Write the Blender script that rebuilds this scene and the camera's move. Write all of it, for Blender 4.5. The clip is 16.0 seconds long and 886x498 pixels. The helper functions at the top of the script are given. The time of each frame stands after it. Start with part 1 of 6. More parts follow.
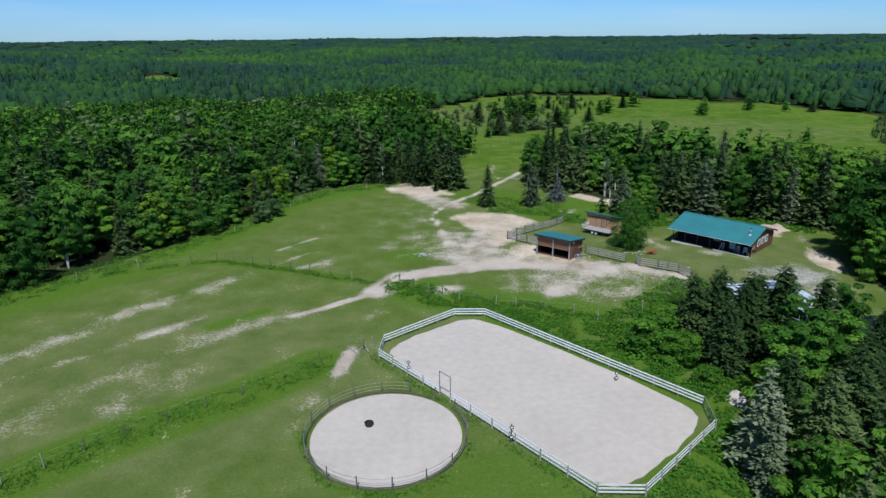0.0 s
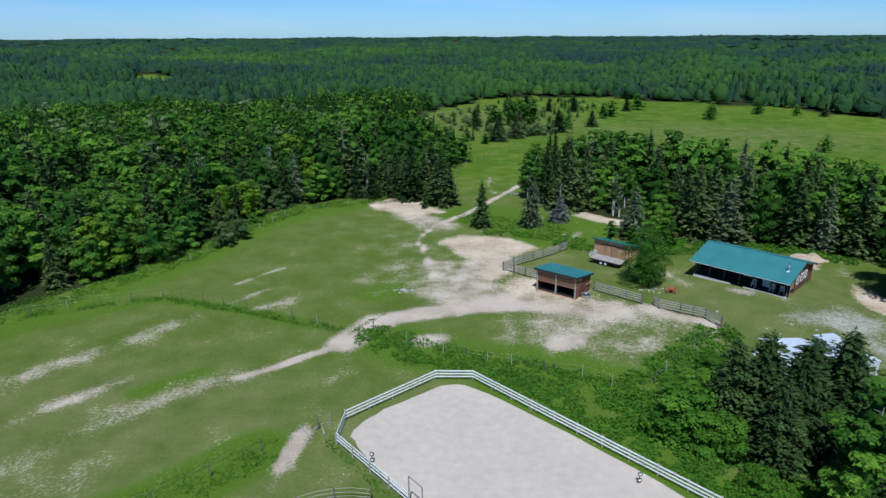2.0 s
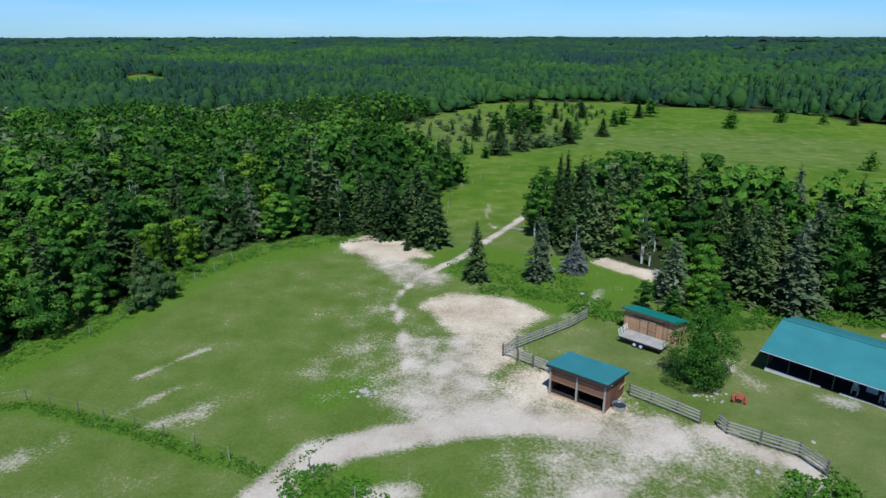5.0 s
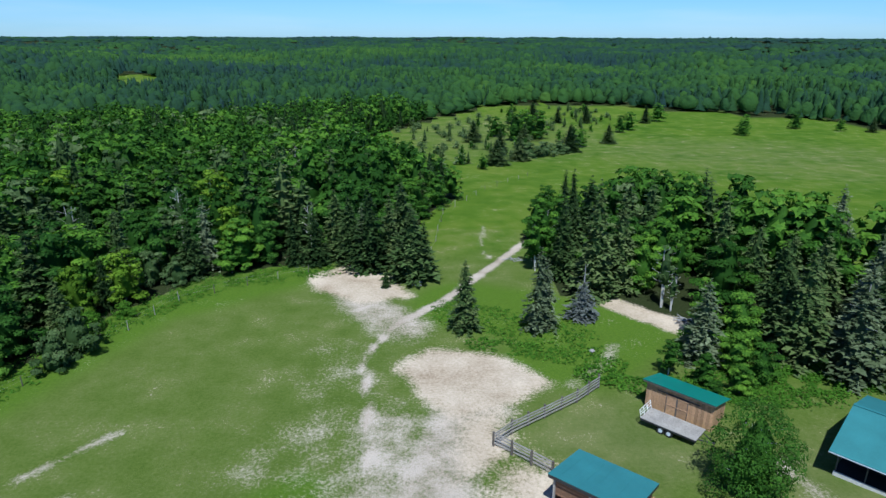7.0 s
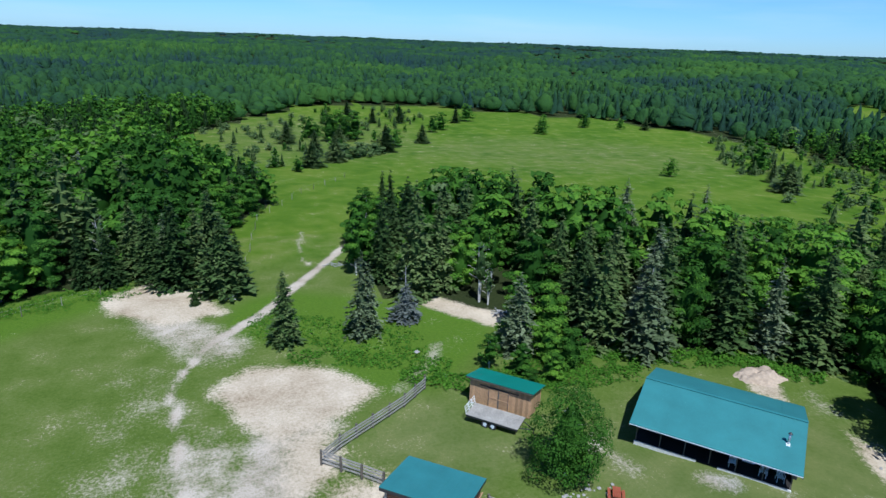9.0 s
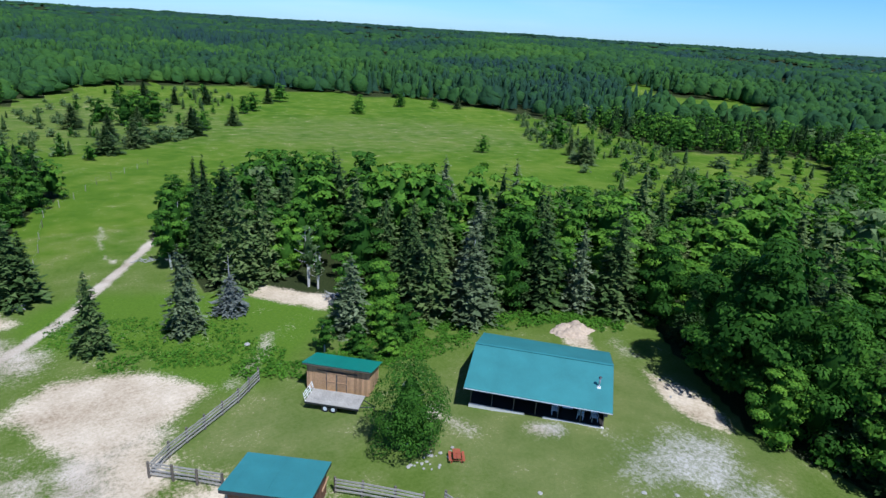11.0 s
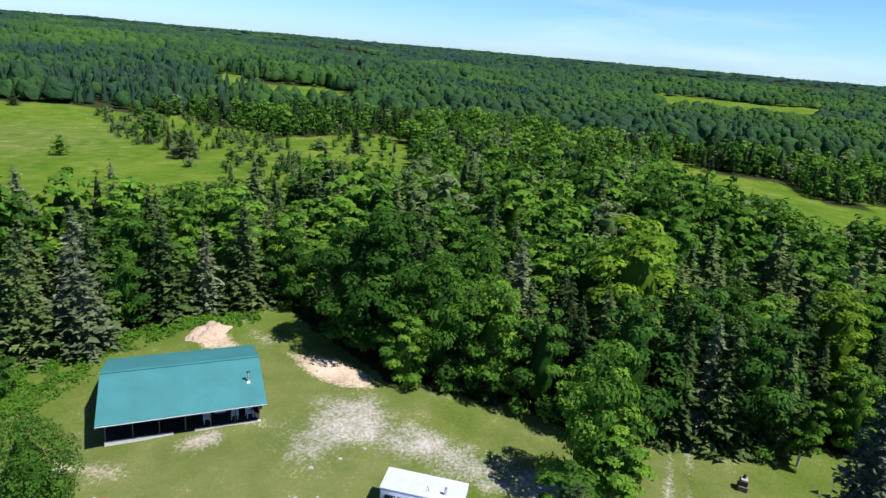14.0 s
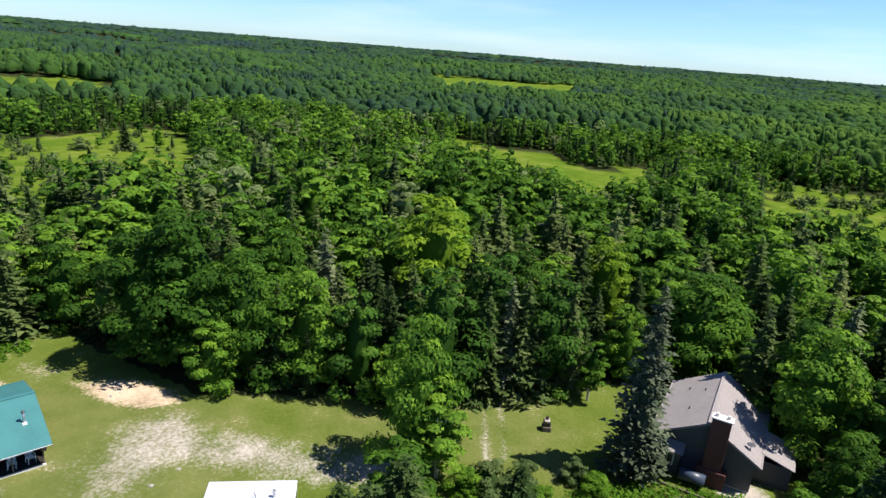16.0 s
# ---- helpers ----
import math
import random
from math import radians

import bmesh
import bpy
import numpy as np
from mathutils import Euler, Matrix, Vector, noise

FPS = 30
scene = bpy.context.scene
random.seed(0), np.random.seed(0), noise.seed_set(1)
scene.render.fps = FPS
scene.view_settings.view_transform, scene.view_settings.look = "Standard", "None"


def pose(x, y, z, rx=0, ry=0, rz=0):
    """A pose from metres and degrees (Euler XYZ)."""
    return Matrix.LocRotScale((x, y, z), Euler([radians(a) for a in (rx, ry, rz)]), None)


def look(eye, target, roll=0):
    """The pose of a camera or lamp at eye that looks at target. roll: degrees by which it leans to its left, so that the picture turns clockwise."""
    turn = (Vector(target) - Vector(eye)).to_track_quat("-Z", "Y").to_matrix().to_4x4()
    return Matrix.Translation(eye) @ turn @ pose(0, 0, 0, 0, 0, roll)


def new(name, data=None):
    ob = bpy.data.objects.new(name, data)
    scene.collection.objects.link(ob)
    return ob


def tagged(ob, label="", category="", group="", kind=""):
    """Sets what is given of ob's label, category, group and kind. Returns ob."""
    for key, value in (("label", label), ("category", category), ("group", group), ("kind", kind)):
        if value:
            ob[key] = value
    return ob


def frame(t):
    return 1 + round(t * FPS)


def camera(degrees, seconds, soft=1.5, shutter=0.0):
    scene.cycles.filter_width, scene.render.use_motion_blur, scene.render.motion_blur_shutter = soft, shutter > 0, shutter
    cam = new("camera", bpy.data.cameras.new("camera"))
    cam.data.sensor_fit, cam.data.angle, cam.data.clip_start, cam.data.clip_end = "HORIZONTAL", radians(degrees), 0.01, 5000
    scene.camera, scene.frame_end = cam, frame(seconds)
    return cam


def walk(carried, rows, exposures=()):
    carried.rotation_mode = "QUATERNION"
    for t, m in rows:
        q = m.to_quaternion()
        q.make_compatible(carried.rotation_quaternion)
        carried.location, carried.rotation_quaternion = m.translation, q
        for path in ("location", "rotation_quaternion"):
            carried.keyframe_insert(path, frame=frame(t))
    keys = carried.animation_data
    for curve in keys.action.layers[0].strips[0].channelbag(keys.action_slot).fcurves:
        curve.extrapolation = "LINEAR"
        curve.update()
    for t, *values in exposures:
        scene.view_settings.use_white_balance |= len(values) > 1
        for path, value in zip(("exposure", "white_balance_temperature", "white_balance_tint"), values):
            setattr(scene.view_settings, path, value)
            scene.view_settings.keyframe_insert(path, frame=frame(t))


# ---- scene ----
# Camera and its flight: forward over the paddocks, then turning on the spot.
cam = camera(71.0, 16.0, soft=1.45)
PATH = [
    (0.0, pose(0.063, 0.041, 32.681, 71.127, 0, -0.542) @ pose(0, 0, 0, 0, 0, -0.575)),
    (0.5, pose(0.662, 3.697, 32.501, 71.212, 0, -0.509) @ pose(0, 0, 0, 0, 0, -0.642)),
    (1.0, pose(1.206, 7.363, 32.572, 71.176, 0, -0.521) @ pose(0, 0, 0, 0, 0, -0.553)),
    (1.5, pose(1.748, 11.244, 32.680, 71.094, 0, -0.557) @ pose(0, 0, 0, 0, 0, -0.382)),
    (2.0, pose(2.314, 14.948, 32.718, 71.079, 0, -0.558) @ pose(0, 0, 0, 0, 0, -0.320)),
    (2.5, pose(2.671, 18.879, 32.691, 71.064, 0, -0.571) @ pose(0, 0, 0, 0, 0, -0.183)),
    (3.0, pose(3.071, 23.012, 32.705, 71.034, 0, -0.549) @ pose(0, 0, 0, 0, 0, -0.060)),
    (3.5, pose(3.552, 27.227, 32.739, 71.089, 0, -0.478) @ pose(0, 0, 0, 0, 0, -0.129)),
    (4.0, pose(4.043, 31.491, 32.759, 71.137, 0, -0.383) @ pose(0, 0, 0, 0, 0, -0.086)),
    (4.5, pose(4.560, 35.677, 32.886, 71.078, 0, -0.341) @ pose(0, 0, 0, 0, 0, -0.085)),
    (7.0, pose(7.517, 55.569, 33.136, 71.095, 0, -0.181) @ pose(0, 0, 0, 0, 0, 0.150)),
    (7.5, pose(7.999, 57.248, 33.264, 71.037, 0, -0.689) @ pose(0, 0, 0, 0, 0, 0.380)),
    (8.0, pose(8.350, 57.432, 33.203, 71.103, 0, -5.314) @ pose(0, 0, 0, 0, 0, 0.970)),
    (8.5, pose(8.408, 57.256, 33.308, 71.192, 0, -11.705) @ pose(0, 0, 0, 0, 0, 1.796)),
    (9.0, pose(8.299, 57.161, 33.262, 71.385, 0, -17.236) @ pose(0, 0, 0, 0, 0, 2.162)),
    (11.5, pose(7.932, 57.264, 33.188, 70.440, 0, -38.753) @ pose(0, 0, 0, 0, 0, 4.032)),
    (12.0, pose(7.824, 57.156, 33.306, 70.753, 0, -44.308) @ pose(0, 0, 0, 0, 0, 4.305)),
    (12.5, pose(7.957, 57.329, 33.253, 71.183, 0, -51.758) @ pose(0, 0, 0, 0, 0, 4.702)),
    (13.0, pose(7.937, 57.405, 33.267, 71.564, 0, -58.492) @ pose(0, 0, 0, 0, 0, 4.931)),
    (13.5, pose(7.920, 57.438, 33.322, 71.770, 0, -64.062) @ pose(0, 0, 0, 0, 0, 4.882)),
    (14.0, pose(7.809, 57.492, 33.281, 72.022, 0, -69.969) @ pose(0, 0, 0, 0, 0, 5.013)),
    (14.5, pose(7.831, 57.524, 33.248, 72.177, 0, -75.939) @ pose(0, 0, 0, 0, 0, 4.973)),
    (15.0, pose(7.764, 57.559, 33.284, 72.215, 0, -80.635) @ pose(0, 0, 0, 0, 0, 4.845)),
    (15.5, pose(7.709, 57.548, 33.305, 72.175, 0, -84.754) @ pose(0, 0, 0, 0, 0, 4.673)),
    (16.0, pose(7.632, 57.568, 33.335, 72.222, 0, -89.024) @ pose(0, 0, 0, 0, 0, 4.498)),
]

walk(cam, PATH, exposures=[(0.0, -0.23, 5650, 8), (7.0, -0.02, 5450, 6), (9.2, 0.03, 5400, 6), (12.5, 0.32, 5700, 12), (16.0, 0.58, 7000, 14)])

# Daylight: clear early-summer sky and one high sun from behind the flight.
SUN_FROM = Vector((-0.06, -0.998, 0.0)).normalized()
SUN_ELEV = radians(60)
world = bpy.data.worlds.new("sky")
scene.world = world
world.use_nodes = True
wn, wl = world.node_tree.nodes, world.node_tree.links
sky = wn.new("ShaderNodeTexSky")
sky.sky_type = 'NISHITA'
sky.sun_disc = False
sky.sun_elevation = SUN_ELEV
sky.sun_rotation = math.atan2(SUN_FROM.x, SUN_FROM.y)
sky.air_density, sky.dust_density, sky.ozone_density = 1.0, 0.15, 3.0
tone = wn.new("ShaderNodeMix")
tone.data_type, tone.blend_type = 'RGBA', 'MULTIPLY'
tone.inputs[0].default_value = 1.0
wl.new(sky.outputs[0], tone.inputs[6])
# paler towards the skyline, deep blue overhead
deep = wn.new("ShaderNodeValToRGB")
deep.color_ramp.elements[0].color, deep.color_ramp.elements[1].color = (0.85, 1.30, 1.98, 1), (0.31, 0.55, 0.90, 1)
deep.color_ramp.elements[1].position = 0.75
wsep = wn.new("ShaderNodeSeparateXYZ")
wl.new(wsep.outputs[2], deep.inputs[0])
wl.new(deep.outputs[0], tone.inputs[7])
# thin high cloud, faint streaks all round
wc, wm, wz, wr = (wn.new(k) for k in ("ShaderNodeTexCoord", "ShaderNodeMapping", "ShaderNodeTexNoise", "ShaderNodeValToRGB"))
wm.inputs["Scale"].default_value = (2.0, 2.0, 16.0)
wz.inputs["Scale"].default_value, wz.inputs["Detail"].default_value = 1.6, 6.0
wr.color_ramp.elements[0].position, wr.color_ramp.elements[1].position = 0.50, 0.82
wr.color_ramp.elements[1].color = (0.28, 0.28, 0.28, 1)
veil = wn.new("ShaderNodeMix")
veil.data_type = 'RGBA'
veil.inputs[7].default_value = (11.0, 12.0, 12.8, 1)
wl.new(wc.outputs["Generated"], wm.inputs[0])
wl.new(wc.outputs["Generated"], wsep.inputs[0])
wl.new(wm.outputs[0], wz.inputs["Vector"])
wl.new(wz.outputs[0], wr.inputs[0])
wl.new(wr.outputs[0], veil.inputs[0])
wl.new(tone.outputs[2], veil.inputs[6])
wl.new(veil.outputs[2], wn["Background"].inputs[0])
wn["Background"].inputs[1].default_value = 0.071
sun = new("sun", bpy.data.lights.new("sun", 'SUN'))
sun.data.energy, sun.data.angle, sun.data.color = 5.0, radians(0.55), (1.0, 0.96, 0.90)
sun.matrix_world = look(SUN_FROM * 100 * math.cos(SUN_ELEV) + Vector((0, 0, 100 * math.sin(SUN_ELEV))), (0, 0, 0))


# ---------------------------------------------------------------- materials
def material(name):
    m = bpy.data.materials.new(name)
    m.use_nodes = True
    return m, m.node_tree.nodes, m.node_tree.links, m.node_tree.nodes["Principled BSDF"]


def ramp(nodes, stops):
    r = nodes.new("ShaderNodeValToRGB")
    while len(r.color_ramp.elements) < len(stops):
        r.color_ramp.elements.new(0.5)
    for e, (p, c) in zip(r.color_ramp.elements, stops):
        e.position, e.color = p, (*c, 1.0)
    return r


def noise_node(nodes, links, scale, detail=4.0, coords="Object", rough=0.55):
    tc = nodes.new("ShaderNodeTexCoord")
    n = nodes.new("ShaderNodeTexNoise")
    n.inputs["Scale"].default_value, n.inputs["Detail"].default_value = scale, detail
    n.inputs["Roughness"].default_value = rough
    links.new(tc.outputs[coords], n.inputs["Vector"])
    return n


def mixed(nodes, links, fac, a, b, mode='MIX'):
    m = nodes.new("ShaderNodeMix")
    m.data_type, m.blend_type = 'RGBA', mode
    for sock, v in ((m.inputs[0], fac), (m.inputs[6], a), (m.inputs[7], b)):
        if isinstance(v, (int, float)):
            sock.default_value = v
        elif isinstance(v, tuple):
            sock.default_value = (*v, 1.0)
        else:
            links.new(v, sock)
    return m.outputs[2]


def maths(nodes, links, op, a, b=0.0, clamp=False):
    m = nodes.new("ShaderNodeMath")
    m.operation, m.use_clamp = op, clamp
    for sock, v in ((m.inputs[0], a), (m.inputs[1], b)):
        if isinstance(v, (int, float)):
            sock.default_value = v
        else:
            links.new(v, sock)
    return m.outputs[0]


def bumped(nodes, links, bsdf, height, strength=0.4, distance=0.05):
    b = nodes.new("ShaderNodeBump")
    b.inputs["Strength"].default_value, b.inputs["Distance"].default_value = strength, distance
    links.new(height, b.inputs["Height"])
    links.new(b.outputs[0], bsdf.inputs["Normal"])


def plain(name, col, rough=0.7, metal=0.0, scale=6.0, vary=0.25, bump=0.2, island=False):
    """A surface with grain and blotches at two scales round one colour."""
    m, n, l, b = material(name)
    dark = tuple(c * (1 - vary) for c in col)
    lite = tuple(min(1.0, c * (1 + vary)) for c in col)
    a = noise_node(n, l, scale, 5)
    c = noise_node(n, l, scale * 0.13, 3)
    r = ramp(n, [(0.3, dark), (0.7, lite)])
    l.new(maths(n, l, 'ADD', maths(n, l, 'MULTIPLY', a.outputs[0], 0.6), maths(n, l, 'MULTIPLY', c.outputs[0], 0.4)), r.inputs[0])
    out = r.outputs[0]
    if island:
        oi = n.new("ShaderNodeObjectInfo")
        rr = ramp(n, [(0.0, (0.75, 0.75, 0.75)), (1.0, (1.2, 1.2, 1.2))])
        l.new(oi.outputs["Random"], rr.inputs[0])
        out = mixed(n, l, 1.0, out, rr.outputs[0], 'MULTIPLY')
    l.new(out, b.inputs["Base Color"])
    b.inputs["Roughness"].default_value, b.inputs["Metallic"].default_value = rough, metal
    if bump:
        bumped(n, l, b, a.outputs[0], bump, 0.02)
    return m


def foliage(name, dark, mid, lite, fine=2.2, trans=0.3, by_object=0.5):
    """Leaves: colour by tree and by clump (attribute tint), fine mottling, light passing through."""
    m, n, l, b = material(name)
    at = n.new("ShaderNodeAttribute")
    at.attribute_name = "tint"
    oi = n.new("ShaderNodeObjectInfo")
    ns = noise_node(n, l, fine, 3)
    f = maths(n, l, 'MULTIPLY', at.outputs["Fac"], 1.0 - 0.25 * by_object)
    f = maths(n, l, 'ADD', f, maths(n, l, 'MULTIPLY', maths(n, l, 'SUBTRACT', oi.outputs["Random"], 0.5), by_object))
    f = maths(n, l, 'ADD', f, maths(n, l, 'MULTIPLY', maths(n, l, 'SUBTRACT', ns.outputs[0], 0.5), 0.6))
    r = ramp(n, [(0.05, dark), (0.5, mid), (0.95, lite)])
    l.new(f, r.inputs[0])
    l.new(r.outputs[0], b.inputs["Base Color"])
    b.inputs["Roughness"].default_value = 0.65
    b.inputs["Specular IOR Level"].default_value = 0.05
    t = n.new("ShaderNodeBsdfTranslucent")
    l.new(mixed(n, l, 1.0, r.outputs[0], (1.1, 1.25, 0.5), 'MULTIPLY'), t.inputs[0])
    mx = n.new("ShaderNodeMixShader")
    mx.inputs[0].default_value = trans
    l.new(b.outputs[0], mx.inputs[1])
    l.new(t.outputs[0], mx.inputs[2])
    l.new(mx.outputs[0], n["Material Output"].inputs[0])
    return m


LEAF = foliage("broad_leaves", (0.026, 0.074, 0.010), (0.072, 0.172, 0.020), (0.170, 0.315, 0.032), trans=0.26, by_object=0.7)
# darker copy of the broad leaves, dimming parts of the woods by colour
LEAF_DARK = foliage("dark_broad_leaves", (0.021, 0.064, 0.010), (0.057, 0.142, 0.020), (0.130, 0.255, 0.032), trans=0.22, by_object=0.7)
LEAF_BRIGHT = foliage("young_leaves", (0.075, 0.145, 0.012), (0.150, 0.265, 0.020), (0.260, 0.380, 0.040))
NEEDLE = foliage("spruce_needles", (0.028, 0.056, 0.016), (0.070, 0.117, 0.034), (0.145, 0.190, 0.064), fine=3.0, trans=0.12, by_object=0.75)
NEEDLE_GREY = foliage("grey_needles", (0.042, 0.064, 0.036), (0.088, 0.116, 0.070), (0.165, 0.195, 0.130), fine=3.0, trans=0.1)
NEEDLE_PALE = foliage("pale_needles", (0.080, 0.110, 0.050), (0.160, 0.200, 0.104), (0.260, 0.300, 0.170), fine=3.0, trans=0.1)
NEEDLE_BLUE = foliage("dying_needles", (0.095, 0.110, 0.098), (0.185, 0.202, 0.182), (0.285, 0.302, 0.272), fine=3.0, trans=0.1)
SHRUB_GREY = foliage("willow_leaves", (0.046, 0.086, 0.026), (0.092, 0.148, 0.050), (0.165, 0.224, 0.090))
WEED = foliage("weed_leaves", (0.045, 0.120, 0.012), (0.090, 0.210, 0.020), (0.170, 0.320, 0.035), fine=1.2)
GRASS = foliage("pasture_grass", (0.070, 0.140, 0.022), (0.120, 0.190, 0.036), (0.200, 0.250, 0.075), fine=1.5, trans=0.2)
BARK = plain("bark", (0.12, 0.095, 0.07), 0.9, scale=9, vary=0.4)
BARK_BIRCH = plain("birch_bark", (0.55, 0.53, 0.48), 0.8, scale=5, vary=0.35)
DEADWOOD = plain("dead_wood", (0.34, 0.33, 0.32), 0.9, scale=7, vary=0.3)


def woods_material():
    """Far woods: each crown its own green, from yellowish broadleaf to dark spruce and haze-blue distance, with leafy
    mottling.
    """
    m, n, l, b = material("far_woods")
    at = n.new("ShaderNodeAttribute")
    at.attribute_name = "tint"
    big = noise_node(n, l, 0.006, 3)
    fine = noise_node(n, l, 0.9, 4)
    f = maths(n, l, 'ADD', maths(n, l, 'MULTIPLY', at.outputs["Fac"], 0.62), maths(n, l, 'MULTIPLY', maths(n, l, 'SUBTRACT', big.outputs[0], 0.5), 1.0))
    f = maths(n, l, 'ADD', f, maths(n, l, 'MULTIPLY', maths(n, l, 'SUBTRACT', fine.outputs[0], 0.5), 0.4))
    f = maths(n, l, 'ADD', f, 0.12)
    # bluish lowest stop carries the distance haze in the crown colour
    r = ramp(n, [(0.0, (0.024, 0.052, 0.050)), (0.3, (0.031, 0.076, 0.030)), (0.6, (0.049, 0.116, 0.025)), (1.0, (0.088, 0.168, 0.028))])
    l.new(f, r.inputs[0])
    l.new(r.outputs[0], b.inputs["Base Color"])
    b.inputs["Roughness"].default_value = 0.9
    b.inputs["Specular IOR Level"].default_value = 0.03
    bumped(n, l, b, fine.outputs[0], 0.7, 1.2)
    t = n.new("ShaderNodeBsdfTranslucent")
    l.new(r.outputs[0], t.inputs[0])
    mx = n.new("ShaderNodeMixShader")
    mx.inputs[0].default_value = 0.12
    l.new(b.outputs[0], mx.inputs[1])
    l.new(t.outputs[0], mx.inputs[2])
    l.new(mx.outputs[0], n["Material Output"].inputs[0])
    return m


WOODS = woods_material()


def ground_material():
    """One sheet: pasture, meadow, lush verge, dust, sand and forest litter, told apart by attributes and broken up by noise."""
    m, n, l, b = material("ground")

    def attr(name):
        a = n.new("ShaderNodeAttribute")
        a.attribute_name = name
        return a.outputs["Fac"]
    n1 = noise_node(n, l, 0.22, 6, rough=0.6)
    n2 = noise_node(n, l, 3.2, 6, rough=0.7)
    n3 = noise_node(n, l, 13.0, 4, rough=0.75)
    n4 = noise_node(n, l, 0.05, 4)

    def worn(a, spread, gain, grain=1.5):
        f = maths(n, l, 'ADD', a, maths(n, l, 'MULTIPLY', maths(n, l, 'SUBTRACT', n1.outputs[0], 0.5), spread))
        f = maths(n, l, 'ADD', f, maths(n, l, 'MULTIPLY', maths(n, l, 'SUBTRACT', n2.outputs[0], 0.5), spread))
        f = maths(n, l, 'ADD', f, maths(n, l, 'MULTIPLY', maths(n, l, 'SUBTRACT', n3.outputs[0], 0.5), spread * grain))
        return maths(n, l, 'MULTIPLY', maths(n, l, 'SUBTRACT', f, 0.5 - 0.5 / gain), gain, clamp=True)
    past = ramp(n, [(0.33, (0.068, 0.112, 0.016)), (0.5, (0.110, 0.158, 0.028)), (0.68, (0.165, 0.196, 0.056))])
    l.new(maths(n, l, 'ADD', maths(n, l, 'MULTIPLY', n1.outputs[0], 0.34), maths(n, l, 'ADD', maths(n, l, 'MULTIPLY', n2.outputs[0], 0.40), maths(n, l, 'MULTIPLY', n3.outputs[0], 0.26))), past.inputs[0])
    lush = ramp(n, [(0.34, (0.056, 0.118, 0.011)), (0.66, (0.128, 0.206, 0.023))])
    l.new(maths(n, l, 'ADD', maths(n, l, 'MULTIPLY', n2.outputs[0], 0.5), maths(n, l, 'MULTIPLY', n3.outputs[0], 0.5)), lush.inputs[0])
    mead = ramp(n, [(0.34, (0.058, 0.122, 0.010)), (0.5, (0.096, 0.162, 0.016)), (0.64, (0.150, 0.196, 0.030))])
    l.new(maths(n, l, 'ADD', maths(n, l, 'MULTIPLY', n4.outputs[0], 0.5), maths(n, l, 'MULTIPLY', n1.outputs[0], 0.5)), mead.inputs[0])
    dust = ramp(n, [(0.32, (0.30, 0.235, 0.17)), (0.46, (0.44, 0.362, 0.280)), (0.56, (0.56, 0.478, 0.385)), (0.7, (0.66, 0.585, 0.485))])
    l.new(maths(n, l, 'ADD', maths(n, l, 'MULTIPLY', n1.outputs[0], 0.5), maths(n, l, 'MULTIPLY', n3.outputs[0], 0.5)), dust.inputs[0])
    sand = ramp(n, [(0.36, (0.36, 0.27, 0.18)), (0.48, (0.52, 0.42, 0.30)), (0.62, (0.68, 0.57, 0.43))])
    l.new(maths(n, l, 'ADD', maths(n, l, 'MULTIPLY', n1.outputs[0], 0.55), maths(n, l, 'MULTIPLY', n2.outputs[0], 0.45)), sand.inputs[0])
    gravel = ramp(n, [(0.34, (0.27, 0.250, 0.220)), (0.5, (0.41, 0.382, 0.340)), (0.66, (0.53, 0.50, 0.455))])
    l.new(maths(n, l, 'ADD', maths(n, l, 'MULTIPLY', n1.outputs[0], 0.6), maths(n, l, 'MULTIPLY', n2.outputs[0], 0.4)), gravel.inputs[0])
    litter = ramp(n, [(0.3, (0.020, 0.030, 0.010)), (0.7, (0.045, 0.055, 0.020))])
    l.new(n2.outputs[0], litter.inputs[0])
    out = mixed(n, l, worn(attr("meadow"), 0.3, 2.5), past.outputs[0], mead.outputs[0])
    dry = ramp(n, [(0.3, (0.088, 0.130, 0.028)), (0.5, (0.140, 0.170, 0.050)), (0.7, (0.200, 0.212, 0.076))])
    l.new(maths(n, l, 'ADD', maths(n, l, 'MULTIPLY', n1.outputs[0], 0.7), maths(n, l, 'MULTIPLY', n2.outputs[0], 0.3)), dry.inputs[0])
    out = mixed(n, l, worn(attr("dry"), 0.9, 1.6, 0.5), out, dry.outputs[0])
    out = mixed(n, l, worn(attr("lush"), 0.7, 1.8), out, lush.outputs[0])
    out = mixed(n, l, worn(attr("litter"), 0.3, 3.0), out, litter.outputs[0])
    out = mixed(n, l, worn(maths(n, l, 'MULTIPLY', attr("dust"), 1.16), 1.25, 2.2, 0.7), out, mixed(n, l, attr("gravel"), dust.outputs[0], gravel.outputs[0]))
    out = mixed(n, l, worn(attr("sand"), 1.3, 2.6, 0.7), out, sand.outputs[0])
    # pale stones and dry tufts scattered over and round the bare ground
    n5 = noise_node(n, l, 4.2, 3, rough=0.8)
    speck = maths(n, l, 'MULTIPLY', maths(n, l, 'SUBTRACT', n5.outputs[0], 0.60), 14.0, clamp=True)
    near_dust = maths(n, l, 'MULTIPLY', maths(n, l, 'ADD', maths(n, l, 'MULTIPLY', attr("dust"), 1.6), maths(n, l, 'MULTIPLY', maths(n, l, 'SUBTRACT', n1.outputs[0], 0.42), 1.6, clamp=True), clamp=True), 0.5)
    out = mixed(n, l, maths(n, l, 'MULTIPLY', speck, maths(n, l, 'MULTIPLY', near_dust, maths(n, l, 'SUBTRACT', 1.0, maths(n, l, 'MULTIPLY', attr("gravel"), 0.7)))), out, (0.58, 0.52, 0.42))
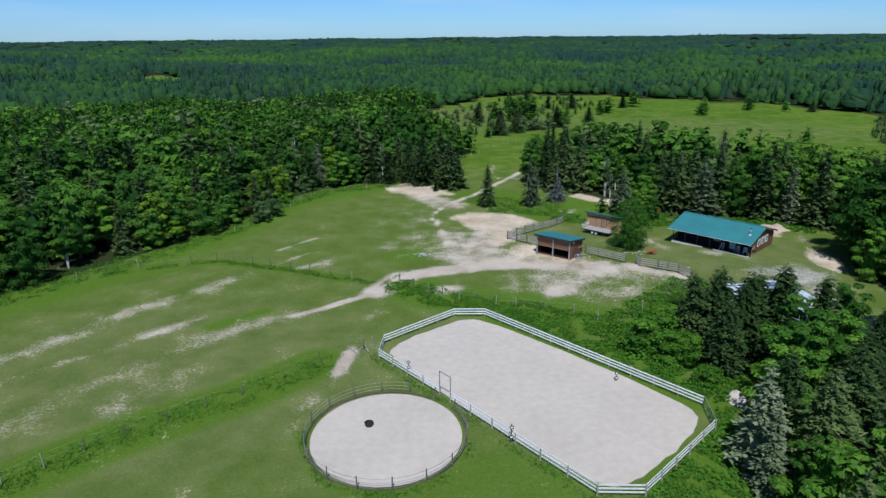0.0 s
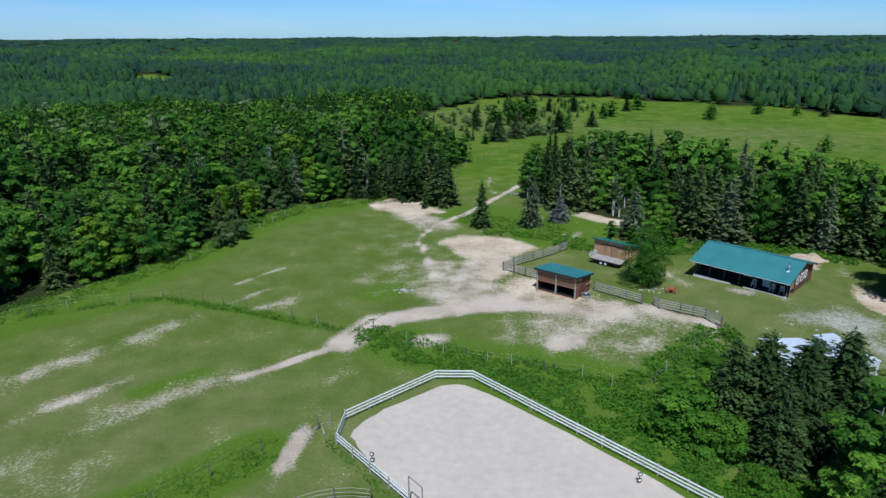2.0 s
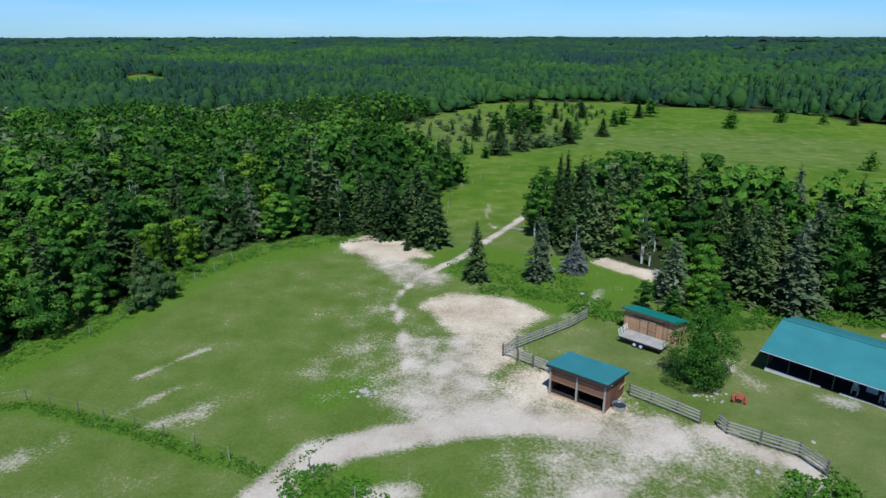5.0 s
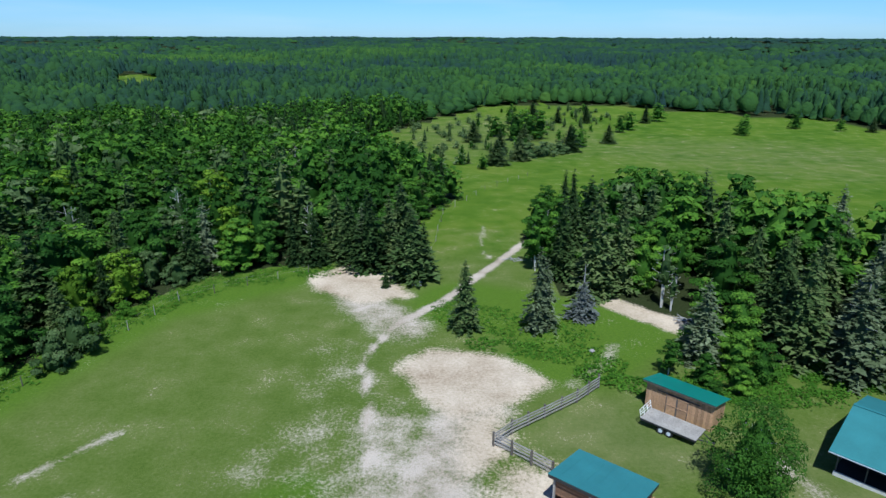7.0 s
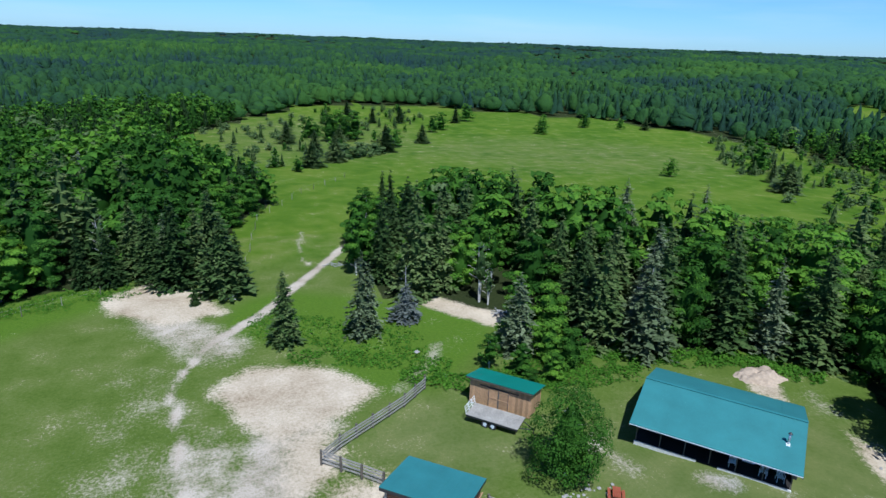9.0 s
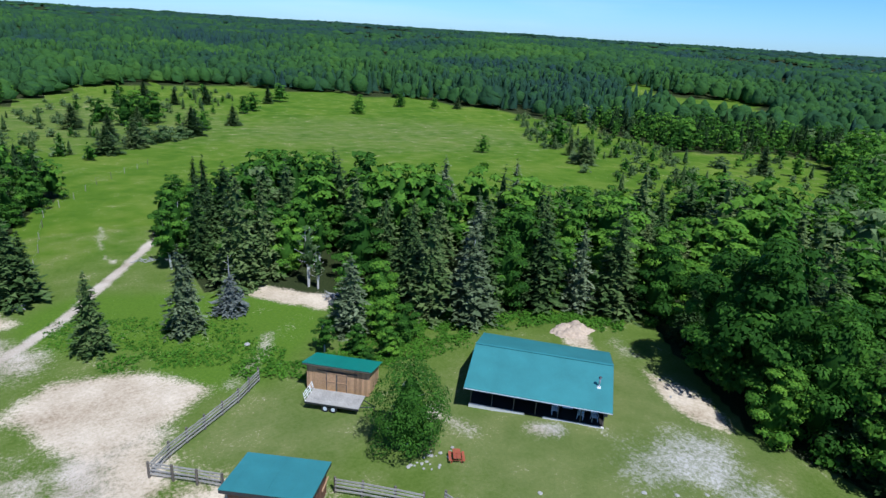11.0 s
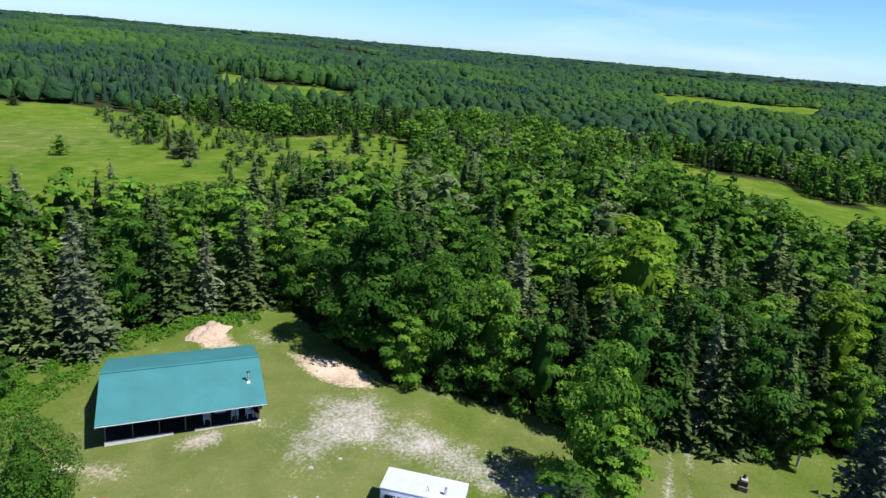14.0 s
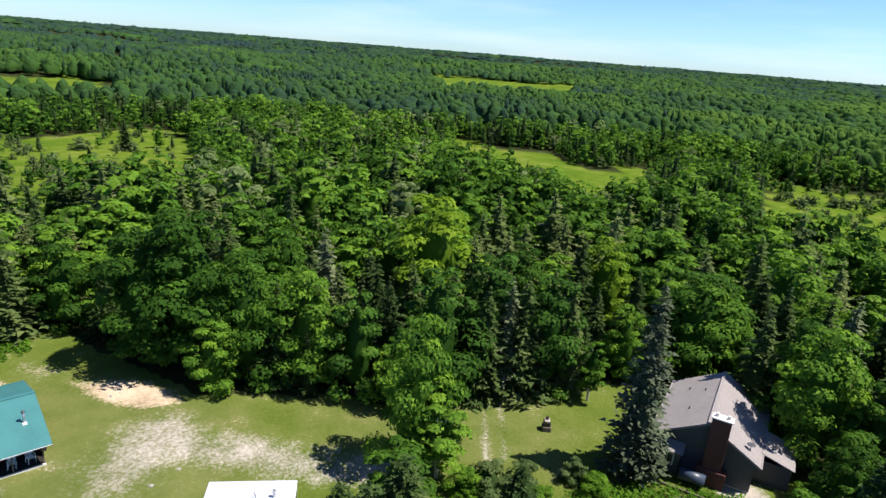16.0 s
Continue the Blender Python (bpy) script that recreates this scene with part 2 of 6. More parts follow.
    tuft = maths(n, l, 'MULTIPLY', maths(n, l, 'SUBTRACT', 0.42, n5.outputs[0]), 12.0, clamp=True)
    bare = maths(n, l, 'MULTIPLY', maths(n, l, 'SUBTRACT', 1.05, attr("dust")), 0.8, clamp=True)
    out = mixed(n, l, maths(n, l, 'MULTIPLY', tuft, maths(n, l, 'MULTIPLY', bare, maths(n, l, 'MULTIPLY', attr("dust"), 2.0, clamp=True))), out, (0.085, 0.115, 0.030))
    l.new(out, b.inputs["Base Color"])
    b.inputs["Roughness"].default_value = 1.0
    b.inputs["Specular IOR Level"].default_value = 0.02
    bumped(n, l, b, maths(n, l, 'ADD', n3.outputs[0], n2.outputs[0]), 0.7, 0.10)
    return m


GROUND = ground_material()
FOOTING = plain("grey_sand_footing", (0.50, 0.437, 0.366), 0.95, scale=1.3, vary=0.12, bump=0.12)
WHITE_PAINT = plain("white_fence_paint", (0.80, 0.80, 0.78), 0.6, scale=7, vary=0.12, bump=0.1)
GREY_WOOD = plain("weathered_boards", (0.33, 0.305, 0.27), 0.9, scale=8, vary=0.35)
POST_WOOD = plain("dark_post_wood", (0.13, 0.11, 0.09), 0.9, scale=8, vary=0.35)
PIPE = plain("grey_steel_pipe", (0.32, 0.29, 0.28), 0.5, metal=0.4, scale=8, vary=0.3)
RUBBER = plain("black_rubber", (0.02, 0.02, 0.022), 0.75, scale=12, vary=0.3)
RED_BOARD = plain("red_brown_boards", (0.17, 0.075, 0.042), 0.8, scale=6, vary=0.35, island=True)
BROWN_BOARD = plain("brown_boards", (0.21, 0.112, 0.062), 0.8, scale=6, vary=0.32, island=True)
TAN_BOARD = plain("tan_boards", (0.45, 0.27, 0.145), 0.8, scale=6, vary=0.28, island=True)
# near-black: the shade inside porch and shelter put into the board colour
SHADE_IN = plain("shade_dark_boards", (0.018, 0.015, 0.013), 0.9, scale=6, vary=0.4)
CONCRETE = plain("concrete", (0.62, 0.60, 0.56), 0.9, scale=5, vary=0.2)
STONE = plain("field_stone", (0.35, 0.33, 0.30), 0.9, scale=4, vary=0.3)
DIRT = plain("pale_soil", (0.44, 0.34, 0.25), 0.95, scale=2.5, vary=0.35, bump=0.8)
SHINGLE = plain("grey_shingles", (0.27, 0.255, 0.26), 0.9, scale=5, vary=0.16)
BRICK = plain("dark_red_brick", (0.13, 0.045, 0.035), 0.85, scale=9, vary=0.35)
SIDING = plain("slate_siding", (0.085, 0.088, 0.095), 0.7, scale=6, vary=0.15)
WHITE_METAL = plain("white_enamelled_sheet", (0.62, 0.67, 0.72), 0.35, scale=3, vary=0.06, bump=0.03)
WHITE_PLASTIC = plain("white_plastic", (0.75, 0.78, 0.82), 0.4, scale=5, vary=0.06, bump=0)
PALE_ROOF = plain("weathered_pale_sheet", (0.50, 0.55, 0.62), 0.5, scale=2, vary=0.14, bump=0.05)
TARP = plain("blue_tarpaulin", (0.045, 0.07, 0.11), 0.4, scale=4, vary=0.25)
STEEL = plain("galvanised_steel", (0.55, 0.56, 0.57), 0.35, metal=0.8, scale=8, vary=0.15)
DARK_STEEL = plain("dark_steel", (0.05, 0.05, 0.055), 0.5, metal=0.5, scale=8, vary=0.2)
RED_PAINT = plain("red_stained_wood", (0.32, 0.075, 0.035), 0.7, scale=7, vary=0.25)
GLASS, _gn, _gl, _gb = material("window_glass")
_gb.inputs["Base Color"].default_value = (0.03, 0.04, 0.05, 1)
_gb.inputs["Roughness"].default_value = 0.06
_gb.inputs["Metallic"].default_value = 0.0


def roof_metal(name, col, rough):
    m, n, l, b = material(name)
    a = noise_node(n, l, 0.5, 4)
    c = noise_node(n, l, 6.0, 4)
    r = ramp(n, [(0.3, tuple(v * 0.86 for v in col)), (0.7, tuple(v * 1.12 for v in col))])
    l.new(maths(n, l, 'ADD', maths(n, l, 'MULTIPLY', a.outputs[0], 0.7), maths(n, l, 'MULTIPLY', c.outputs[0], 0.3)), r.inputs[0])
    l.new(r.outputs[0], b.inputs["Base Color"])
    b.inputs["Roughness"].default_value = rough
    return m


TEAL = roof_metal("teal_roof_sheet", (0.046, 0.196, 0.200), 0.48)
GREEN_ROOF = roof_metal("green_roof_sheet", (0.020, 0.200, 0.150), 0.4)


# ---------------------------------------------------------------- helpers for building
def part(name, bm, mat, parent=None, label="", smooth=False):
    me = bpy.data.meshes.new(name)
    bm.to_mesh(me)
    bm.free()
    me.materials.append(mat)
    if smooth:
        me.polygons.foreach_set("use_smooth", [True] * len(me.polygons))
    ob = new(name, me)
    ob.parent = parent
    if label:
        tagged(ob, label)
    return ob


def empty(name, m, label, category, group="", kind=""):
    ob = new(name)
    ob.matrix_world = m
    return tagged(ob, label, category, group, kind)


def mesh_np(name, verts, tris, mat, tint=None, smooth=False):
    me = bpy.data.meshes.new(name)
    v, t = np.asarray(verts, np.float32), np.asarray(tris, np.int32)
    me.vertices.add(len(v))
    me.vertices.foreach_set("co", v.ravel())
    k = t.shape[1]
    me.loops.add(t.size)
    me.loops.foreach_set("vertex_index", t.ravel())
    me.polygons.add(len(t))
    me.polygons.foreach_set("loop_start", np.arange(len(t), dtype=np.int32) * k)
    me.update(calc_edges=True)
    if tint is not None:
        a = me.attributes.new("tint", 'FLOAT', 'POINT')
        a.data.foreach_set("value", np.asarray(tint, np.float32))
    if smooth:
        me.polygons.foreach_set("use_smooth", np.ones(len(t), bool))
    me.materials.append(mat)
    me.validate()
    return me


def box(bm, size, at=(0, 0, 0), rot=None):
    """A box centred at `at`."""
    m = Matrix.Translation(at) @ (rot.to_4x4() if rot is not None else Matrix()) @ Matrix.Diagonal((*size, 1))
    return bmesh.ops.create_cube(bm, size=1.0, matrix=m)["verts"]


def rod(bm, a, b, r, r2=None, seg=8):
    a, b = Vector(a), Vector(b)
    d = b - a
    m = Matrix.Translation((a + b) / 2) @ d.to_track_quat('Z', 'Y').to_matrix().to_4x4()
    bmesh.ops.create_cone(bm, cap_ends=True, segments=seg, radius1=r, radius2=r if r2 is None else r2, depth=d.length, matrix=m)


def beam(bm, a, b, w, h):
    """A squared timber from a to b, w wide and h high."""
    a, b = Vector(a), Vector(b)
    d = b - a
    yaw = math.atan2(d.y, d.x)
    pitch = math.asin(max(-1, min(1, d.z / d.length)))
    rot = Matrix.Rotation(yaw, 3, 'Z') @ Matrix.Rotation(-pitch, 3, 'Y')
    box(bm, (d.length, w, h), (a + b) / 2, rot)


def bevel(bm, w):
    bmesh.ops.bevel(bm, geom=bm.edges[:], offset=w, segments=1, affect='EDGES', clamp_overlap=True)
    return bm


# ---------------------------------------------------------------- the lie of the land
def step(a, b, x):
    k = np.clip((x - a) / (b - a), 0, 1)
    return k * k * (3 - 2 * k)


def height(x, y):
    """Ground height: level paddocks, a low rise at the barn, falling to the far fields and rising again to the skyline."""
    x, y = np.asarray(x, float), np.asarray(y, float)
    d = np.hypot(x - 10, y - 60)
    z = -8 * step(75, 310, d) + 24 * step(600, 4300, d)
    z = z + 0.9 * np.exp(-(((x - 45) / 16) ** 2 + ((y - 88) / 18) ** 2))
    roll = np.sin(x / 210 + 1.3) * np.cos(y / 260 + 0.4) + 0.6 * np.sin((x + y) / 140) * np.cos((x - 1.7 * y) / 330)
    z = z + step(330, 900, d) * (1 - step(2400, 4300, d) * 0.75) * 11.0 * roll
    return z


def hz(x, y):
    return float(height(x, y))


def to_line(px, py, line):
    """Distance of points from a polyline."""
    best = np.full(np.shape(px), 1e9)
    for (ax, ay), (bx, by) in zip(line[:-1], line[1:]):
        dx, dy = bx - ax, by - ay
        k = np.clip(((px - ax) * dx + (py - ay) * dy) / (dx * dx + dy * dy), 0, 1)
        best = np.minimum(best, np.hypot(px - ax - k * dx, py - ay - k * dy))
    return best


def inside(px, py, poly):
    hit = np.zeros(np.shape(px), bool)
    for (ax, ay), (bx, by) in zip(poly, poly[1:] + poly[:1]):
        if ay != by:
            hit ^= ((ay > py) != (by > py)) & (px < (bx - ax) * (py - ay) / (by - ay) + ax)
    return hit


def region(px, py, poly, soft):
    """1 inside a polygon, fading to 0 over `soft` metres round its edge."""
    d = to_line(px, py, poly + poly[:1])
    return np.clip(0.5 + np.where(inside(px, py, poly), d, -d) / soft, 0, 1)


# Open land in the woods.
PASTURE = [(-95, 20), (-66, 68), (-59.6, 78.8), (-53, 87), (-44, 100), (-37.5, 112), (-34, 126), (-27.5, 138.8), (-18, 144), (-8, 146.5), (-2, 147),
           (2, 158), (4, 174), (11, 190), (7, 208), (-4, 232), (-16, 262), (-26, 300), (-10, 355), (30, 440), (72, 474), (121, 450), (186, 400),
           (210, 378), (232, 322), (238, 272), (226, 222), (198, 184), (160, 150), (122, 132), (90, 128), (82, 138), (62, 148), (55, 166), (48, 182), (36, 166),
           (26, 168), (21, 158), (23, 141), (24, 133), (31, 132.5), (37, 121), (42, 115.5), (52, 110), (61, 109.5), (66, 106), (70, 101), (66, 95),
           (63, 88), (58.5, 80), (60.5, 74), (61, 67), (60, 62), (63.5, 55), (66, 47), (68, 41), (69, 34), (66, 26), (52, 22), (46, 34), (36, 36),
           (22, 34), (14, 18), (-10, -20), (-60, -20)]
CLEARINGS = [[(220, 210.7), (234.7, 201.8), (273.5, 193.6), (262.4, 176.2), (232.7, 154.2), (141.1, 115), (126.6, 116.7), (125.3, 128.3), (117.8, 135.5)],
             [(317.8, 61.3), (293, 43.9), (298.7, 14.7), (259.1, 15.4), (250.9, 3.3), (268, -24.9), (158.3, 14), (150.8, 33.1), (182.8, 37.7), (182.6, 50.5), (200, 60.5)],
             [(263.3, -67.4), (252, -81), (253.5, -125), (150, -70), (118.3, -20), (121.4, -12.8), (132.8, -10.1), (144.2, -9.6)],
             [(1053.9, 128.6), (1111.6, 35.5), (1074.2, -57.6), (1081.5, -123.8), (742.6, -61.3), (793.4, 6.6), (746.9, 81.1)],
             [(461.3, 395.3), (474.3, 366.4), (469.6, 312.9), (321.9, 234.4), (311.6, 284.5)],
             [(503.6, 472.6), (463.4, 421.5), (470, 385), (400, 330), (345, 305), (365, 380)],
             [(-330, 745), (-270, 710), (-215, 540), (-260, 560)],
             [(900, 1250), (1000, 1300), (1080, 1220), (800, 1000)],
             [(-700, 1500), (-500, 1560), (-450, 1400), (-560, 1300)]]
RING = [(-6.1, 63.0), (-6.4, 59.6), (11.75, 37.9), (15.35, 37.75), (24.0, 45.75), (24.65, 49.4), (5.8, 69.8), (2.0, 69.9)]
PEN = (-4.55, 45.8, 7.0)


def wooded(x, y):
    x, y = np.asarray(x, float), np.asarray(y, float)
    free = inside(x, y, PASTURE)
    for c in CLEARINGS:
        free |= inside(x, y, c)
    return ~free


def build_ground():
    near_x, near_y = np.arange(-72, 84.1, 0.8), np.arange(22, 166.1, 0.8)

    def spread(core, reach):
        lo, hi, step_m = core[0], core[-1], 0.8
        left, right = [lo], [hi]
        while left[-1] > -reach or right[-1] < reach:
            step_m *= 1.12
            left.append(left[-1] - step_m)
            right.append(right[-1] + step_m)
        return np.r_[np.array(left[:0:-1]), core, np.array(right[1:])]
    gx, gy = spread(near_x, 4700), spread(near_y, 4700)
    X, Y = np.meshgrid(gx, gy)
    x, y = X.ravel(), Y.ravel()
    z = height(x, y) + 0.05 * np.sin(x * 1.1) * np.sin(y * 0.9)
    nx = len(gx)
    i = (np.arange(len(gy) - 1)[:, None] * nx + np.arange(nx - 1)[None]).ravel()
    me = mesh_np("ground", np.c_[x, y, z], np.c_[i, i + 1, i + nx + 1, i + nx], GROUND, smooth=True)
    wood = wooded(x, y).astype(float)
    d0 = np.hypot(x - 10, y - 60)
    line = lambda pts, w, soft: np.clip(1 - (to_line(x, y, pts) - w) / soft, 0, 1)
    dust = np.zeros(len(x))
    for pts, w, soft, k in (
            ([(-10.4, 56.6), (-9.6, 61.3)], 0.3, 0.9, 0.95),
            ([(-13.5, 46), (-12.3, 51), (-10.4, 56.0)], 0.2, 1.0, 0.22),
            ([(-9.5, 62), (-7.8, 70), (-7.0, 78)], 0.2, 1.8, 0.16),
            ([(-8.3, 77.6), (-6.0, 82.6), (-1.0, 85.3), (4, 86.8), (11, 88.0), (18, 87.4)], 0.8, 1.9, 0.95),
            ([(-8, 78), (-15.4, 72.2), (-18, 70.6)], 0.25, 0.6, 0.9), ([(-15.4, 72.2), (-22.2, 68.3), (-27, 64)], 0.3, 1.8, 0.42),
            ([(-22.2, 68.3), (-29.6, 61.5), (-35, 54.1)], 0.2, 2.2, 0.26),
            ([(-52, 55), (-44.2, 64.3), (-41, 70.2), (-34.9, 77.3), (-28.5, 85.0)], 0.6, 2.0, 0.34),
            ([(-50, 50), (-42, 58), (-36, 63.5)], 0.2, 1.1, 0.28),
            ([(-31, 50.5), (-27, 55)], 1.0, 3.0, 0.23), ([(-39, 48), (-36, 53)], 1.0, 3.2, 0.22),
            ([(-34, 66), (-30, 70)], 0.3, 1.5, 0.5),
            ([(-26, 96), (-21, 102)], 0.1, 0.7, 0.46), ([(-20, 88), (-17, 90.5)], 0.4, 1.6, 0.4), ([(-24.5, 89.5), (-21, 94)], 0.2, 0.8, 0.42),
            ([(1, 93.5), (1.5, 99), (0.2, 109.3), (-0.6, 113.5), (-0.4, 116.9), (2.0, 123.9)], 0.05, 0.5, 0.80), ([(2.0, 123.9), (8.2, 131.7), (16.2, 146.0), (22.6, 157.9)], 0.25, 0.75, 0.92),
            ([(16.2, 146), (14.0, 152), (15.2, 166)], 0.05, 0.5, 0.4),
            ([(2.5, 92), (3.6, 97), (2.6, 103)], 1.8, 4.2, 0.46), ([(5.5, 90), (8.0, 99), (10.5, 106)], 2.4, 3.4, 0.62),
            ([(10, 90), (19, 87), (24, 86)], 2.2, 3.2, 0.66), ([(16, 81), (22, 83)], 2.6, 3.0, 0.43), ([(23, 75), (26.5, 77)], 1.2, 2.6, 0.42),
            ([(28, 86.3), (34.5, 80.5)], 0.5, 1.4, 0.75), ([(15.5, 76.8), (18, 78.2)], 0.7, 1.6, 0.8),
            ([(3, 123), (-1, 128), (-5, 134)], 2.0, 3.2, 0.55),
            ([(0, 78.2), (3, 79.0)], 0.7, 1.5, 0.55), ([(13, 80), (20, 79), (25, 80), (31, 79.5)], 2.5, 4.5, 0.33), ([(-6, 97), (-3, 105), (-3, 116)], 1.5, 5.0, 0.24),
            ([(46.5, 82), (52.0, 81)], 1.6, 3.6, 0.46), ([(51, 78), (50.5, 72), (49.5, 62)], 1.0, 2.6, 0.46),
            ([(53.2, 51.7), (62.8, 51.9)], 0.1, 0.5, 0.42), ([(53.2, 53.3), (62.8, 53.5)], 0.1, 0.5, 0.42), ([(20.5, 110), (24.5, 114), (27, 118.5)], 0.3, 1.2, 0.36),
            ([(61.5, 99), (60.5, 96)], 0.3, 1.6, 0.32), ([(41.3, 90.2), (42.6, 89.0)], 0.3, 1.2, 0.7), ([(35, 97.5), (36.5, 93)], 0.2, 1.0, 0.4),
            ([(36, 36.5), (46, 33), (51, 32)], 1.5, 1.5, 0.9)):
        dust = np.maximum(dust, k * line(pts, w * 0.8, soft * 1.2))
    sand = np.zeros(len(x))
    for poly, soft in (([(-11.5, 139.9), (-7.2, 144.9), (0.1, 140.5), (3.7, 132.6), (-2.8, 130.4), (-9.4, 134)], 3.0),
                       ([(2.7, 113.2), (6.2, 118.1), (13.1, 116.8), (18.9, 110.6), (14.8, 107.0), (9, 104), (6.4, 106.8)], 3.0),
                       ([(9, 104), (13, 106.5), (13.5, 98), (9, 96)], 5.0), ([(11, 99), (15, 98), (23, 90), (21, 87), (13, 91)], 8.0),
                       ([(26.5, 131.9), (31, 131.9), (37.5, 124.8), (36, 121), (30.8, 126.2)], 1.6),
                       ([(58.6, 93), (60.3, 86), (57.4, 81.3), (55.2, 84.5), (56.4, 89)], 2.2),
                       ([(55.4, 101.2), (58, 104.5), (59.8, 101.6), (57.4, 98.6)], 1.6)):
        sand = np.maximum(sand, region(x, y, poly, soft))
    lush = np.zeros(len(x))
    for pts, w, soft, k in (
            ([(-62, 70), (-53, 80), (-44, 94), (-37, 107), (-30, 128), (-14, 141)], 3.0, 5.0, 0.85),
            ([(-40, 34.5), (-34.2, 40.2), (-27.5, 46.5), (-19, 52.6), (-12.9, 58.5)], 2.2, 2.4, 0.95),
            ([(-45, 84), (-34.5, 91), (-22, 87), (-12.5, 82.6)], 0.7, 1.2, 0.8),
            ([(-5, 80.3), (0, 76), (6, 73.8), (14, 72.5), (22, 66)], 2.2, 4.5, 0.95),
            ([(8, 69.5), (17, 60), (25, 51)], 1.6, 2.4, 0.95), ([(22, 69), (33, 78)], 0.8, 2.5, 0.8),
            ([(26, 42), (20, 38)], 3.5, 3.0, 0.9), ([(11, 130), (18, 127), (27, 122), (22, 117)], 6.0, 4.0, 0.8),
            ([(-9, 46), (-4, 37.5), (5, 41), (9, 38)], 2.0, 3.0, 0.6), ([(46, 114), (60, 111)], 2.5, 3.0, 0.9),
            ([(-22, 72), (-27, 68)], 0.6, 1.6, 0.8), ([(-3.5, 94.5), (-6, 92)], 1.4, 2.5, 0.8)):
        lush = np.maximum(lush, k * line(pts, w, soft))
    mead = step(70, 105, d0) * 0.9 * (1 - np.exp(-((x - 45) / 22) ** 2 - ((y - 85) / 22) ** 2))
    dry = np.maximum(np.exp(-(((x - 46) / 17) ** 2 + ((y - 86) / 17) ** 2) ** 2), 0.8 * np.exp(-(((x - 22) / 9) ** 2 + ((y - 101) / 8) ** 2) ** 2))
    dry = np.maximum(dry, 0.7 * np.exp(-(((x - 57) / 9) ** 2 + ((y - 58) / 16) ** 2) ** 2))
    dry = np.maximum(dry, 0.85 * np.exp(-(((x + 28) / 28) ** 2 + ((y - 58) / 22) ** 2) ** 2))
    dry = np.maximum(dry, 0.55 * np.exp(-(((x - 30) / 55) ** 2 + ((y - 325) / 85) ** 2) ** 2))
    dry = np.maximum(dry, 0.34 * ((x < 34) & (y < 165)))
    dry = np.maximum(dry, 0.95 * inside(x, y, RING))
    dry = np.maximum(dry, 0.50 * np.exp(-(((x - 120) / 75) ** 2 + ((y - 270) / 60) ** 2) ** 2))
    dust[wood > 0] *= 0.2
    lush = np.where(wood > 0, 0, lush)
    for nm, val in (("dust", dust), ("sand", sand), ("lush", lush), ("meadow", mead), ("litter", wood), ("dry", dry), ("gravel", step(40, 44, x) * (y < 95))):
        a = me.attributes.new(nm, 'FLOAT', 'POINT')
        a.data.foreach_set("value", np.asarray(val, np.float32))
    return tagged(new("ground", me), "green pasture with dusty tracks and sandy bare patches", "ground", kind="structure")


build_ground()

# ---------------------------------------------------------------- trees
def leaf_tris(centres, normals, size, rng):
    """One bent leaf spray (a triangle) at each centre, facing roughly along its normal."""
    n = len(centres)
    nn = normals / (np.linalg.norm(normals, axis=1, keepdims=True) + 1e-9)
    ref = rng.normal(size=(n, 3))
    u = np.cross(nn, ref)
    u /= np.linalg.norm(u, axis=1, keepdims=True) + 1e-9
    w = np.cross(nn, u)
    s = size * rng.uniform(0.6, 1.35, (n, 1))
    a = centres + u * s * 0.62
    b = centres - u * s * 0.45 + w * s * rng.uniform(0.35, 0.65, (n, 1))
    c = centres - u * s * 0.45 - w * s * rng.uniform(0.35, 0.65, (n, 1))
    v = np.stack([a, b, c], 1).reshape(-1, 3)
    return v, np.arange(3 * n).reshape(-1, 3)


def shade_core(h, r, base, top, prof, rng, rings=7, seg=9):
    """Body added inside a crown for shade: one closed lumpy form that lets no light through."""
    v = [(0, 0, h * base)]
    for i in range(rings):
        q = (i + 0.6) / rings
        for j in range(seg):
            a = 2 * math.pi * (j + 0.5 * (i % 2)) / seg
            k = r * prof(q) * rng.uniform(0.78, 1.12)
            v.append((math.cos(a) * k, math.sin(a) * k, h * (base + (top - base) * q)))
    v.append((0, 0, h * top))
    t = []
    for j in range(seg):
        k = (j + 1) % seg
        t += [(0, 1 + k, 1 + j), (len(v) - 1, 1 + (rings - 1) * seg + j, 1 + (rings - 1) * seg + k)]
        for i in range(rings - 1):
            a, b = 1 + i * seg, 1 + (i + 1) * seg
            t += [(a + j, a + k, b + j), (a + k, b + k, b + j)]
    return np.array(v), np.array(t)


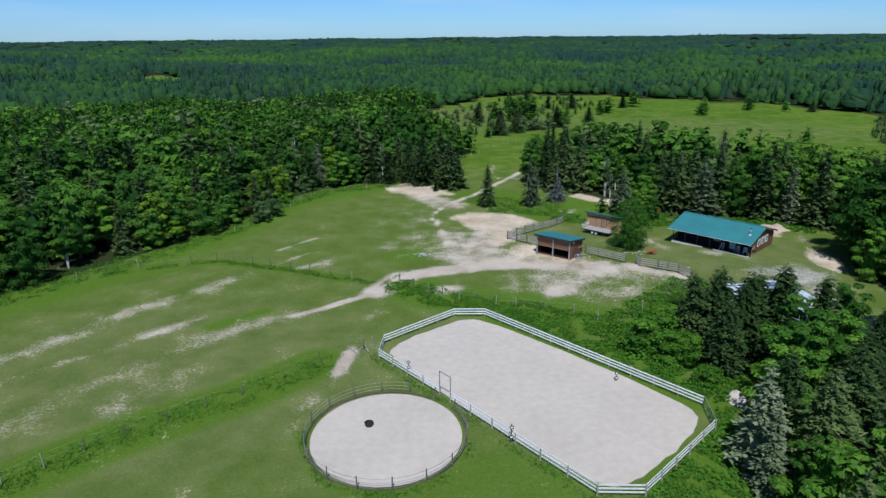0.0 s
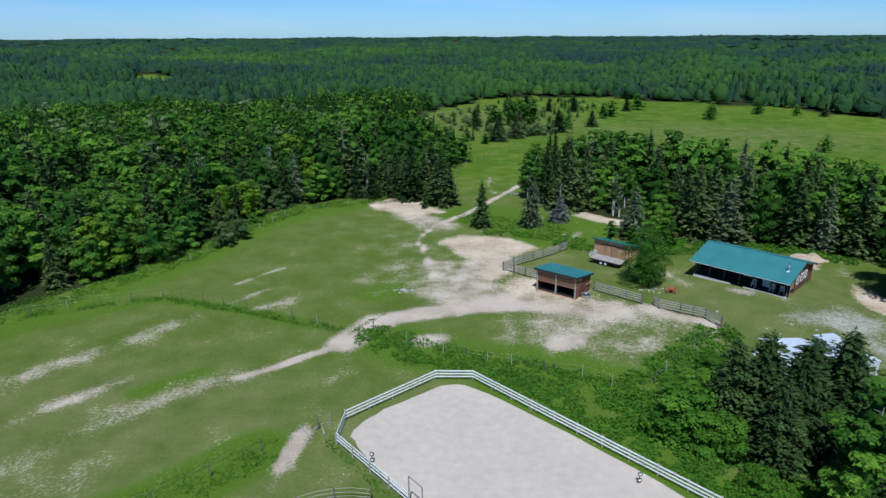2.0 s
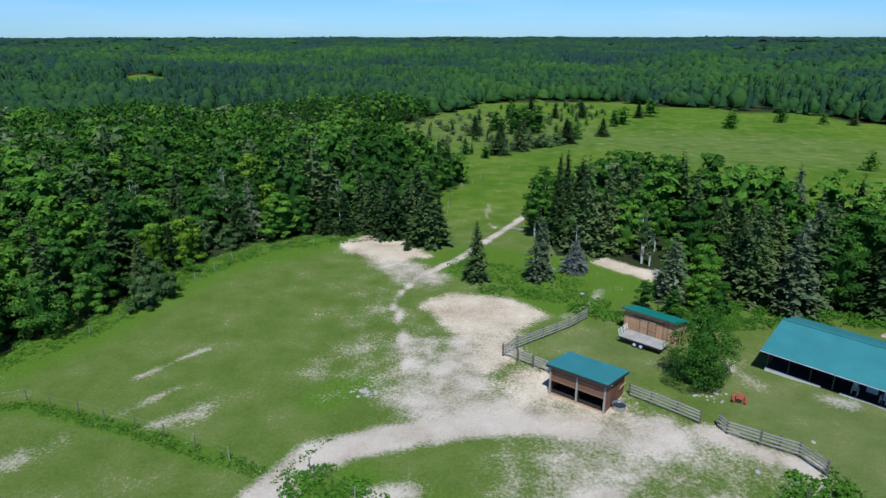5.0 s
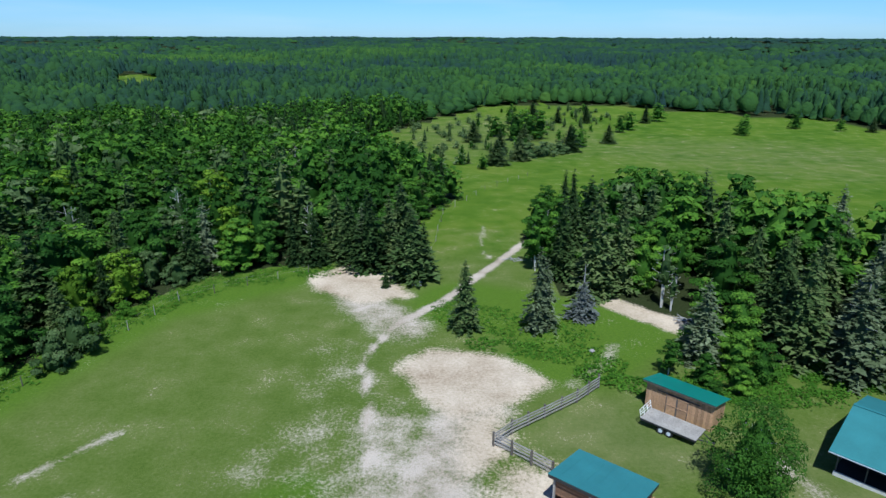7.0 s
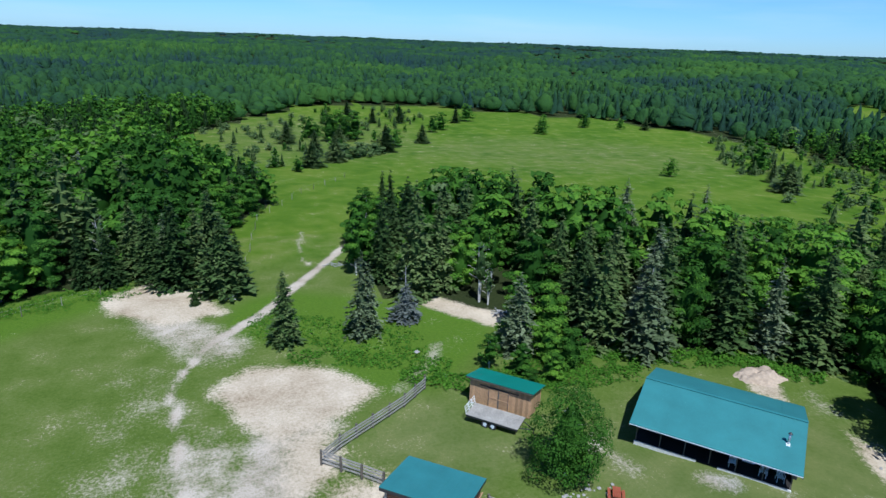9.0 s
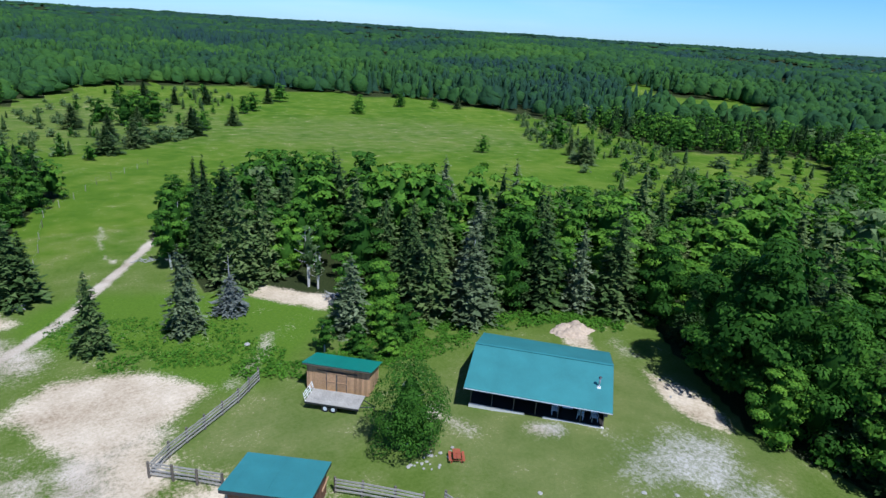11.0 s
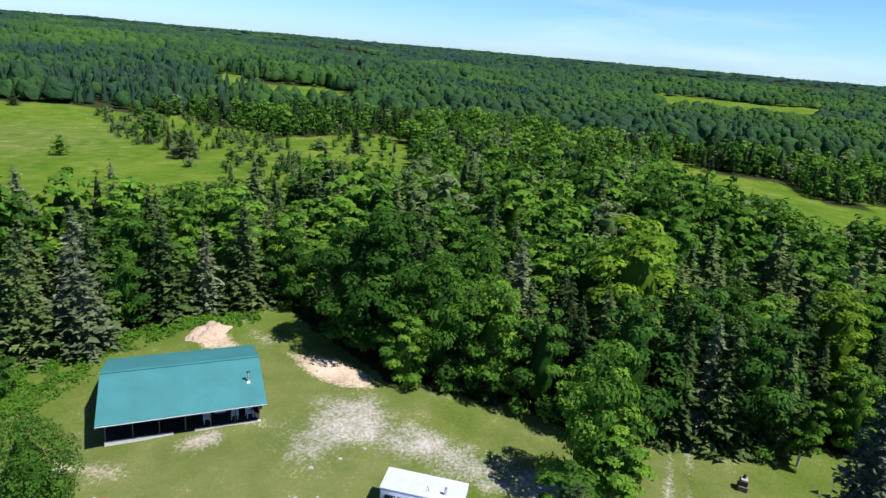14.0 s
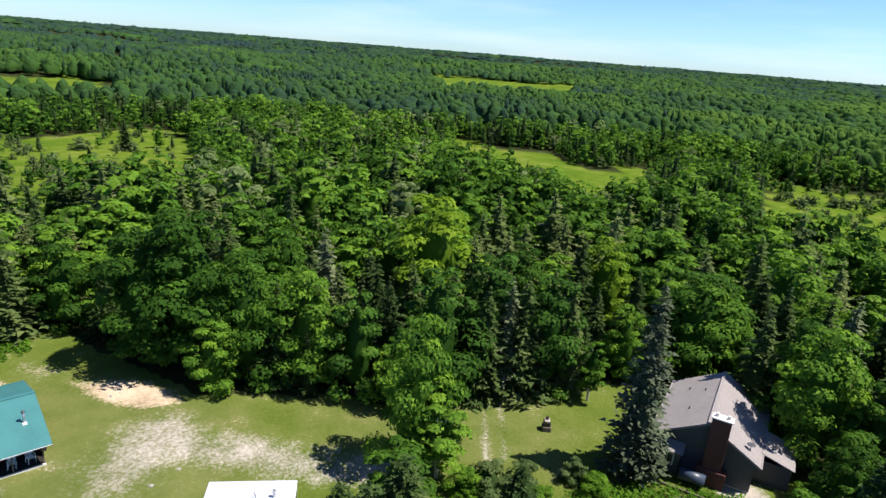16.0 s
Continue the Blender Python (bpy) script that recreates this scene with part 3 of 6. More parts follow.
def broad_crown(rng, h=10.0, r=3.2, n=1800, size=0.42, base=0.22, lobes=26):
    """A broadleaf crown: leaf sprays on many unequal flattened clumps with gaps between, round a dark-tinted body added
    for shade.
    """
    lc, lr = [], []
    for k in range(lobes):
        f = (k + 0.5) / lobes
        zz = base + (1 - base) * (0.02 + 0.93 * f)
        q = (zz - base) / (1 - base)
        prof = math.sin(math.pi * min(1, 0.30 + 0.68 * q)) ** 0.75
        ang = k * 2.4 + rng.uniform(-0.5, 0.5)
        rad = r * prof * rng.uniform(0.42, 1.0)
        lc.append((math.cos(ang) * rad, math.sin(ang) * rad, zz * h))
        lr.append(r * rng.uniform(0.17, 0.36) * (0.7 + 0.4 * prof))
    lc, lr = np.array(lc), np.array(lr)
    pick = rng.choice(lobes, n, p=lr ** 2 / (lr ** 2).sum())
    d = rng.normal(size=(n, 3)) + np.array([0, 0, 0.75])
    out = lc[pick] - np.array([0, 0, h * 0.5])
    out[:, 2] *= 0.5
    d += 0.5 * out / (np.linalg.norm(out, axis=1, keepdims=True) + 1e-6)
    d /= np.linalg.norm(d, axis=1, keepdims=True)
    c = lc[pick] + d * lr[pick, None] * rng.uniform(0.72, 1.15, (n, 1)) * np.array([1.15, 1.15, 0.50])
    v, t = leaf_tris(c, d + rng.normal(size=(n, 3)) * 0.27 + np.array([0, 0, 0.5]), size, rng)
    tint = np.repeat(np.clip(0.5 + (rng.normal(size=lobes) * 0.17)[pick] + rng.normal(size=n) * 0.15, 0, 1), 3)
    # added core at the darkest tint: shade between the clumps put into colour
    vi, ti = shade_core(h, r * 0.50, base + 0.03, 0.84, lambda q: math.sin(math.pi * min(1, 0.24 + 0.74 * q)) ** 0.75, rng, *((7, 9) if n > 400 else (4, 6)))
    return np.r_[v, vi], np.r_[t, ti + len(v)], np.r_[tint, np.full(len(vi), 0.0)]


def spruce_crown(rng, h=10.0, r=2.2, tiers=24, per=13, base=0.06, ragged=0.25, thin=1.0, sprays=8, fine=1.0, point=0.82):
    """A spruce: whorls of drooping boughs, each a row of ragged sprays, narrowing to the tip."""
    V, C = [], []
    for k in range(tiers):
        f = k / (tiers - 1)
        z = h * (base + (1 - base) * (f ** 0.93))
        rr = r * (1 - f) ** point * (0.85 + 0.3 * rng.random()) + 0.06
        m = max(4, int(per * (0.45 + 0.55 * (1 - f))))
        for j in range(m):
            if rng.random() > thin:
                continue
            a = 2 * math.pi * (j + rng.uniform(-0.5, 0.5)) / m + k * 0.7
            ln = rr * rng.uniform(1 - ragged, 1 + ragged)
            droop = ln * rng.uniform(0.02, 0.38)
            lift = 0.035 * h * rng.uniform(-1, 1)
            tone = 0.45 + rng.normal() * 0.17
            ca, sa = math.cos(a), math.sin(a)
            for s in range(sprays):
                q = 0.25 + 0.75 * (s + rng.uniform(0.0, 1.0)) / sprays
                b = a + rng.choice((-1, 1)) * rng.uniform(0.1, 1.1)
                off = rng.uniform(-0.24, 0.24) * ln * (1.15 - 0.8 * q)
                p = np.array([ca * ln * q * 0.85 - sa * off, sa * ln * q * 0.85 + ca * off, z + lift - droop * q * q + rng.uniform(-0.05, 0.05) * ln])
                sz = (0.15 * ln + 0.15) * rng.uniform(0.6, 1.35) * fine * (2.3 if sprays < 3 else 1.6 if sprays < 6 else 1.0)
                d = np.array([math.cos(b), math.sin(b), rng.uniform(-0.5, 0.3)]) * sz
                side = np.array([-math.sin(b), math.cos(b), rng.uniform(-0.4, 0.4)]) * sz * 0.40
                V += [p + side, p - side - np.array([0, 0, 0.1 * sz]), p + d]
                C += [np.clip(tone + 0.14 * (q - 0.6) + rng.normal() * 0.09, 0, 1)] * 3
    V = np.array(V)
    # added core tinted dark, painting the shade between the boughs
    vi, ti = shade_core(h, r * 0.50 * min(1.0, thin + 0.02), base + 0.02, 0.93, lambda q: (1 - q * 0.96) ** point, rng, *((7, 8) if sprays > 3 else (4, 6)))
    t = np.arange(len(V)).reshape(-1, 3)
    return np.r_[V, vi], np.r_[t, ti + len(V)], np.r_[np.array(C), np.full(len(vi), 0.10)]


def trunk_mesh(name, rng, h, r, mat, limbs=6, crown_r=2.0, low=0.25, multi=1):
    bm = bmesh.new()
    for s in range(multi):
        lean = Vector((rng.uniform(-1, 1), rng.uniform(-1, 1), 0)) * (0.10 * h if multi > 1 else 0.02 * h)
        p = [Vector((0, 0, -0.4))] + [lean * (f ** 1.2) + Vector((0, 0, h * f)) for f in (0.3, 0.62, 0.9)]
        rad = [r * 1.15, r * 0.85, r * 0.5, r * 0.15]
        for a, b, ra, rb in zip(p, p[1:], rad, rad[1:]):
            rod(bm, a, b, ra, rb, 7)
        for k in range(limbs):
            f = low + (0.85 - low) * k / max(1, limbs - 1)
            a = k * 2.4 + s
            ln = crown_r * (1.0 - 0.6 * f) * rng.uniform(0.6, 1.0)
            st = lean * (f ** 1.2) + Vector((0, 0, h * f))
            rod(bm, st, st + Vector((math.cos(a) * ln, math.sin(a) * ln, ln * 0.45)), r * 0.35 * (1.1 - f), r * 0.06, 5)
    me = bpy.data.meshes.new(name)
    bm.to_mesh(me)
    bm.free()
    me.materials.append(mat)
    return me


def kinds():
    """Tree models, each a crown and a trunk, all 10 m high before scaling."""
    r = np.random.default_rng(3)
    made = {}
    for k in range(4):
        w = (3.4, 2.9, 3.9, 3.2)[k]
        c = broad_crown(r, 10, w, 3200, 0.33, (0.05, 0.09, 0.04, 0.10)[k], (26, 22, 30, 24)[k])
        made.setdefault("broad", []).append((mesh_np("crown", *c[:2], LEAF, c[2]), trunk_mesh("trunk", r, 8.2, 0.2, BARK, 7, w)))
    for k in range(3):
        w = (3.3, 3.0, 3.7)[k]
        c = broad_crown(r, 10, w, 3200, 0.32, (0.04, 0.06, 0.03)[k], (28, 24, 32)[k])
        made.setdefault("darkbroad", []).append((mesh_np("crown", *c[:2], LEAF_DARK, c[2]), trunk_mesh("trunk", r, 8.2, 0.2, BARK, 7, w)))
    for k in range(3):
        w = (3.5, 3.1, 3.8)[k]
        c = broad_crown(r, 10, w, 5600, 0.27, (0.05, 0.07, 0.04)[k], (36, 32, 42)[k])
        made.setdefault("tall", []).append((mesh_np("crown", *c[:2], LEAF, c[2]), trunk_mesh("trunk", r, 8.4, 0.18, BARK, 8, w)))
    c = spruce_crown(r, 10, 1.75, 40, 17, 0.02, 0.3, 1.0, 8, 0.72)
    made["tallspruce"] = [(mesh_np("crown", *c[:2], NEEDLE_GREY, c[2]), trunk_mesh("trunk", r, 9.7, 0.13, BARK, 0))]
    for k in range(2):
        c = broad_crown(r, 10, 3.3, 3000, 0.33, 0.10, 32)
        made.setdefault("bright", []).append((mesh_np("crown", *c[:2], LEAF_BRIGHT, c[2]), trunk_mesh("trunk", r, 8.2, 0.18, BARK, 7, 3)))
    for k in range(2):
        c = broad_crown(r, 10, 2.3, 2200, 0.28, 0.24, 26)
        made.setdefault("birch", []).append((mesh_np("crown", *c[:2], LEAF, c[2]), trunk_mesh("trunk", r, 9.0, 0.13, BARK_BIRCH, 5, 2, 0.3, 3)))
    for k in range(4):
        c = spruce_crown(r, 10, (2.0, 2.3, 1.75, 2.6)[k], (30, 28, 32, 28)[k], (13, 14, 12, 15)[k], 0.03, 0.34, 0.97, 10, 1.0)
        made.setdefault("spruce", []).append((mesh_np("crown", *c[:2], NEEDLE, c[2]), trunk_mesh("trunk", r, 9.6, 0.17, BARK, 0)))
    for k in range(2):
        c = spruce_crown(r, 10, (3.1, 3.5)[k], 32, 17, 0.01, 0.36, 0.97, 15, 0.72, 0.6)
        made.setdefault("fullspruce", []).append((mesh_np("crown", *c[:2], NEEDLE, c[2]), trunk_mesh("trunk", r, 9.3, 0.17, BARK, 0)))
    for k in range(2):
        c = spruce_crown(r, 10, (2.1, 1.8)[k], 28, 13, 0.03, 0.38, 0.84, 11, 0.9)
        made.setdefault("greyspruce", []).append((mesh_np("crown", *c[:2], NEEDLE_PALE, c[2]), trunk_mesh("trunk", r, 9.7, 0.16, DEADWOOD, 9, 2.2, 0.15)))
    c = spruce_crown(r, 6.2, 2.9, 16, 15, 0.03, 0.3, 0.85)
    made["bluespruce"] = [(mesh_np("crown", *c[:2], NEEDLE_BLUE, c[2]), trunk_mesh("trunk", r, 10, 0.16, DEADWOOD, 14, 2.0, 0.3))]
    for k in range(2):
        c = broad_crown(r, 10, 6.2, 4200, 0.50, 0.0, 44)
        made.setdefault("bush", []).append((mesh_np("crown", *c[:2], (WEED, WEED)[k], c[2]), trunk_mesh("trunk", r, 6, 0.2, BARK, 5, 5, 0.1, 3)))
    c = broad_crown(r, 10, 5.6, 1500, 0.75, 0.0, 20)
    c2 = broad_crown(r, 10, 4.6, 9000, 0.23, 0.06, 74)
    made["aspen"] = [(mesh_np("crown", *c2[:2], LEAF, np.clip(c2[2] - 0.5, 0, 1)), trunk_mesh("trunk", r, 8.6, 0.12, BARK_BIRCH, 6, 4, 0.2, 5))]
    made["willow"] = [(mesh_np("crown", *c[:2], SHRUB_GREY, c[2]), trunk_mesh("trunk", r, 6, 0.2, BARK, 5, 4, 0.1, 3))]
    c = broad_crown(r, 10, 1.6, 70, 0.5, 0.3, 8)
    made["deadbirch"] = [(mesh_np("crown", *c[:2], SHRUB_GREY, c[2]), trunk_mesh("trunk", r, 10, 0.16, BARK_BIRCH, 12, 2.6, 0.3, 2))]
    return made


KINDS = kinds()
LABELS = {"darkbroad": ("dark green broadleaf tree at the pasture edge", "tree"),
          "broad": ("leafy green broadleaf tree with a full rounded crown", "tree"),
          "bright": ("young broadleaf tree with bright yellow-green leaves", "tree"),
          "birch": ("slender birch with several white stems and green leaves", "birch"),
          "tall": ("tall dense broadleaf tree at the edge of the wood", "tree"),
          "tallspruce": ("tall grey-green spruce beside the house", "spruce"),
          "aspen": ("broad many-stemmed aspen with pale bark on the lawn", "tree"),
          "spruce": ("dark green spruce with drooping boughs", "spruce"),
          "fullspruce": ("broad bushy dark spruce beside the riding ring", "spruce"),
          "greyspruce": ("thin grey-green spruce losing its needles", "spruce"),
          "bluespruce": ("half-dead pale blue-grey spruce with a bare tip", "spruce"),
          "bush": ("dense round green bush in the grass", "bush"),
          "willow": ("pale grey-green willow shrub at the wood edge", "shrub"),
          "deadbirch": ("bare dead birch with pale leaning stems", "dead tree")}
NAMES = {"darkbroad": "broadleaf_tree", "tall": "broadleaf_tree", "tallspruce": "spruce_tree", "aspen": "aspen_tree", "broad": "broadleaf_tree", "bright": "broadleaf_tree", "birch": "birch_tree", "spruce": "spruce_tree", "greyspruce": "spruce_tree",
         "fullspruce": "spruce_tree", "bluespruce": "dying_spruce", "bush": "bush", "willow": "willow_shrub", "deadbirch": "dead_birch"}
PLACED = []


def tree(kind, x, y, h, wide=1.0, label="", lean=0.0):
    """One tree of a kind, h metres high."""
    k = len(PLACED)
    models = KINDS[kind]
    crown, trunk = models[k % len(models)]
    s = h / 10
    m = Matrix.Translation((x, y, hz(x, y) - 0.05)) @ Matrix.Rotation(radians(lean), 4, 'Y') @ Matrix.Rotation(k * 2.39996, 4, 'Z') @ Matrix.Diagonal((s * wide, s * wide, s, 1))
    t = empty(NAMES[kind], m, label or LABELS[kind][0], LABELS[kind][1], "trees round the farm")
    for nm, me in (("trunk", trunk), ("crown", crown)):
        o = new(nm, me)
        o.parent = t
    PLACED.append((x, y, 5.0 if kind == "deadbirch" else 2.0 * s * wide))
    return t

# Trees that stand out, one by one: kind, x, y, height, width.
for row in (
        ("spruce", 10.3, 122.6, 8.8, 1.15), ("greyspruce", 19.0, 122.6, 10.3, 1.1), ("greyspruce", 20.0, 123.2, 8.6, 0.9), ("bluespruce", 25.0, 125.8, 8.0, 1.1),
        ("spruce", -6.4, 145.6, 10.5, 1.2), ("spruce", -3.1, 143.2, 12.2, 1.2), ("spruce", -0.3, 145.0, 11.0, 1.2), ("spruce", 3.2, 139.0, 10.8, 1.3),
        ("spruce", 5.0, 140.4, 8.2, 1.2), ("spruce", -11.6, 145.2, 8.0, 1.2), ("spruce", -15.0, 145.2, 8.9, 1.1), ("spruce", 1.2, 150, 12, 1.2), ("spruce", -9, 148.5, 11, 1.2),
        ("spruce", 28.0, 133.2, 15.5, 0.95), ("spruce", 24.6, 139.0, 13.2, 0.9), ("spruce", 31.8, 135.0, 13.5, 0.9), ("birch", 22.6, 144.8, 11.0, 1.1), ("birch", 21.6, 142.6, 9.0, 1.0),
        ("deadbirch", 36.0, 129.2, 9.0, 1.0), ("deadbirch", 36.8, 128.0, 5.5, 1.0), ("greyspruce", 35.3, 115.0, 9.4, 1.3), ("broad", 36.6, 108.2, 3.4, 1.3), ("broad", 39.8, 110.6, 4.4, 1.2), ("broad", 40.6, 116.4, 4.6, 1.2), ("broad", 33.2, 106.6, 2.6, 1.3), ("birch", 31.0, 112.0, 4.2, 1.2), ("broad", 38.0, 112.2, 5.0, 1.1),
        ("aspen", 30.6, 93.7, 8.3, 0.76), ("spruce", -0.2, 135.8, 2.6, 1.3),
        ("broad", 33.8, 110.0, 3.6, 1.2), ("broad", 40.5, 117.6, 7.0, 1.0),
        ("spruce", 45.6, 115.0, 12.6, 1.1), ("greyspruce", 49.2, 111.2, 12.0, 1.35), ("spruce", 53.0, 114.0, 13.0, 1.1), ("broad", 56.0, 113.5, 10.0, 0.9),
        ("spruce", 60.2, 111.2, 12.6, 1.1), ("greyspruce", 63.6, 108.0, 11.5, 1.0), ("spruce", 67.6, 105.5, 14.0, 1.1), ("broad", 71.0, 101.0, 10.0, 1.0),
        ("tall", 65.0, 83.2, 17.0, 0.98), ("tall", 64.5, 88.0, 15.0, 0.95), ("tall", 63.6, 77.4, 13.2, 0.85), ("tall", 63.2, 71.0, 12.5, 0.85),
        ("darkbroad", 62.0, 66.0, 11.5, 0.8), ("spruce", 64.5, 68.5, 12.5, 1.1), ("tall", 52.0, 59.4, 14.0, 0.66), ("birch", 50.4, 57.4, 7.6, 1.5),
        ("darkbroad", 63.5, 58.5, 14.0, 0.9), ("darkbroad", 67.5, 53.0, 14.8, 0.85), ("spruce", 63.8, 53.6, 11.5, 1.1), ("spruce", 66.0, 45.0, 12.0, 1.0), ("greyspruce", 64.6, 51.4, 12.6, 1.0), ("spruce", 63.6, 63.2, 11.0, 1.0), ("spruce", 62.6, 74.0, 10.5, 1.1), ("darkbroad", 66.5, 47.0, 13.5, 0.85), ("spruce", 65.0, 49.8, 12.5, 1.1), ("bright", 80.0, 60.0, 17.0, 1.0),
        ("tallspruce", 53.4, 40.8, 17.4, 1.0), ("birch", 64.5, 42.5, 7.0, 1.0), ("tall", 71.0, 30.0, 12.5, 1.1), ("tall", 74.5, 27.0, 12.0, 1.1), ("bright", 82.0, 38.0, 13.0, 1.0),
        ("tall", 61.5, 23.0, 12.0, 1.0), ("tall", 57.6, 24.0, 13.5, 0.9), ("tall", 53.0, 20.5, 11.5, 0.9), ("spruce", 62.6, 27.2, 12.5, 1.1), ("broad", 50.5, 24.5, 7.5, 1.0), ("broad", 49.0, 28.0, 4.0, 1.2),
        # grove beside the riding ring
        ("fullspruce", 27.4, 61.0, 8.9, 1.08), ("fullspruce", 30.2, 61.2, 9.3, 1.22), ("fullspruce", 33.2, 60.6, 8.9, 1.15), ("fullspruce", 37.0, 61.2, 9.5, 1.15), ("fullspruce", 40.6, 59.4, 8.9, 1.08), ("fullspruce", 35.2, 62.6, 8.1, 1.08),
        ("fullspruce", 31.4, 58.0, 8.7, 1.15), ("broad", 43.6, 60.0, 8.0, 1.1), ("fullspruce", 39.0, 63.2, 7.8, 1.08),
        ("fullspruce", 29.0, 56.0, 8.0, 0.94), ("birch", 34.2, 53.2, 9.6, 1.3), ("broad", 33.0, 49.5, 8.8, 1.1), ("broad", 37.5, 52.0, 8.6, 1.1), ("fullspruce", 41.5, 52.0, 8.7, 0.86),
        ("greyspruce", 25.4, 41.4, 9.0, 1.25), ("greyspruce", 24.6, 38.4, 7.4, 1.2), ("fullspruce", 28.4, 44.0, 8.7, 1.01), ("fullspruce", 29.4, 40.0, 9.3, 1.01), ("fullspruce", 33.4, 42.8, 9.5, 1.01),
        ("fullspruce", 36.4, 46.6, 9.1, 1.01), ("fullspruce", 33.8, 38.4, 8.7, 1.01), ("fullspruce", 39.5, 42.5, 8.7, 1.01), ("broad", 30.6, 48.0, 7.0, 1.1), ("broad", 26.6, 36.4, 6.0, 1.2),
        ("bush", 23.6, 60.8, 4.4, 1.4), ("bush", 25.6, 57.8, 3.6, 1.0), ("bush", 34.9, 77.4, 1.3, 0.8), ("bush", 30.0, 70.0, 2.4, 1.2), ("bush", 27.0, 66.4, 2.6, 1.2), ("bush", 26.6, 53.6, 1.9, 1.2),
        ("willow", 49.2, 53.2, 3.0, 1.0), ("willow", 50.4, 50.4, 2.4, 1.0), ("bush", 48.6, 55.0, 2.4, 1.0), ("willow", 51.5, 46.0, 2.2, 1.0), ("bush", 47.5, 49.2, 2.2, 1.0), ("bush", 50.0, 44.6, 2.0, 1.0),
        # thicket between the tan shed and the barn
        ("bush", 38.5, 114.5, 3, 0.9), ("bush", 39.4, 110.8, 2, 0.9), ("bush", 45.5, 116.6, 2.2, 0.9), ("bush", 47, 112.9, 1.6, 0.9), ("bush", 35.5, 117.5, 3, 0.9), ("bush", 44.8, 121.3, 3.4, 0.9), ("bush", 38.7, 119.8, 3.4, 0.9), ("bush", 50, 121.9, 2.4, 0.9),
        # bare snags and pale crowns in the woods
        ("deadbirch", -46.8, 142.9, 11.0, 0.9), ("deadbirch", -34.6, 152.3, 11.5, 0.8), ("deadbirch", -26.3, 198.4, 12.0, 0.9), ("deadbirch", -13.0, 149.5, 9.5, 0.8), ("bright", -60.4, 163.8, 11.5, 1.1), ("bright", -31.7, 161.8, 12.0, 1.1),
        ("greyspruce", 68.1, 146.3, 12.5, 1.2), ("greyspruce", 81.7, 143.1, 12.0, 1.1),
        # west wood edge
        ("willow", -32.4, 117.0, 5.4, 0.8), ("willow", -33.0, 113.0, 4.0, 0.8), ("willow", -33.0, 137.0, 5.2, 0.8), ("broad", -23.4, 141.5, 6.0, 1.2), ("willow", -29.5, 137.4, 4.0, 0.9),
        ("bright", -46.8, 100.5, 9.0, 1.1), ("bright", -33.5, 130.0, 7.5, 1.0), ("bush", -34.2, 122.0, 2.6, 1.0), ("bush", -31.8, 126.4, 2.0, 1.0)):
    tree(*row)

# Lone trees and bushes on the far meadows.
for row in (("broad", 143.6, 336, 9, 1.0), ("broad", 140, 331, 7, 1.2), ("spruce", 52.7, 274, 10, 1.1), ("broad", 94.4, 346, 9, 1.1), ("broad", 88, 338, 8, 1.2), ("broad", 130.5, 218, 6, 1.0),
            ("broad", 43, 308, 11, 1.2), ("broad", 37, 306, 11.5, 1.1), ("broad", 48, 313, 12, 1.1), ("broad", 42, 316, 12, 1.2), ("spruce", 47, 352, 10, 1.0), ("spruce", 27, 262, 9, 1.1), ("spruce", 32, 250, 9, 1.2),
            ("broad", 175, 352, 7, 1.1), ("broad", 192, 345, 6, 1.2), ("spruce", 205, 342, 7, 1.2), ("broad", 170, 225, 12, 1.0), ("spruce", 160, 208, 8, 1.0), ("spruce", 150, 192, 9, 1.2),
            ("willow", 42, 262, 5, 1.4), ("willow", 36, 258, 5, 1.4), ("willow", 48, 268, 4, 1.5), ("spruce", 24, 240, 8, 1.2), ("broad", 60, 290, 7, 1.2), ("spruce", 73, 300, 8, 1.2),
            ("spruce", 40, 300, 8, 1.1), ("spruce", 20, 300, 9, 1.1), ("broad", 30, 320, 9, 1.2), ("spruce", 80, 372, 9, 1.1), ("spruce", 110, 372, 9, 1.2), ("broad", 118, 378, 10, 1.3),
            ("spruce", 66, 372, 8, 1.2), ("spruce", 56, 392, 9, 1.2), ("willow", 200, 178, 4, 1.3), ("broad", 245, 182, 7, 1.1), ("spruce", 205, 166, 10, 1.1), ("broad", 215, 160, 8, 1.0)):
    tree(*row[:4], row[4] * (1.55 if row[0] == "spruce" else 1.0))


def scatter(n, x0, x1, y0, y1, gap, rng, keep):
    """Random stands at least `gap` apart, where keep() allows."""
    pts = np.c_[rng.uniform(x0, x1, n), rng.uniform(y0, y1, n)]
    pts = pts[keep(pts[:, 0], pts[:, 1])]
    cell, out = {}, []
    for p in pts:
        c = (int(p[0] // gap), int(p[1] // gap))
        if any((q[0] - p[0]) ** 2 + (q[1] - p[1]) ** 2 < gap * gap for i in (-1, 0, 1) for j in (-1, 0, 1) for q in cell.get((c[0] + i, c[1] + j), ())):
            continue
        cell.setdefault(c, []).append(p)
        out.append(p)
    return np.array(out)


def clear_of_placed(p, extra=0.6):
    q = np.array(PLACED)
    d = np.hypot(p[:, None, 0] - q[None, :, 0], p[:, None, 1] - q[None, :, 1]) - q[None, :, 2] * 0.8
    return p[d.min(1) > extra]


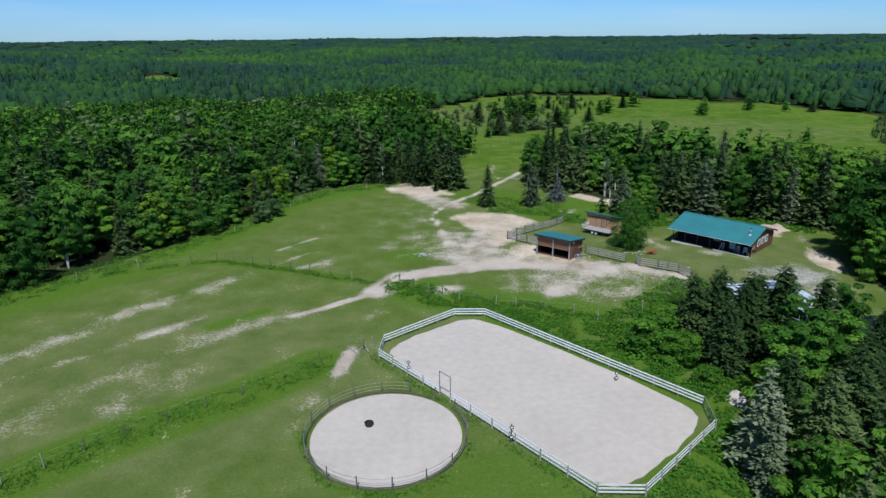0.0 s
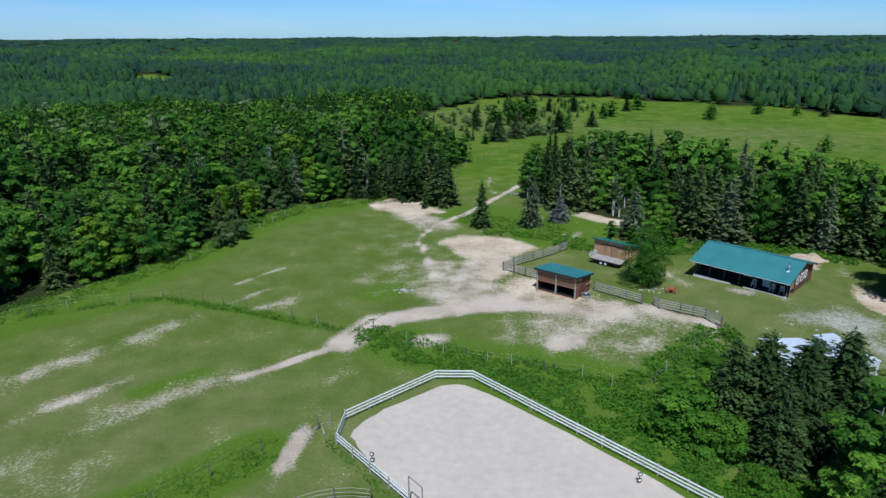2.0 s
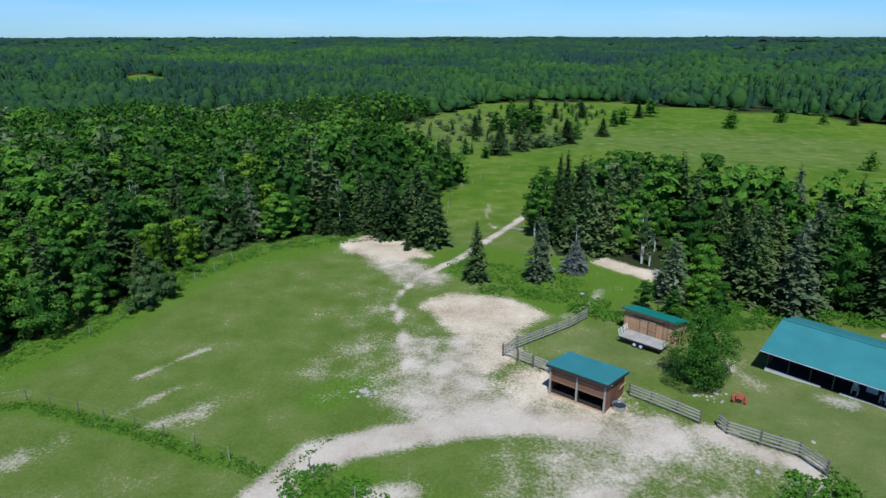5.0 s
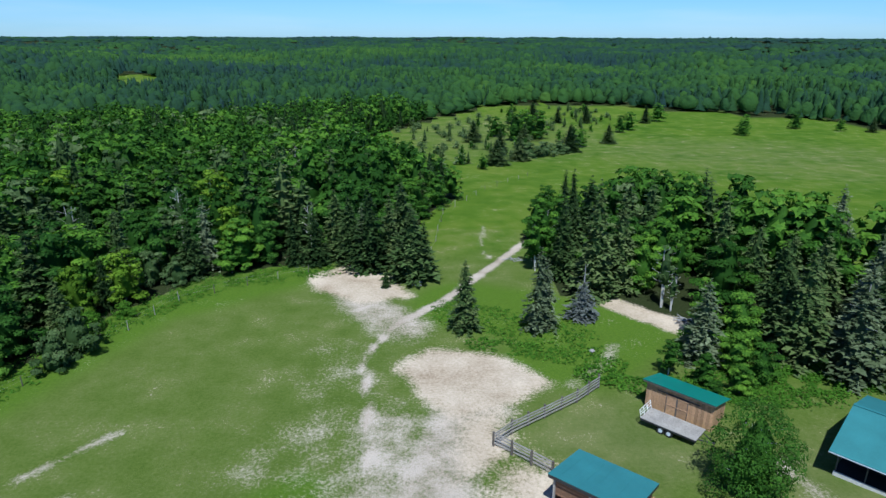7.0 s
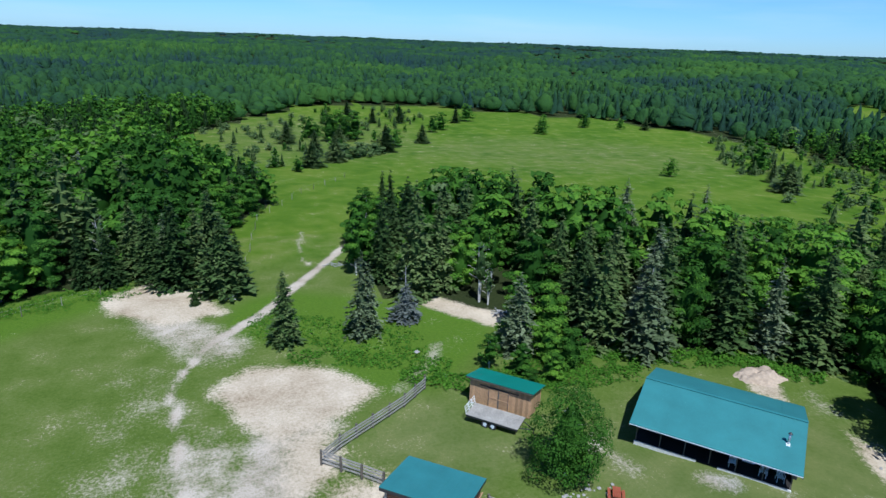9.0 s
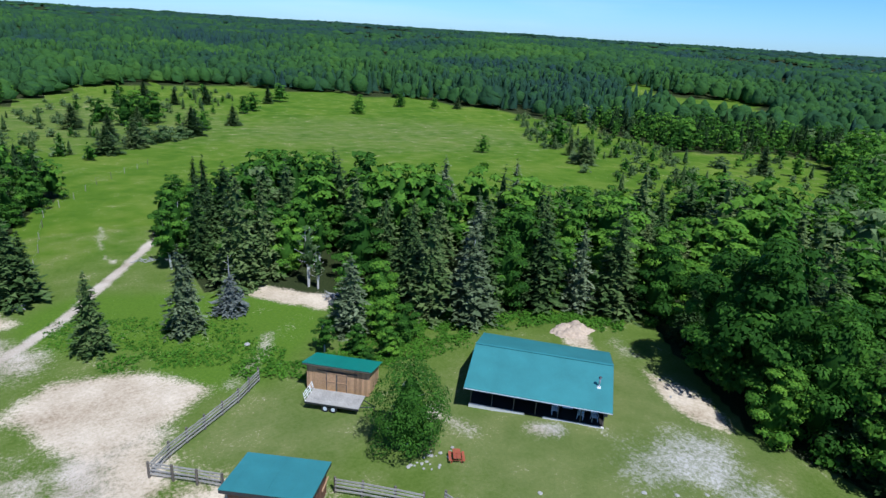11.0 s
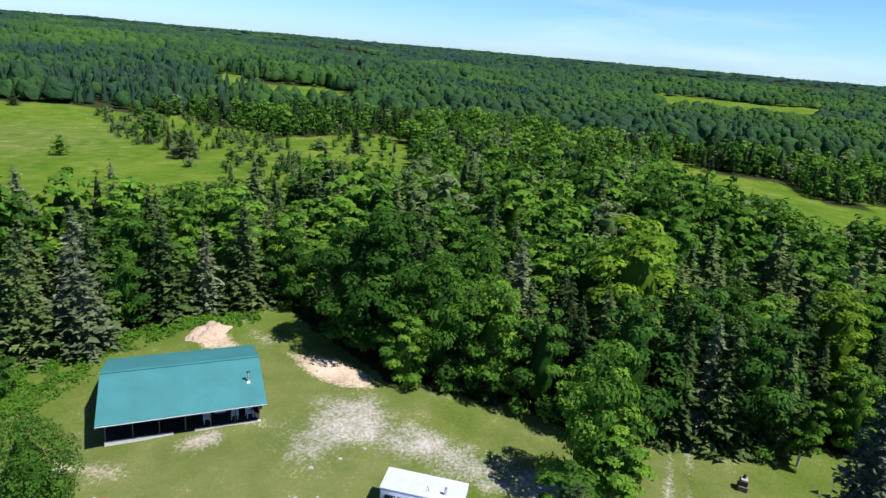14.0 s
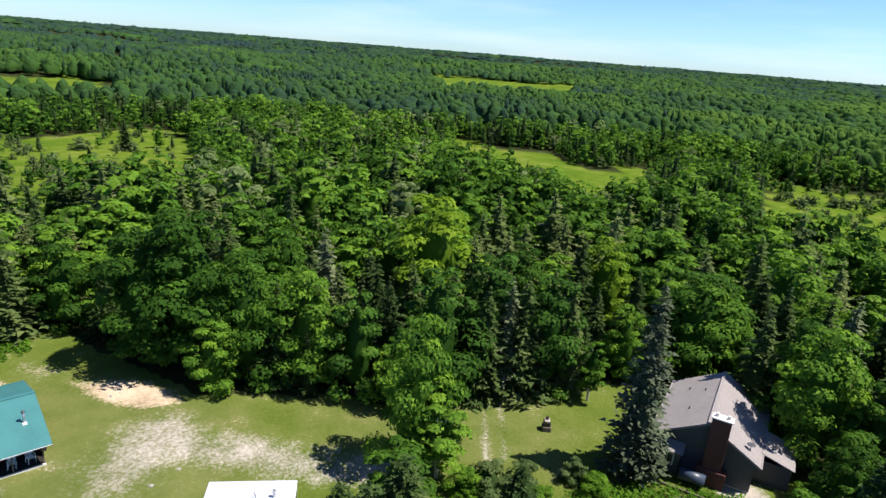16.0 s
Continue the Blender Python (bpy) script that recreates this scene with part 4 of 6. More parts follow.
AXIS = [(0, 0), (4, 34), (7.6, 57)]
near = scatter(60000, -190, 330, -120, 420, 3.5, np.random.default_rng(11), lambda x, y: wooded(x, y) & (to_line(x, y, AXIS) < 330))
near = clear_of_placed(near)
seen = (near[:, 1] > 15 + 0.85 * np.maximum(0, -near[:, 0])) | (near[:, 0] > 30)
near = near[seen | (np.random.default_rng(9).random(len(near)) < np.where(to_line(near[:, 0], near[:, 1], AXIS) < 80, 0.9, 0.15))]
edge = np.min([to_line(near[:, 0], near[:, 1], c + c[:1]) for c in [PASTURE] + CLEARINGS[:6]], axis=0)
dist = to_line(near[:, 0], near[:, 1], AXIS)
# How much spruce grows where: the grove behind the barn is mostly spruce, the west wood mostly broadleaf.
spruce_share = np.clip(0.22 + 0.06 * step(62, 100, near[:, 0]) + 0.6 * np.exp(-((near[:, 0] - 66) / 46) ** 2 - ((near[:, 1] - 125) / 34) ** 2) + 0.22 * np.exp(-((near[:, 0] - 76) / 18) ** 2 - ((near[:, 1] - 58) / 22) ** 2) + 0.3 * np.exp(-((near[:, 0] + 8) / 14) ** 2 - ((near[:, 1] - 150) / 14) ** 2)
                      + 0.25 * np.sin(near[:, 0] / 37) * np.sin(near[:, 1] / 29), 0.04, 0.85)
roll_dice = np.random.default_rng(12).random((len(near), 4))
seen = (near[:, 1] > 15 + 0.85 * np.maximum(0, -near[:, 0])) | (near[:, 0] > 30)
score = np.where(seen, to_line(near[:, 0], near[:, 1], PASTURE + PASTURE[:1]) * 2.0 + np.maximum(0, dist - 60) * 0.55, 1e6)
order = np.argsort(score)
first = order[:190]
for i in first:
    x, y = near[i]
    a, b, c, e = roll_dice[i]
    short = 0.62 + 0.38 * min(1.0, edge[i] / 7)
    if a < spruce_share[i]:
        tree("greyspruce" if b < 0.14 else "spruce", x, y, (9.5 + 4.5 * c) * short, 0.95 + 0.3 * e)
    else:
        tree("bright" if b < 0.07 else "birch" if b < 0.16 else "tall" if (x > 45 and dist[i] < 75) else "darkbroad" if (x < 8 and e < 0.75) else "broad", x, y, (8.5 + 4.0 * c) * short, 0.85 + 0.35 * e)


def lumps(x, y, size, seed):
    """Smooth patches of about `size` metres, 0 to 1."""
    u, v = x / size + seed * 17.3, y / size - seed * 9.1
    i, j = np.floor(u), np.floor(v)
    a, b = u - i, v - j
    a, b = a * a * (3 - 2 * a), b * b * (3 - 2 * b)
    hashed = lambda p, q: np.modf(np.abs(np.sin(p * 127.1 + q * 311.7 + seed) * 43758.5453))[0]
    return (hashed(i, j) * (1 - a) + hashed(i + 1, j) * a) * (1 - b) + (hashed(i, j + 1) * (1 - a) + hashed(i + 1, j + 1) * a) * b


def stand(name, idx, label, low):
    """A stretch of wood in one mesh; low: the cheaper tree models."""
    r = np.random.default_rng(31 + low)
    if low == 2:
        broads = [broad_crown(r, 10, w, 1250, 0.46, 0.14, 26) for w in (3.2, 2.7, 3.7, 3.3)]
        spruces = [spruce_crown(r, 10, w, 22, 11, 0.06, 0.3, 1.0, 6, 1.0) for w in (2.2, 1.8, 2.5)]
    elif low:
        broads = [broad_crown(r, 10, w, 200, 0.92, 0.12, 16) for w in (3.2, 2.8, 3.6, 3.0)]
        spruces = [spruce_crown(r, 10, w, 13, 8, 0.06, 0.3, 1.0, 3, 0.9) for w in (2.3, 1.9)]
    else:
        broads = [broad_crown(r, 10, w, 620, 0.70, 0.16, 20) for w in (3.2, 2.7, 3.7, 3.3)]
        spruces = [spruce_crown(r, 10, w, 18, 9, 0.06, 0.3, 1.0, 4) for w in (2.2, 1.8, 2.5)]
    for leafy in (0, 1, 2):
        V, T, C, base = [], [], [], 0
        for i in idx:
            x, y = near[i]
            a, b, c, e = roll_dice[i]
            sort = 0 if a < spruce_share[i] else 2 if int(c * 9973) % 13 == 0 else 1
            if sort != leafy:
                continue
            src = broads if leafy else spruces
            v, t, tint = src[int(b * 997) % len(src)]
            short = 0.62 + 0.38 * min(1.0, edge[i] / 7)
            hh = ((6.0 + 7.5 * c) if leafy else (7.5 + 6.5 * c)) * short * (0.80 + 0.42 * lumps(x, y, 34, 8)) / 10
            ww = hh * ((0.85 + 0.35 * e) if leafy else (1.05 + 0.4 * e))
            an = b * 40
            ca, sa = math.cos(an) * ww, math.sin(an) * ww
            V.append(np.c_[v[:, 0] * ca - v[:, 1] * sa + x, v[:, 0] * sa + v[:, 1] * ca + y, v[:, 2] * hh + hz(x, y)])
            T.append(t + base)
            # west crowns toned darker, east ones lighter: brightness balanced in the leaf colour
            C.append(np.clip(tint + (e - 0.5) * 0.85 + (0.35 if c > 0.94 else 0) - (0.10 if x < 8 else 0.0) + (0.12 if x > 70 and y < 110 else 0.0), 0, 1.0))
            base += len(v)
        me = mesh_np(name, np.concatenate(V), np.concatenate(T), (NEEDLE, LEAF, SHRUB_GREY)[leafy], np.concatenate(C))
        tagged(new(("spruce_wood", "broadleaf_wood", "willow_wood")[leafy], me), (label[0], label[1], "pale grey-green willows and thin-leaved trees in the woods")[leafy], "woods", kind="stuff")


rest = order[190:]
ahead = rest[score[rest] < 1e6]
close = ahead[dist[ahead] < 92]
mid = ahead[(dist[ahead] >= 92) & (dist[ahead] < 138)]
taken = np.zeros(len(near), bool)
taken[first], taken[mid], taken[close] = True, True, True
stand("wood", close, ("dense dark spruces standing close behind the wood edge", "dense green broadleaf trees close behind the wood edge"), 2)
stand("wood", mid, ("dense dark spruces of the near woods", "dense green broadleaf trees of the near woods"), 0)
stand("wood", np.where(~taken)[0], ("dark spruces of the woods further off", "green broadleaf crowns of the woods further off"), 1)


def far_woods():
    """Woods to the skyline: every crown a lumpy cone or dome, growing coarser and hazier in colour with distance."""
    r = np.random.default_rng(5)
    pts = []
    for a, b, gap in ((325, 700, 6.4), (700, 1300, 10.4), (1300, 2400, 20.0), (2400, 4600, 42.0)):
        area = math.pi * (b * b - a * a)
        n = int(area / (gap * gap))
        rad = np.sqrt(r.uniform(a * a, b * b, n))
        an = r.uniform(0, 2 * math.pi, n)
        x, y = 8 + rad * np.cos(an), 50 + rad * np.sin(an)
        # behind the flight only a thin far wood is needed
        ahead = (np.abs((np.degrees(np.arctan2(x - 8, y - 50)) - 44 + 180) % 360 - 180) < 84) | (r.random(n) < 0.06)
        ok = ahead & wooded(x, y) & (to_line(x, y, AXIS) >= 328)
        pts.append(np.c_[x[ok], y[ok], np.full(ok.sum(), gap)])
    P = np.concatenate(pts)
    n = len(P)
    far = np.hypot(P[:, 0] - 8, P[:, 1] - 50)
    px, py = P[:, 0], P[:, 1]
    patch = 0.5 * lumps(px, py, 70, 1) + 0.3 * lumps(px, py, 210, 2) + 0.2 * lumps(px, py, 620, 3)
    # pine share rises with distance, adding to the darker hazy tone
    pine = r.random(n) < np.clip(0.12 + 0.26 * step(400, 1500, far) + 2.8 * (patch - 0.5), 0.03, 0.85)
    crest = 0.66 + 0.40 * lumps(px, py, 85, 4) + 0.34 * lumps(px, py, 31, 7)
    hh = np.where(pine, r.uniform(8, 15.5, n), r.uniform(6.5, 13.0, n)) * crest * np.where(P[:, 2] > 12, 0.85, 1.0)
    ww = P[:, 2] * np.where(pine, 0.46, 0.66) * np.clip(np.exp(r.normal(size=n) * 0.28), 0.55, 1.8)
    zz = height(px, py)
    V, T, C, base = [], [], [], 0
    # last term sinks the tint with distance: aerial haze put into the colour
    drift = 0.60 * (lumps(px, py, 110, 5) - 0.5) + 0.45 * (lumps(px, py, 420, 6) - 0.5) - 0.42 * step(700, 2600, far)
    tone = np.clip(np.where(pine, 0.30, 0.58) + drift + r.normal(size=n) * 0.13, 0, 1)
    # each crown a closed lumpy dome or cone of a few rings
    for lo, hi, seg, broad, cone in ((0, 8, 6, ((0.22, 0.80), (0.58, 1.0), (0.86, 0.60)), ((0.10, 1.0), (0.42, 0.66), (0.74, 0.30))),
                                     (8, 12, 6, ((0.30, 0.92), (0.78, 0.74)), ((0.15, 1.0), (0.58, 0.46))),
                                     (12, 25, 5, ((0.30, 0.95), (0.78, 0.72)), ((0.15, 1.0), (0.58, 0.46))),
                                     (25, 99, 4, ((0.30, 0.95), (0.78, 0.72)), ((0.15, 1.0), (0.58, 0.46)))):
        pick = np.where((P[:, 2] >= lo) & (P[:, 2] < hi))[0]
        m, rings = len(pick), len(broad)
        turn = r.uniform(0, 6.3, m)
        v = np.zeros((m, rings * seg + 1, 3))
        for k in range(rings):
            for j in range(seg):
                a = turn + 2 * math.pi * (j + 0.5 * (k % 2)) / seg
                rad = ww[pick] * np.where(pine[pick], cone[k][1], broad[k][1]) * r.uniform(0.68, 1.25, m)
                up = np.where(pine[pick], cone[k][0], broad[k][0]) + r.uniform(-0.09, 0.09, m)
                v[:, k * seg + j] = np.c_[px[pick] + np.cos(a) * rad, py[pick] + np.sin(a) * rad, zz[pick] + hh[pick] * up]
        v[:, -1] = np.c_[px[pick] + r.normal(size=m) * 0.2, py[pick] + r.normal(size=m) * 0.2, zz[pick] + hh[pick]]
        t = []
        for j in range(seg):
            q = (j + 1) % seg
            for k in range(rings - 1):
                t += [(k * seg + j, k * seg + q, (k + 1) * seg + j), (k * seg + q, (k + 1) * seg + q, (k + 1) * seg + j)]
            t.append(((rings - 1) * seg + j, (rings - 1) * seg + q, rings * seg))
        per = rings * seg + 1
        V.append(v.reshape(-1, 3))
        T.append((np.array(t)[None] + (np.arange(m) * per)[:, None, None]).reshape(-1, 3) + base)
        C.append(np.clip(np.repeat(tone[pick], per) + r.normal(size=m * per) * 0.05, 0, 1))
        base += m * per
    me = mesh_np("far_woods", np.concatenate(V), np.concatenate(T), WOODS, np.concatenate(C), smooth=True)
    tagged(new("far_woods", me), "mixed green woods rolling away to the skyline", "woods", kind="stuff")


far_woods()


def scrub():
    """Rough meadow north of the paddocks: willows, young birches and small spruces, too many to count."""
    r = np.random.default_rng(23)
    zone = [(8, 214), (-4, 234), (-15, 262), (-25, 300), (-9, 354), (36, 412), (73, 438), (98, 424), (96, 380), (72, 330), (50, 285), (36, 246)]
    east = [(168, 240), (190, 268), (228, 322), (236, 272), (224, 222), (196, 186), (158, 152), (118, 134), (96, 134), (130, 172)]
    side = [(220, 200), (262, 192), (226, 146), (165, 118)]
    wet = [(248, -50), (248, -112), (120, -50), (116, -32)]
    for kind, mat, n, name, label in (("w", SHRUB_GREY, 1.4, "willow_scrub", "pale willow scrub on the rough meadow"), ("b", LEAF, 0.55, "birch_scrub", "small broadleaf trees on the rough meadow"),
                                      ("s", NEEDLE, 0.4, "spruce_scrub", "young spruces on the rough meadow")):
        V, T, C, base = [], [], [], 0
        protos = [broad_crown(r, 10, 5.5, 150, 1.7, 0.0, 12) if kind == "w" else broad_crown(r, 10, 3.2, 170, 1.1, 0.1, 12) if kind == "b" else spruce_crown(r, 10, 3.3, 12, 9, 0.02, 0.3, 1.0, 3) for _ in range(3)]
        for z, count in ((zone, 60), (east, 85), (side, 12), (wet, 26)):
            xs, ys = [p[0] for p in z], [p[1] for p in z]
            px, py = r.uniform(min(xs), max(xs), 900), r.uniform(min(ys), max(ys), 900)
            ok = inside(px, py, z)
            if z is wet and kind == 's':
                continue
            for x, y in list(zip(px[ok], py[ok]))[:int(count * n * (2.2 if z is wet else 1.0))]:
                v, t, tint = protos[r.integers(3)]
                hh = {"w": r.uniform(1.6, 3.6), "b": r.uniform(2.5, 5.5), "s": r.uniform(2.5, 6.5)}[kind] / 10
                an = r.uniform(0, 6.3)
                ca, sa = math.cos(an) * hh, math.sin(an) * hh
                V.append(np.c_[v[:, 0] * ca - v[:, 1] * sa + x, v[:, 0] * sa + v[:, 1] * ca + y, v[:, 2] * hh + hz(x, y)])
                T.append(t + base)
                C.append(np.clip(tint + r.normal() * 0.2, 0, 1))
                base += len(v)
        tagged(new(name, mesh_np(name, np.concatenate(V), np.concatenate(T), mat, np.concatenate(C))), label, "scrub", kind="stuff")


scrub()


# ---------------------------------------------------------------- riding ring and round pen
def slab_outline(name, pts, z0, z1, mat, label, category):
    bm = bmesh.new()
    lo = [bm.verts.new((x, y, z0)) for x, y in pts]
    hi = [bm.verts.new((x, y, z1)) for x, y in pts]
    bm.faces.new(hi)
    for i in range(len(pts)):
        j = (i + 1) % len(pts)
        bm.faces.new((lo[i], lo[j], hi[j], hi[i]))
    bmesh.ops.recalc_face_normals(bm, faces=bm.faces[:])
    return tagged(part(name, bm, mat), label, category, kind="structure")


def rounded(poly, inset, rounds=3):
    c = np.mean(poly, 0)
    p = [np.array(q) + (c - np.array(q)) / np.linalg.norm(c - np.array(q)) * inset for q in poly]
    for _ in range(rounds):
        out = []
        for a, b in zip(p, p[1:] + p[:1]):
            out += [a * 0.75 + b * 0.25, a * 0.25 + b * 0.75]
        p = out
    wob = np.random.default_rng(2)
    return [tuple(q + wob.normal(size=2) * 0.07) for q in p]


slab_outline("riding_ring_footing", rounded(RING, 1.1), -0.3, 0.09, FOOTING, "pale grey raked sand of the riding ring", "riding ring")
slab_outline("round_pen_footing", [(PEN[0] + (PEN[2] - 0.45) * math.cos(a), PEN[1] + (PEN[2] - 0.45) * math.sin(a)) for a in np.arange(0, 2 * math.pi, 0.12)], -0.3, 0.09, FOOTING,
             "pale grey raked sand of the round pen", "round pen")


def rail_fence(name, stretches, label, post_mat, rail_mat, rails, post_h, post_w, rail_h, gap, group="", round_rail=False, wob=0.0):
    """Posts and rails along stretches of points; every post and rail is a part."""
    r = random.Random(len(stretches) * 7 + int(gap * 10))
    x0, y0 = stretches[0][0]
    f = empty(name, Matrix.Translation((x0, y0, hz(x0, y0))), label, "fence", group)
    z00 = hz(x0, y0)
    for line in stretches:
        for (ax, ay), (bx, by) in zip(line[:-1], line[1:]):
            ln = math.hypot(bx - ax, by - ay)
            k = max(1, round(ln / gap))
            spots = [(ax + (bx - ax) * i / k, ay + (by - ay) * i / k) for i in range(k + 1)]
            for i, (px, py) in enumerate(spots):
                if i == k and (bx, by) != line[-1]:
                    continue
                z = hz(px, py) - z00
                bm = bmesh.new()
                tilt = Vector((r.uniform(-wob, wob), r.uniform(-wob, wob), 0))
                if round_rail:
                    rod(bm, (px - x0, py - y0, z - 0.3), Vector((px - x0, py - y0, z + post_h)) + tilt, post_w / 2, post_w * 0.45, 8)
                else:
                    beam(bm, (px - x0, py - y0, z - 0.3), Vector((px - x0, py - y0, z + post_h * r.uniform(0.97, 1.04))) + tilt, post_w, post_w)
                part("post", bm, post_mat, f)
            dx, dy = (by - ay) / ln * post_w * 0.6, -(bx - ax) / ln * post_w * 0.6
            for (px, py), (qx, qy) in zip(spots[:-1], spots[1:]):
                for rz in rails:
                    bm = bmesh.new()
                    za, zb = hz(px, py) - z00 + rz + r.uniform(-wob, wob) * 0.3, hz(qx, qy) - z00 + rz + r.uniform(-wob, wob) * 0.3
                    if round_rail:
                        rod(bm, (px - x0, py - y0, za), (qx - x0, qy - y0, zb), rail_h / 2, None, 6)
                    else:
                        beam(bm, (px - x0 + dx, py - y0 + dy, za), (qx - x0 + dx, qy - y0 + dy, zb), 0.035, rail_h)
                    part("rail", bm, rail_mat, f)
    return f


GATE_A, GATE_B = (0.1, 52.05), (1.1, 50.85)
rail_fence("ring_fence", [[GATE_A, RING[1], RING[0], RING[7], RING[6], (24.5, 49.55)], [(24.0, 45.8), RING[3], RING[2], GATE_B]],
           "white three-rail board fence round the riding ring", GREY_WOOD, WHITE_PAINT, (0.38, 0.70, 1.02), 1.12, 0.11, 0.135, 2.6)


def ring_gate():
    f = empty("gate_arch", Matrix.Translation((*GATE_A, hz(*GATE_A))), "tall thin steel gate arch between pen and ring", "gate")
    d = Vector((GATE_B[0] - GATE_A[0], GATE_B[1] - GATE_A[1], 0))
    for at in (Vector(), d):
        bm = bmesh.new()
        rod(bm, at + Vector((0, 0, -0.2)), at + Vector((0, 0, 2.7)), 0.05)
        part("post", bm, PIPE, f)
    bm = bmesh.new()
    rod(bm, Vector((0, 0, 2.68)), d + Vector((0, 0, 2.68)), 0.045)
    part("crossbar", bm, PIPE, f)
    # dark swing gate at the ring's far corner
    g = empty("pipe_gate", Matrix.Translation((24.5, 49.55, 0)), "narrow dark pipe gate at the corner of the ring", "gate")
    e = Vector((24.0 - 24.5, 45.8 - 49.55, 0))
    for z in (0.35, 0.75, 1.12):
        bm = bmesh.new()
        rod(bm, Vector((0, 0, z)), e + Vector((0, 0, z)), 0.03)
        part("bar", bm, PIPE, g)
    for k in (0.03, 0.5, 0.97):
        bm = bmesh.new()
        rod(bm, e * k + Vector((0, 0, 0.0)), e * k + Vector((0, 0, 1.2)), 0.035)
        part("upright", bm, PIPE, g)


ring_gate()


def round_pen():
    cx, cy, r = PEN
    f = empty("round_pen_fence", Matrix.Translation((cx, cy, 0)), "grey steel pipe panels and dark posts round the pen", "fence")
    k = 16
    ang = [2 * math.pi * (i + 0.35) / k for i in range(k)]
    for i, a in enumerate(ang):
        p = Vector((math.cos(a) * r, math.sin(a) * r, 0))
        bm = bmesh.new()
        rod(bm, p + Vector((0, 0, -0.2)), p + Vector((0, 0, 1.3)), 0.06, 0.05)
        part("post", bm, POST_WOOD, f)
        b = ang[(i + 1) % k]
        if 0.5 < (a % (2 * math.pi)) < 0.95:
            continue
        for z in (0.4, 0.75, 1.12):
            bm = bmesh.new()
            prev = p
            for s in (0.5, 1.0):
                bb = a + ((b - a) % (2 * math.pi)) * s
                q = Vector((math.cos(bb) * r, math.sin(bb) * r, 0))
                rod(bm, prev + Vector((0, 0, z)), q + Vector((0, 0, z)), 0.019, None, 6)
                prev = q
            part("rail", bm, PIPE, f)
    bm = bmesh.new()
    n = 72
    for i in range(n):
        a, b = 2 * math.pi * i / n, 2 * math.pi * (i + 1) / n
        if 0.55 < a < 0.95:
            continue
        beam(bm, (math.cos(a) * (r - 0.1), math.sin(a) * (r - 0.1), 0.1), (math.cos(b) * (r - 0.1), math.sin(b) * (r - 0.1), 0.1), 0.04, 0.14)
    part("kickboard", bm, POST_WOOD, f)


round_pen()


def rubber_tub():
    t = empty("rubber_tub", Matrix.Translation((-6.2, 47.2, 0.09)), "black rubber feed tub lying in the pen", "tub")
    bm = bmesh.new()
    bmesh.ops.create_cone(bm, cap_ends=True, segments=20, radius1=0.30, radius2=0.38, depth=0.36, matrix=Matrix.Translation((0, 0, 0.18)))
    bm.faces.ensure_lookup_table()
    top = max(bm.faces, key=lambda q: q.calc_center_median().z)
    bmesh.ops.inset_region(bm, faces=[top], thickness=0.04)
    bmesh.ops.translate(bm, verts=top.verts[:], vec=(0, 0, -0.26))
    part("bowl", bm, RUBBER, t)
    for s in (-1, 1):
        bm = bmesh.new()
        rod(bm, (s * 0.36, -0.1, 0.34), (s * 0.44, 0, 0.32), 0.02)
        rod(bm, (s * 0.44, 0, 0.32), (s * 0.36, 0.1, 0.34), 0.02)
        part("handle", bm, RUBBER, t)


rubber_tub()


def ring_marker(x, y, h):
    """Letter stand: a dark post with two boards."""
    t = empty("dressage_marker", Matrix.Translation((x, y, 0.0)), "small dark marker stand at the edge of the sand", "marker", "markers round the ring")
    bm = bmesh.new()
    rod(bm, (0, 0, 0), (0, 0, h), 0.05)
    part("post", bm, POST_WOOD, t)
    for z in (0.35 * h, 0.85 * h):
        bm = bmesh.new()
        box(bm, (0.34, 0.06, 0.3), (0, -0.06, z))
        bevel(bm, 0.012)
        part("board", bm, DARK_STEEL, t)
        bm = bmesh.new()
        box(bm, (0.2, 0.012, 0.16), (0, -0.096, z))
        part("panel", bm, WHITE_PAINT, t)


for mx, my, mh in ((-3.1, 57.0, 1.1), (17.7, 54.2, 1.1), (6.1, 44.5, 1.9)):
    ring_marker(mx, my, mh)


# ---------------------------------------------------------------- pasture and yard fences
def wire_fence(line, gap, h, label):
    x0, y0 = line[0]
    f = empty("wire_fence", Matrix.Translation((x0, y0, hz(x0, y0))), label, "fence", "wire fences of the pastures")
    z0, r = hz(x0, y0), random.Random(int(abs(x0) * 10))
    tops = []
    for (ax, ay), (bx, by) in zip(line[:-1], line[1:]):
        k = max(1, round(math.hypot(bx - ax, by - ay) / gap))
        for i in range(k):
            px, py = ax + (bx - ax) * i / k + r.uniform(-0.1, 0.1), ay + (by - ay) * i / k + r.uniform(-0.1, 0.1)
            z = hz(px, py) - z0
            t = Vector((px - x0 + r.uniform(-0.08, 0.08), py - y0 + r.uniform(-0.08, 0.08), z + h * r.uniform(0.85, 1.1)))
            bm = bmesh.new()
            rod(bm, (px - x0, py - y0, z - 0.3), t, 0.055, 0.042, 7)
            part("post", bm, GREY_WOOD if r.random() < 0.5 else POST_WOOD, f)
            tops.append((Vector((px - x0, py - y0, z)), t))
    for u in (0.55, 0.92):
        bm = bmesh.new()
        for (a, b), (c, d) in zip(tops[:-1], tops[1:]):
            rod(bm, a.lerp(b, u), c.lerp(d, u), 0.005, None, 4)
        part("wire", bm, PIPE, f)


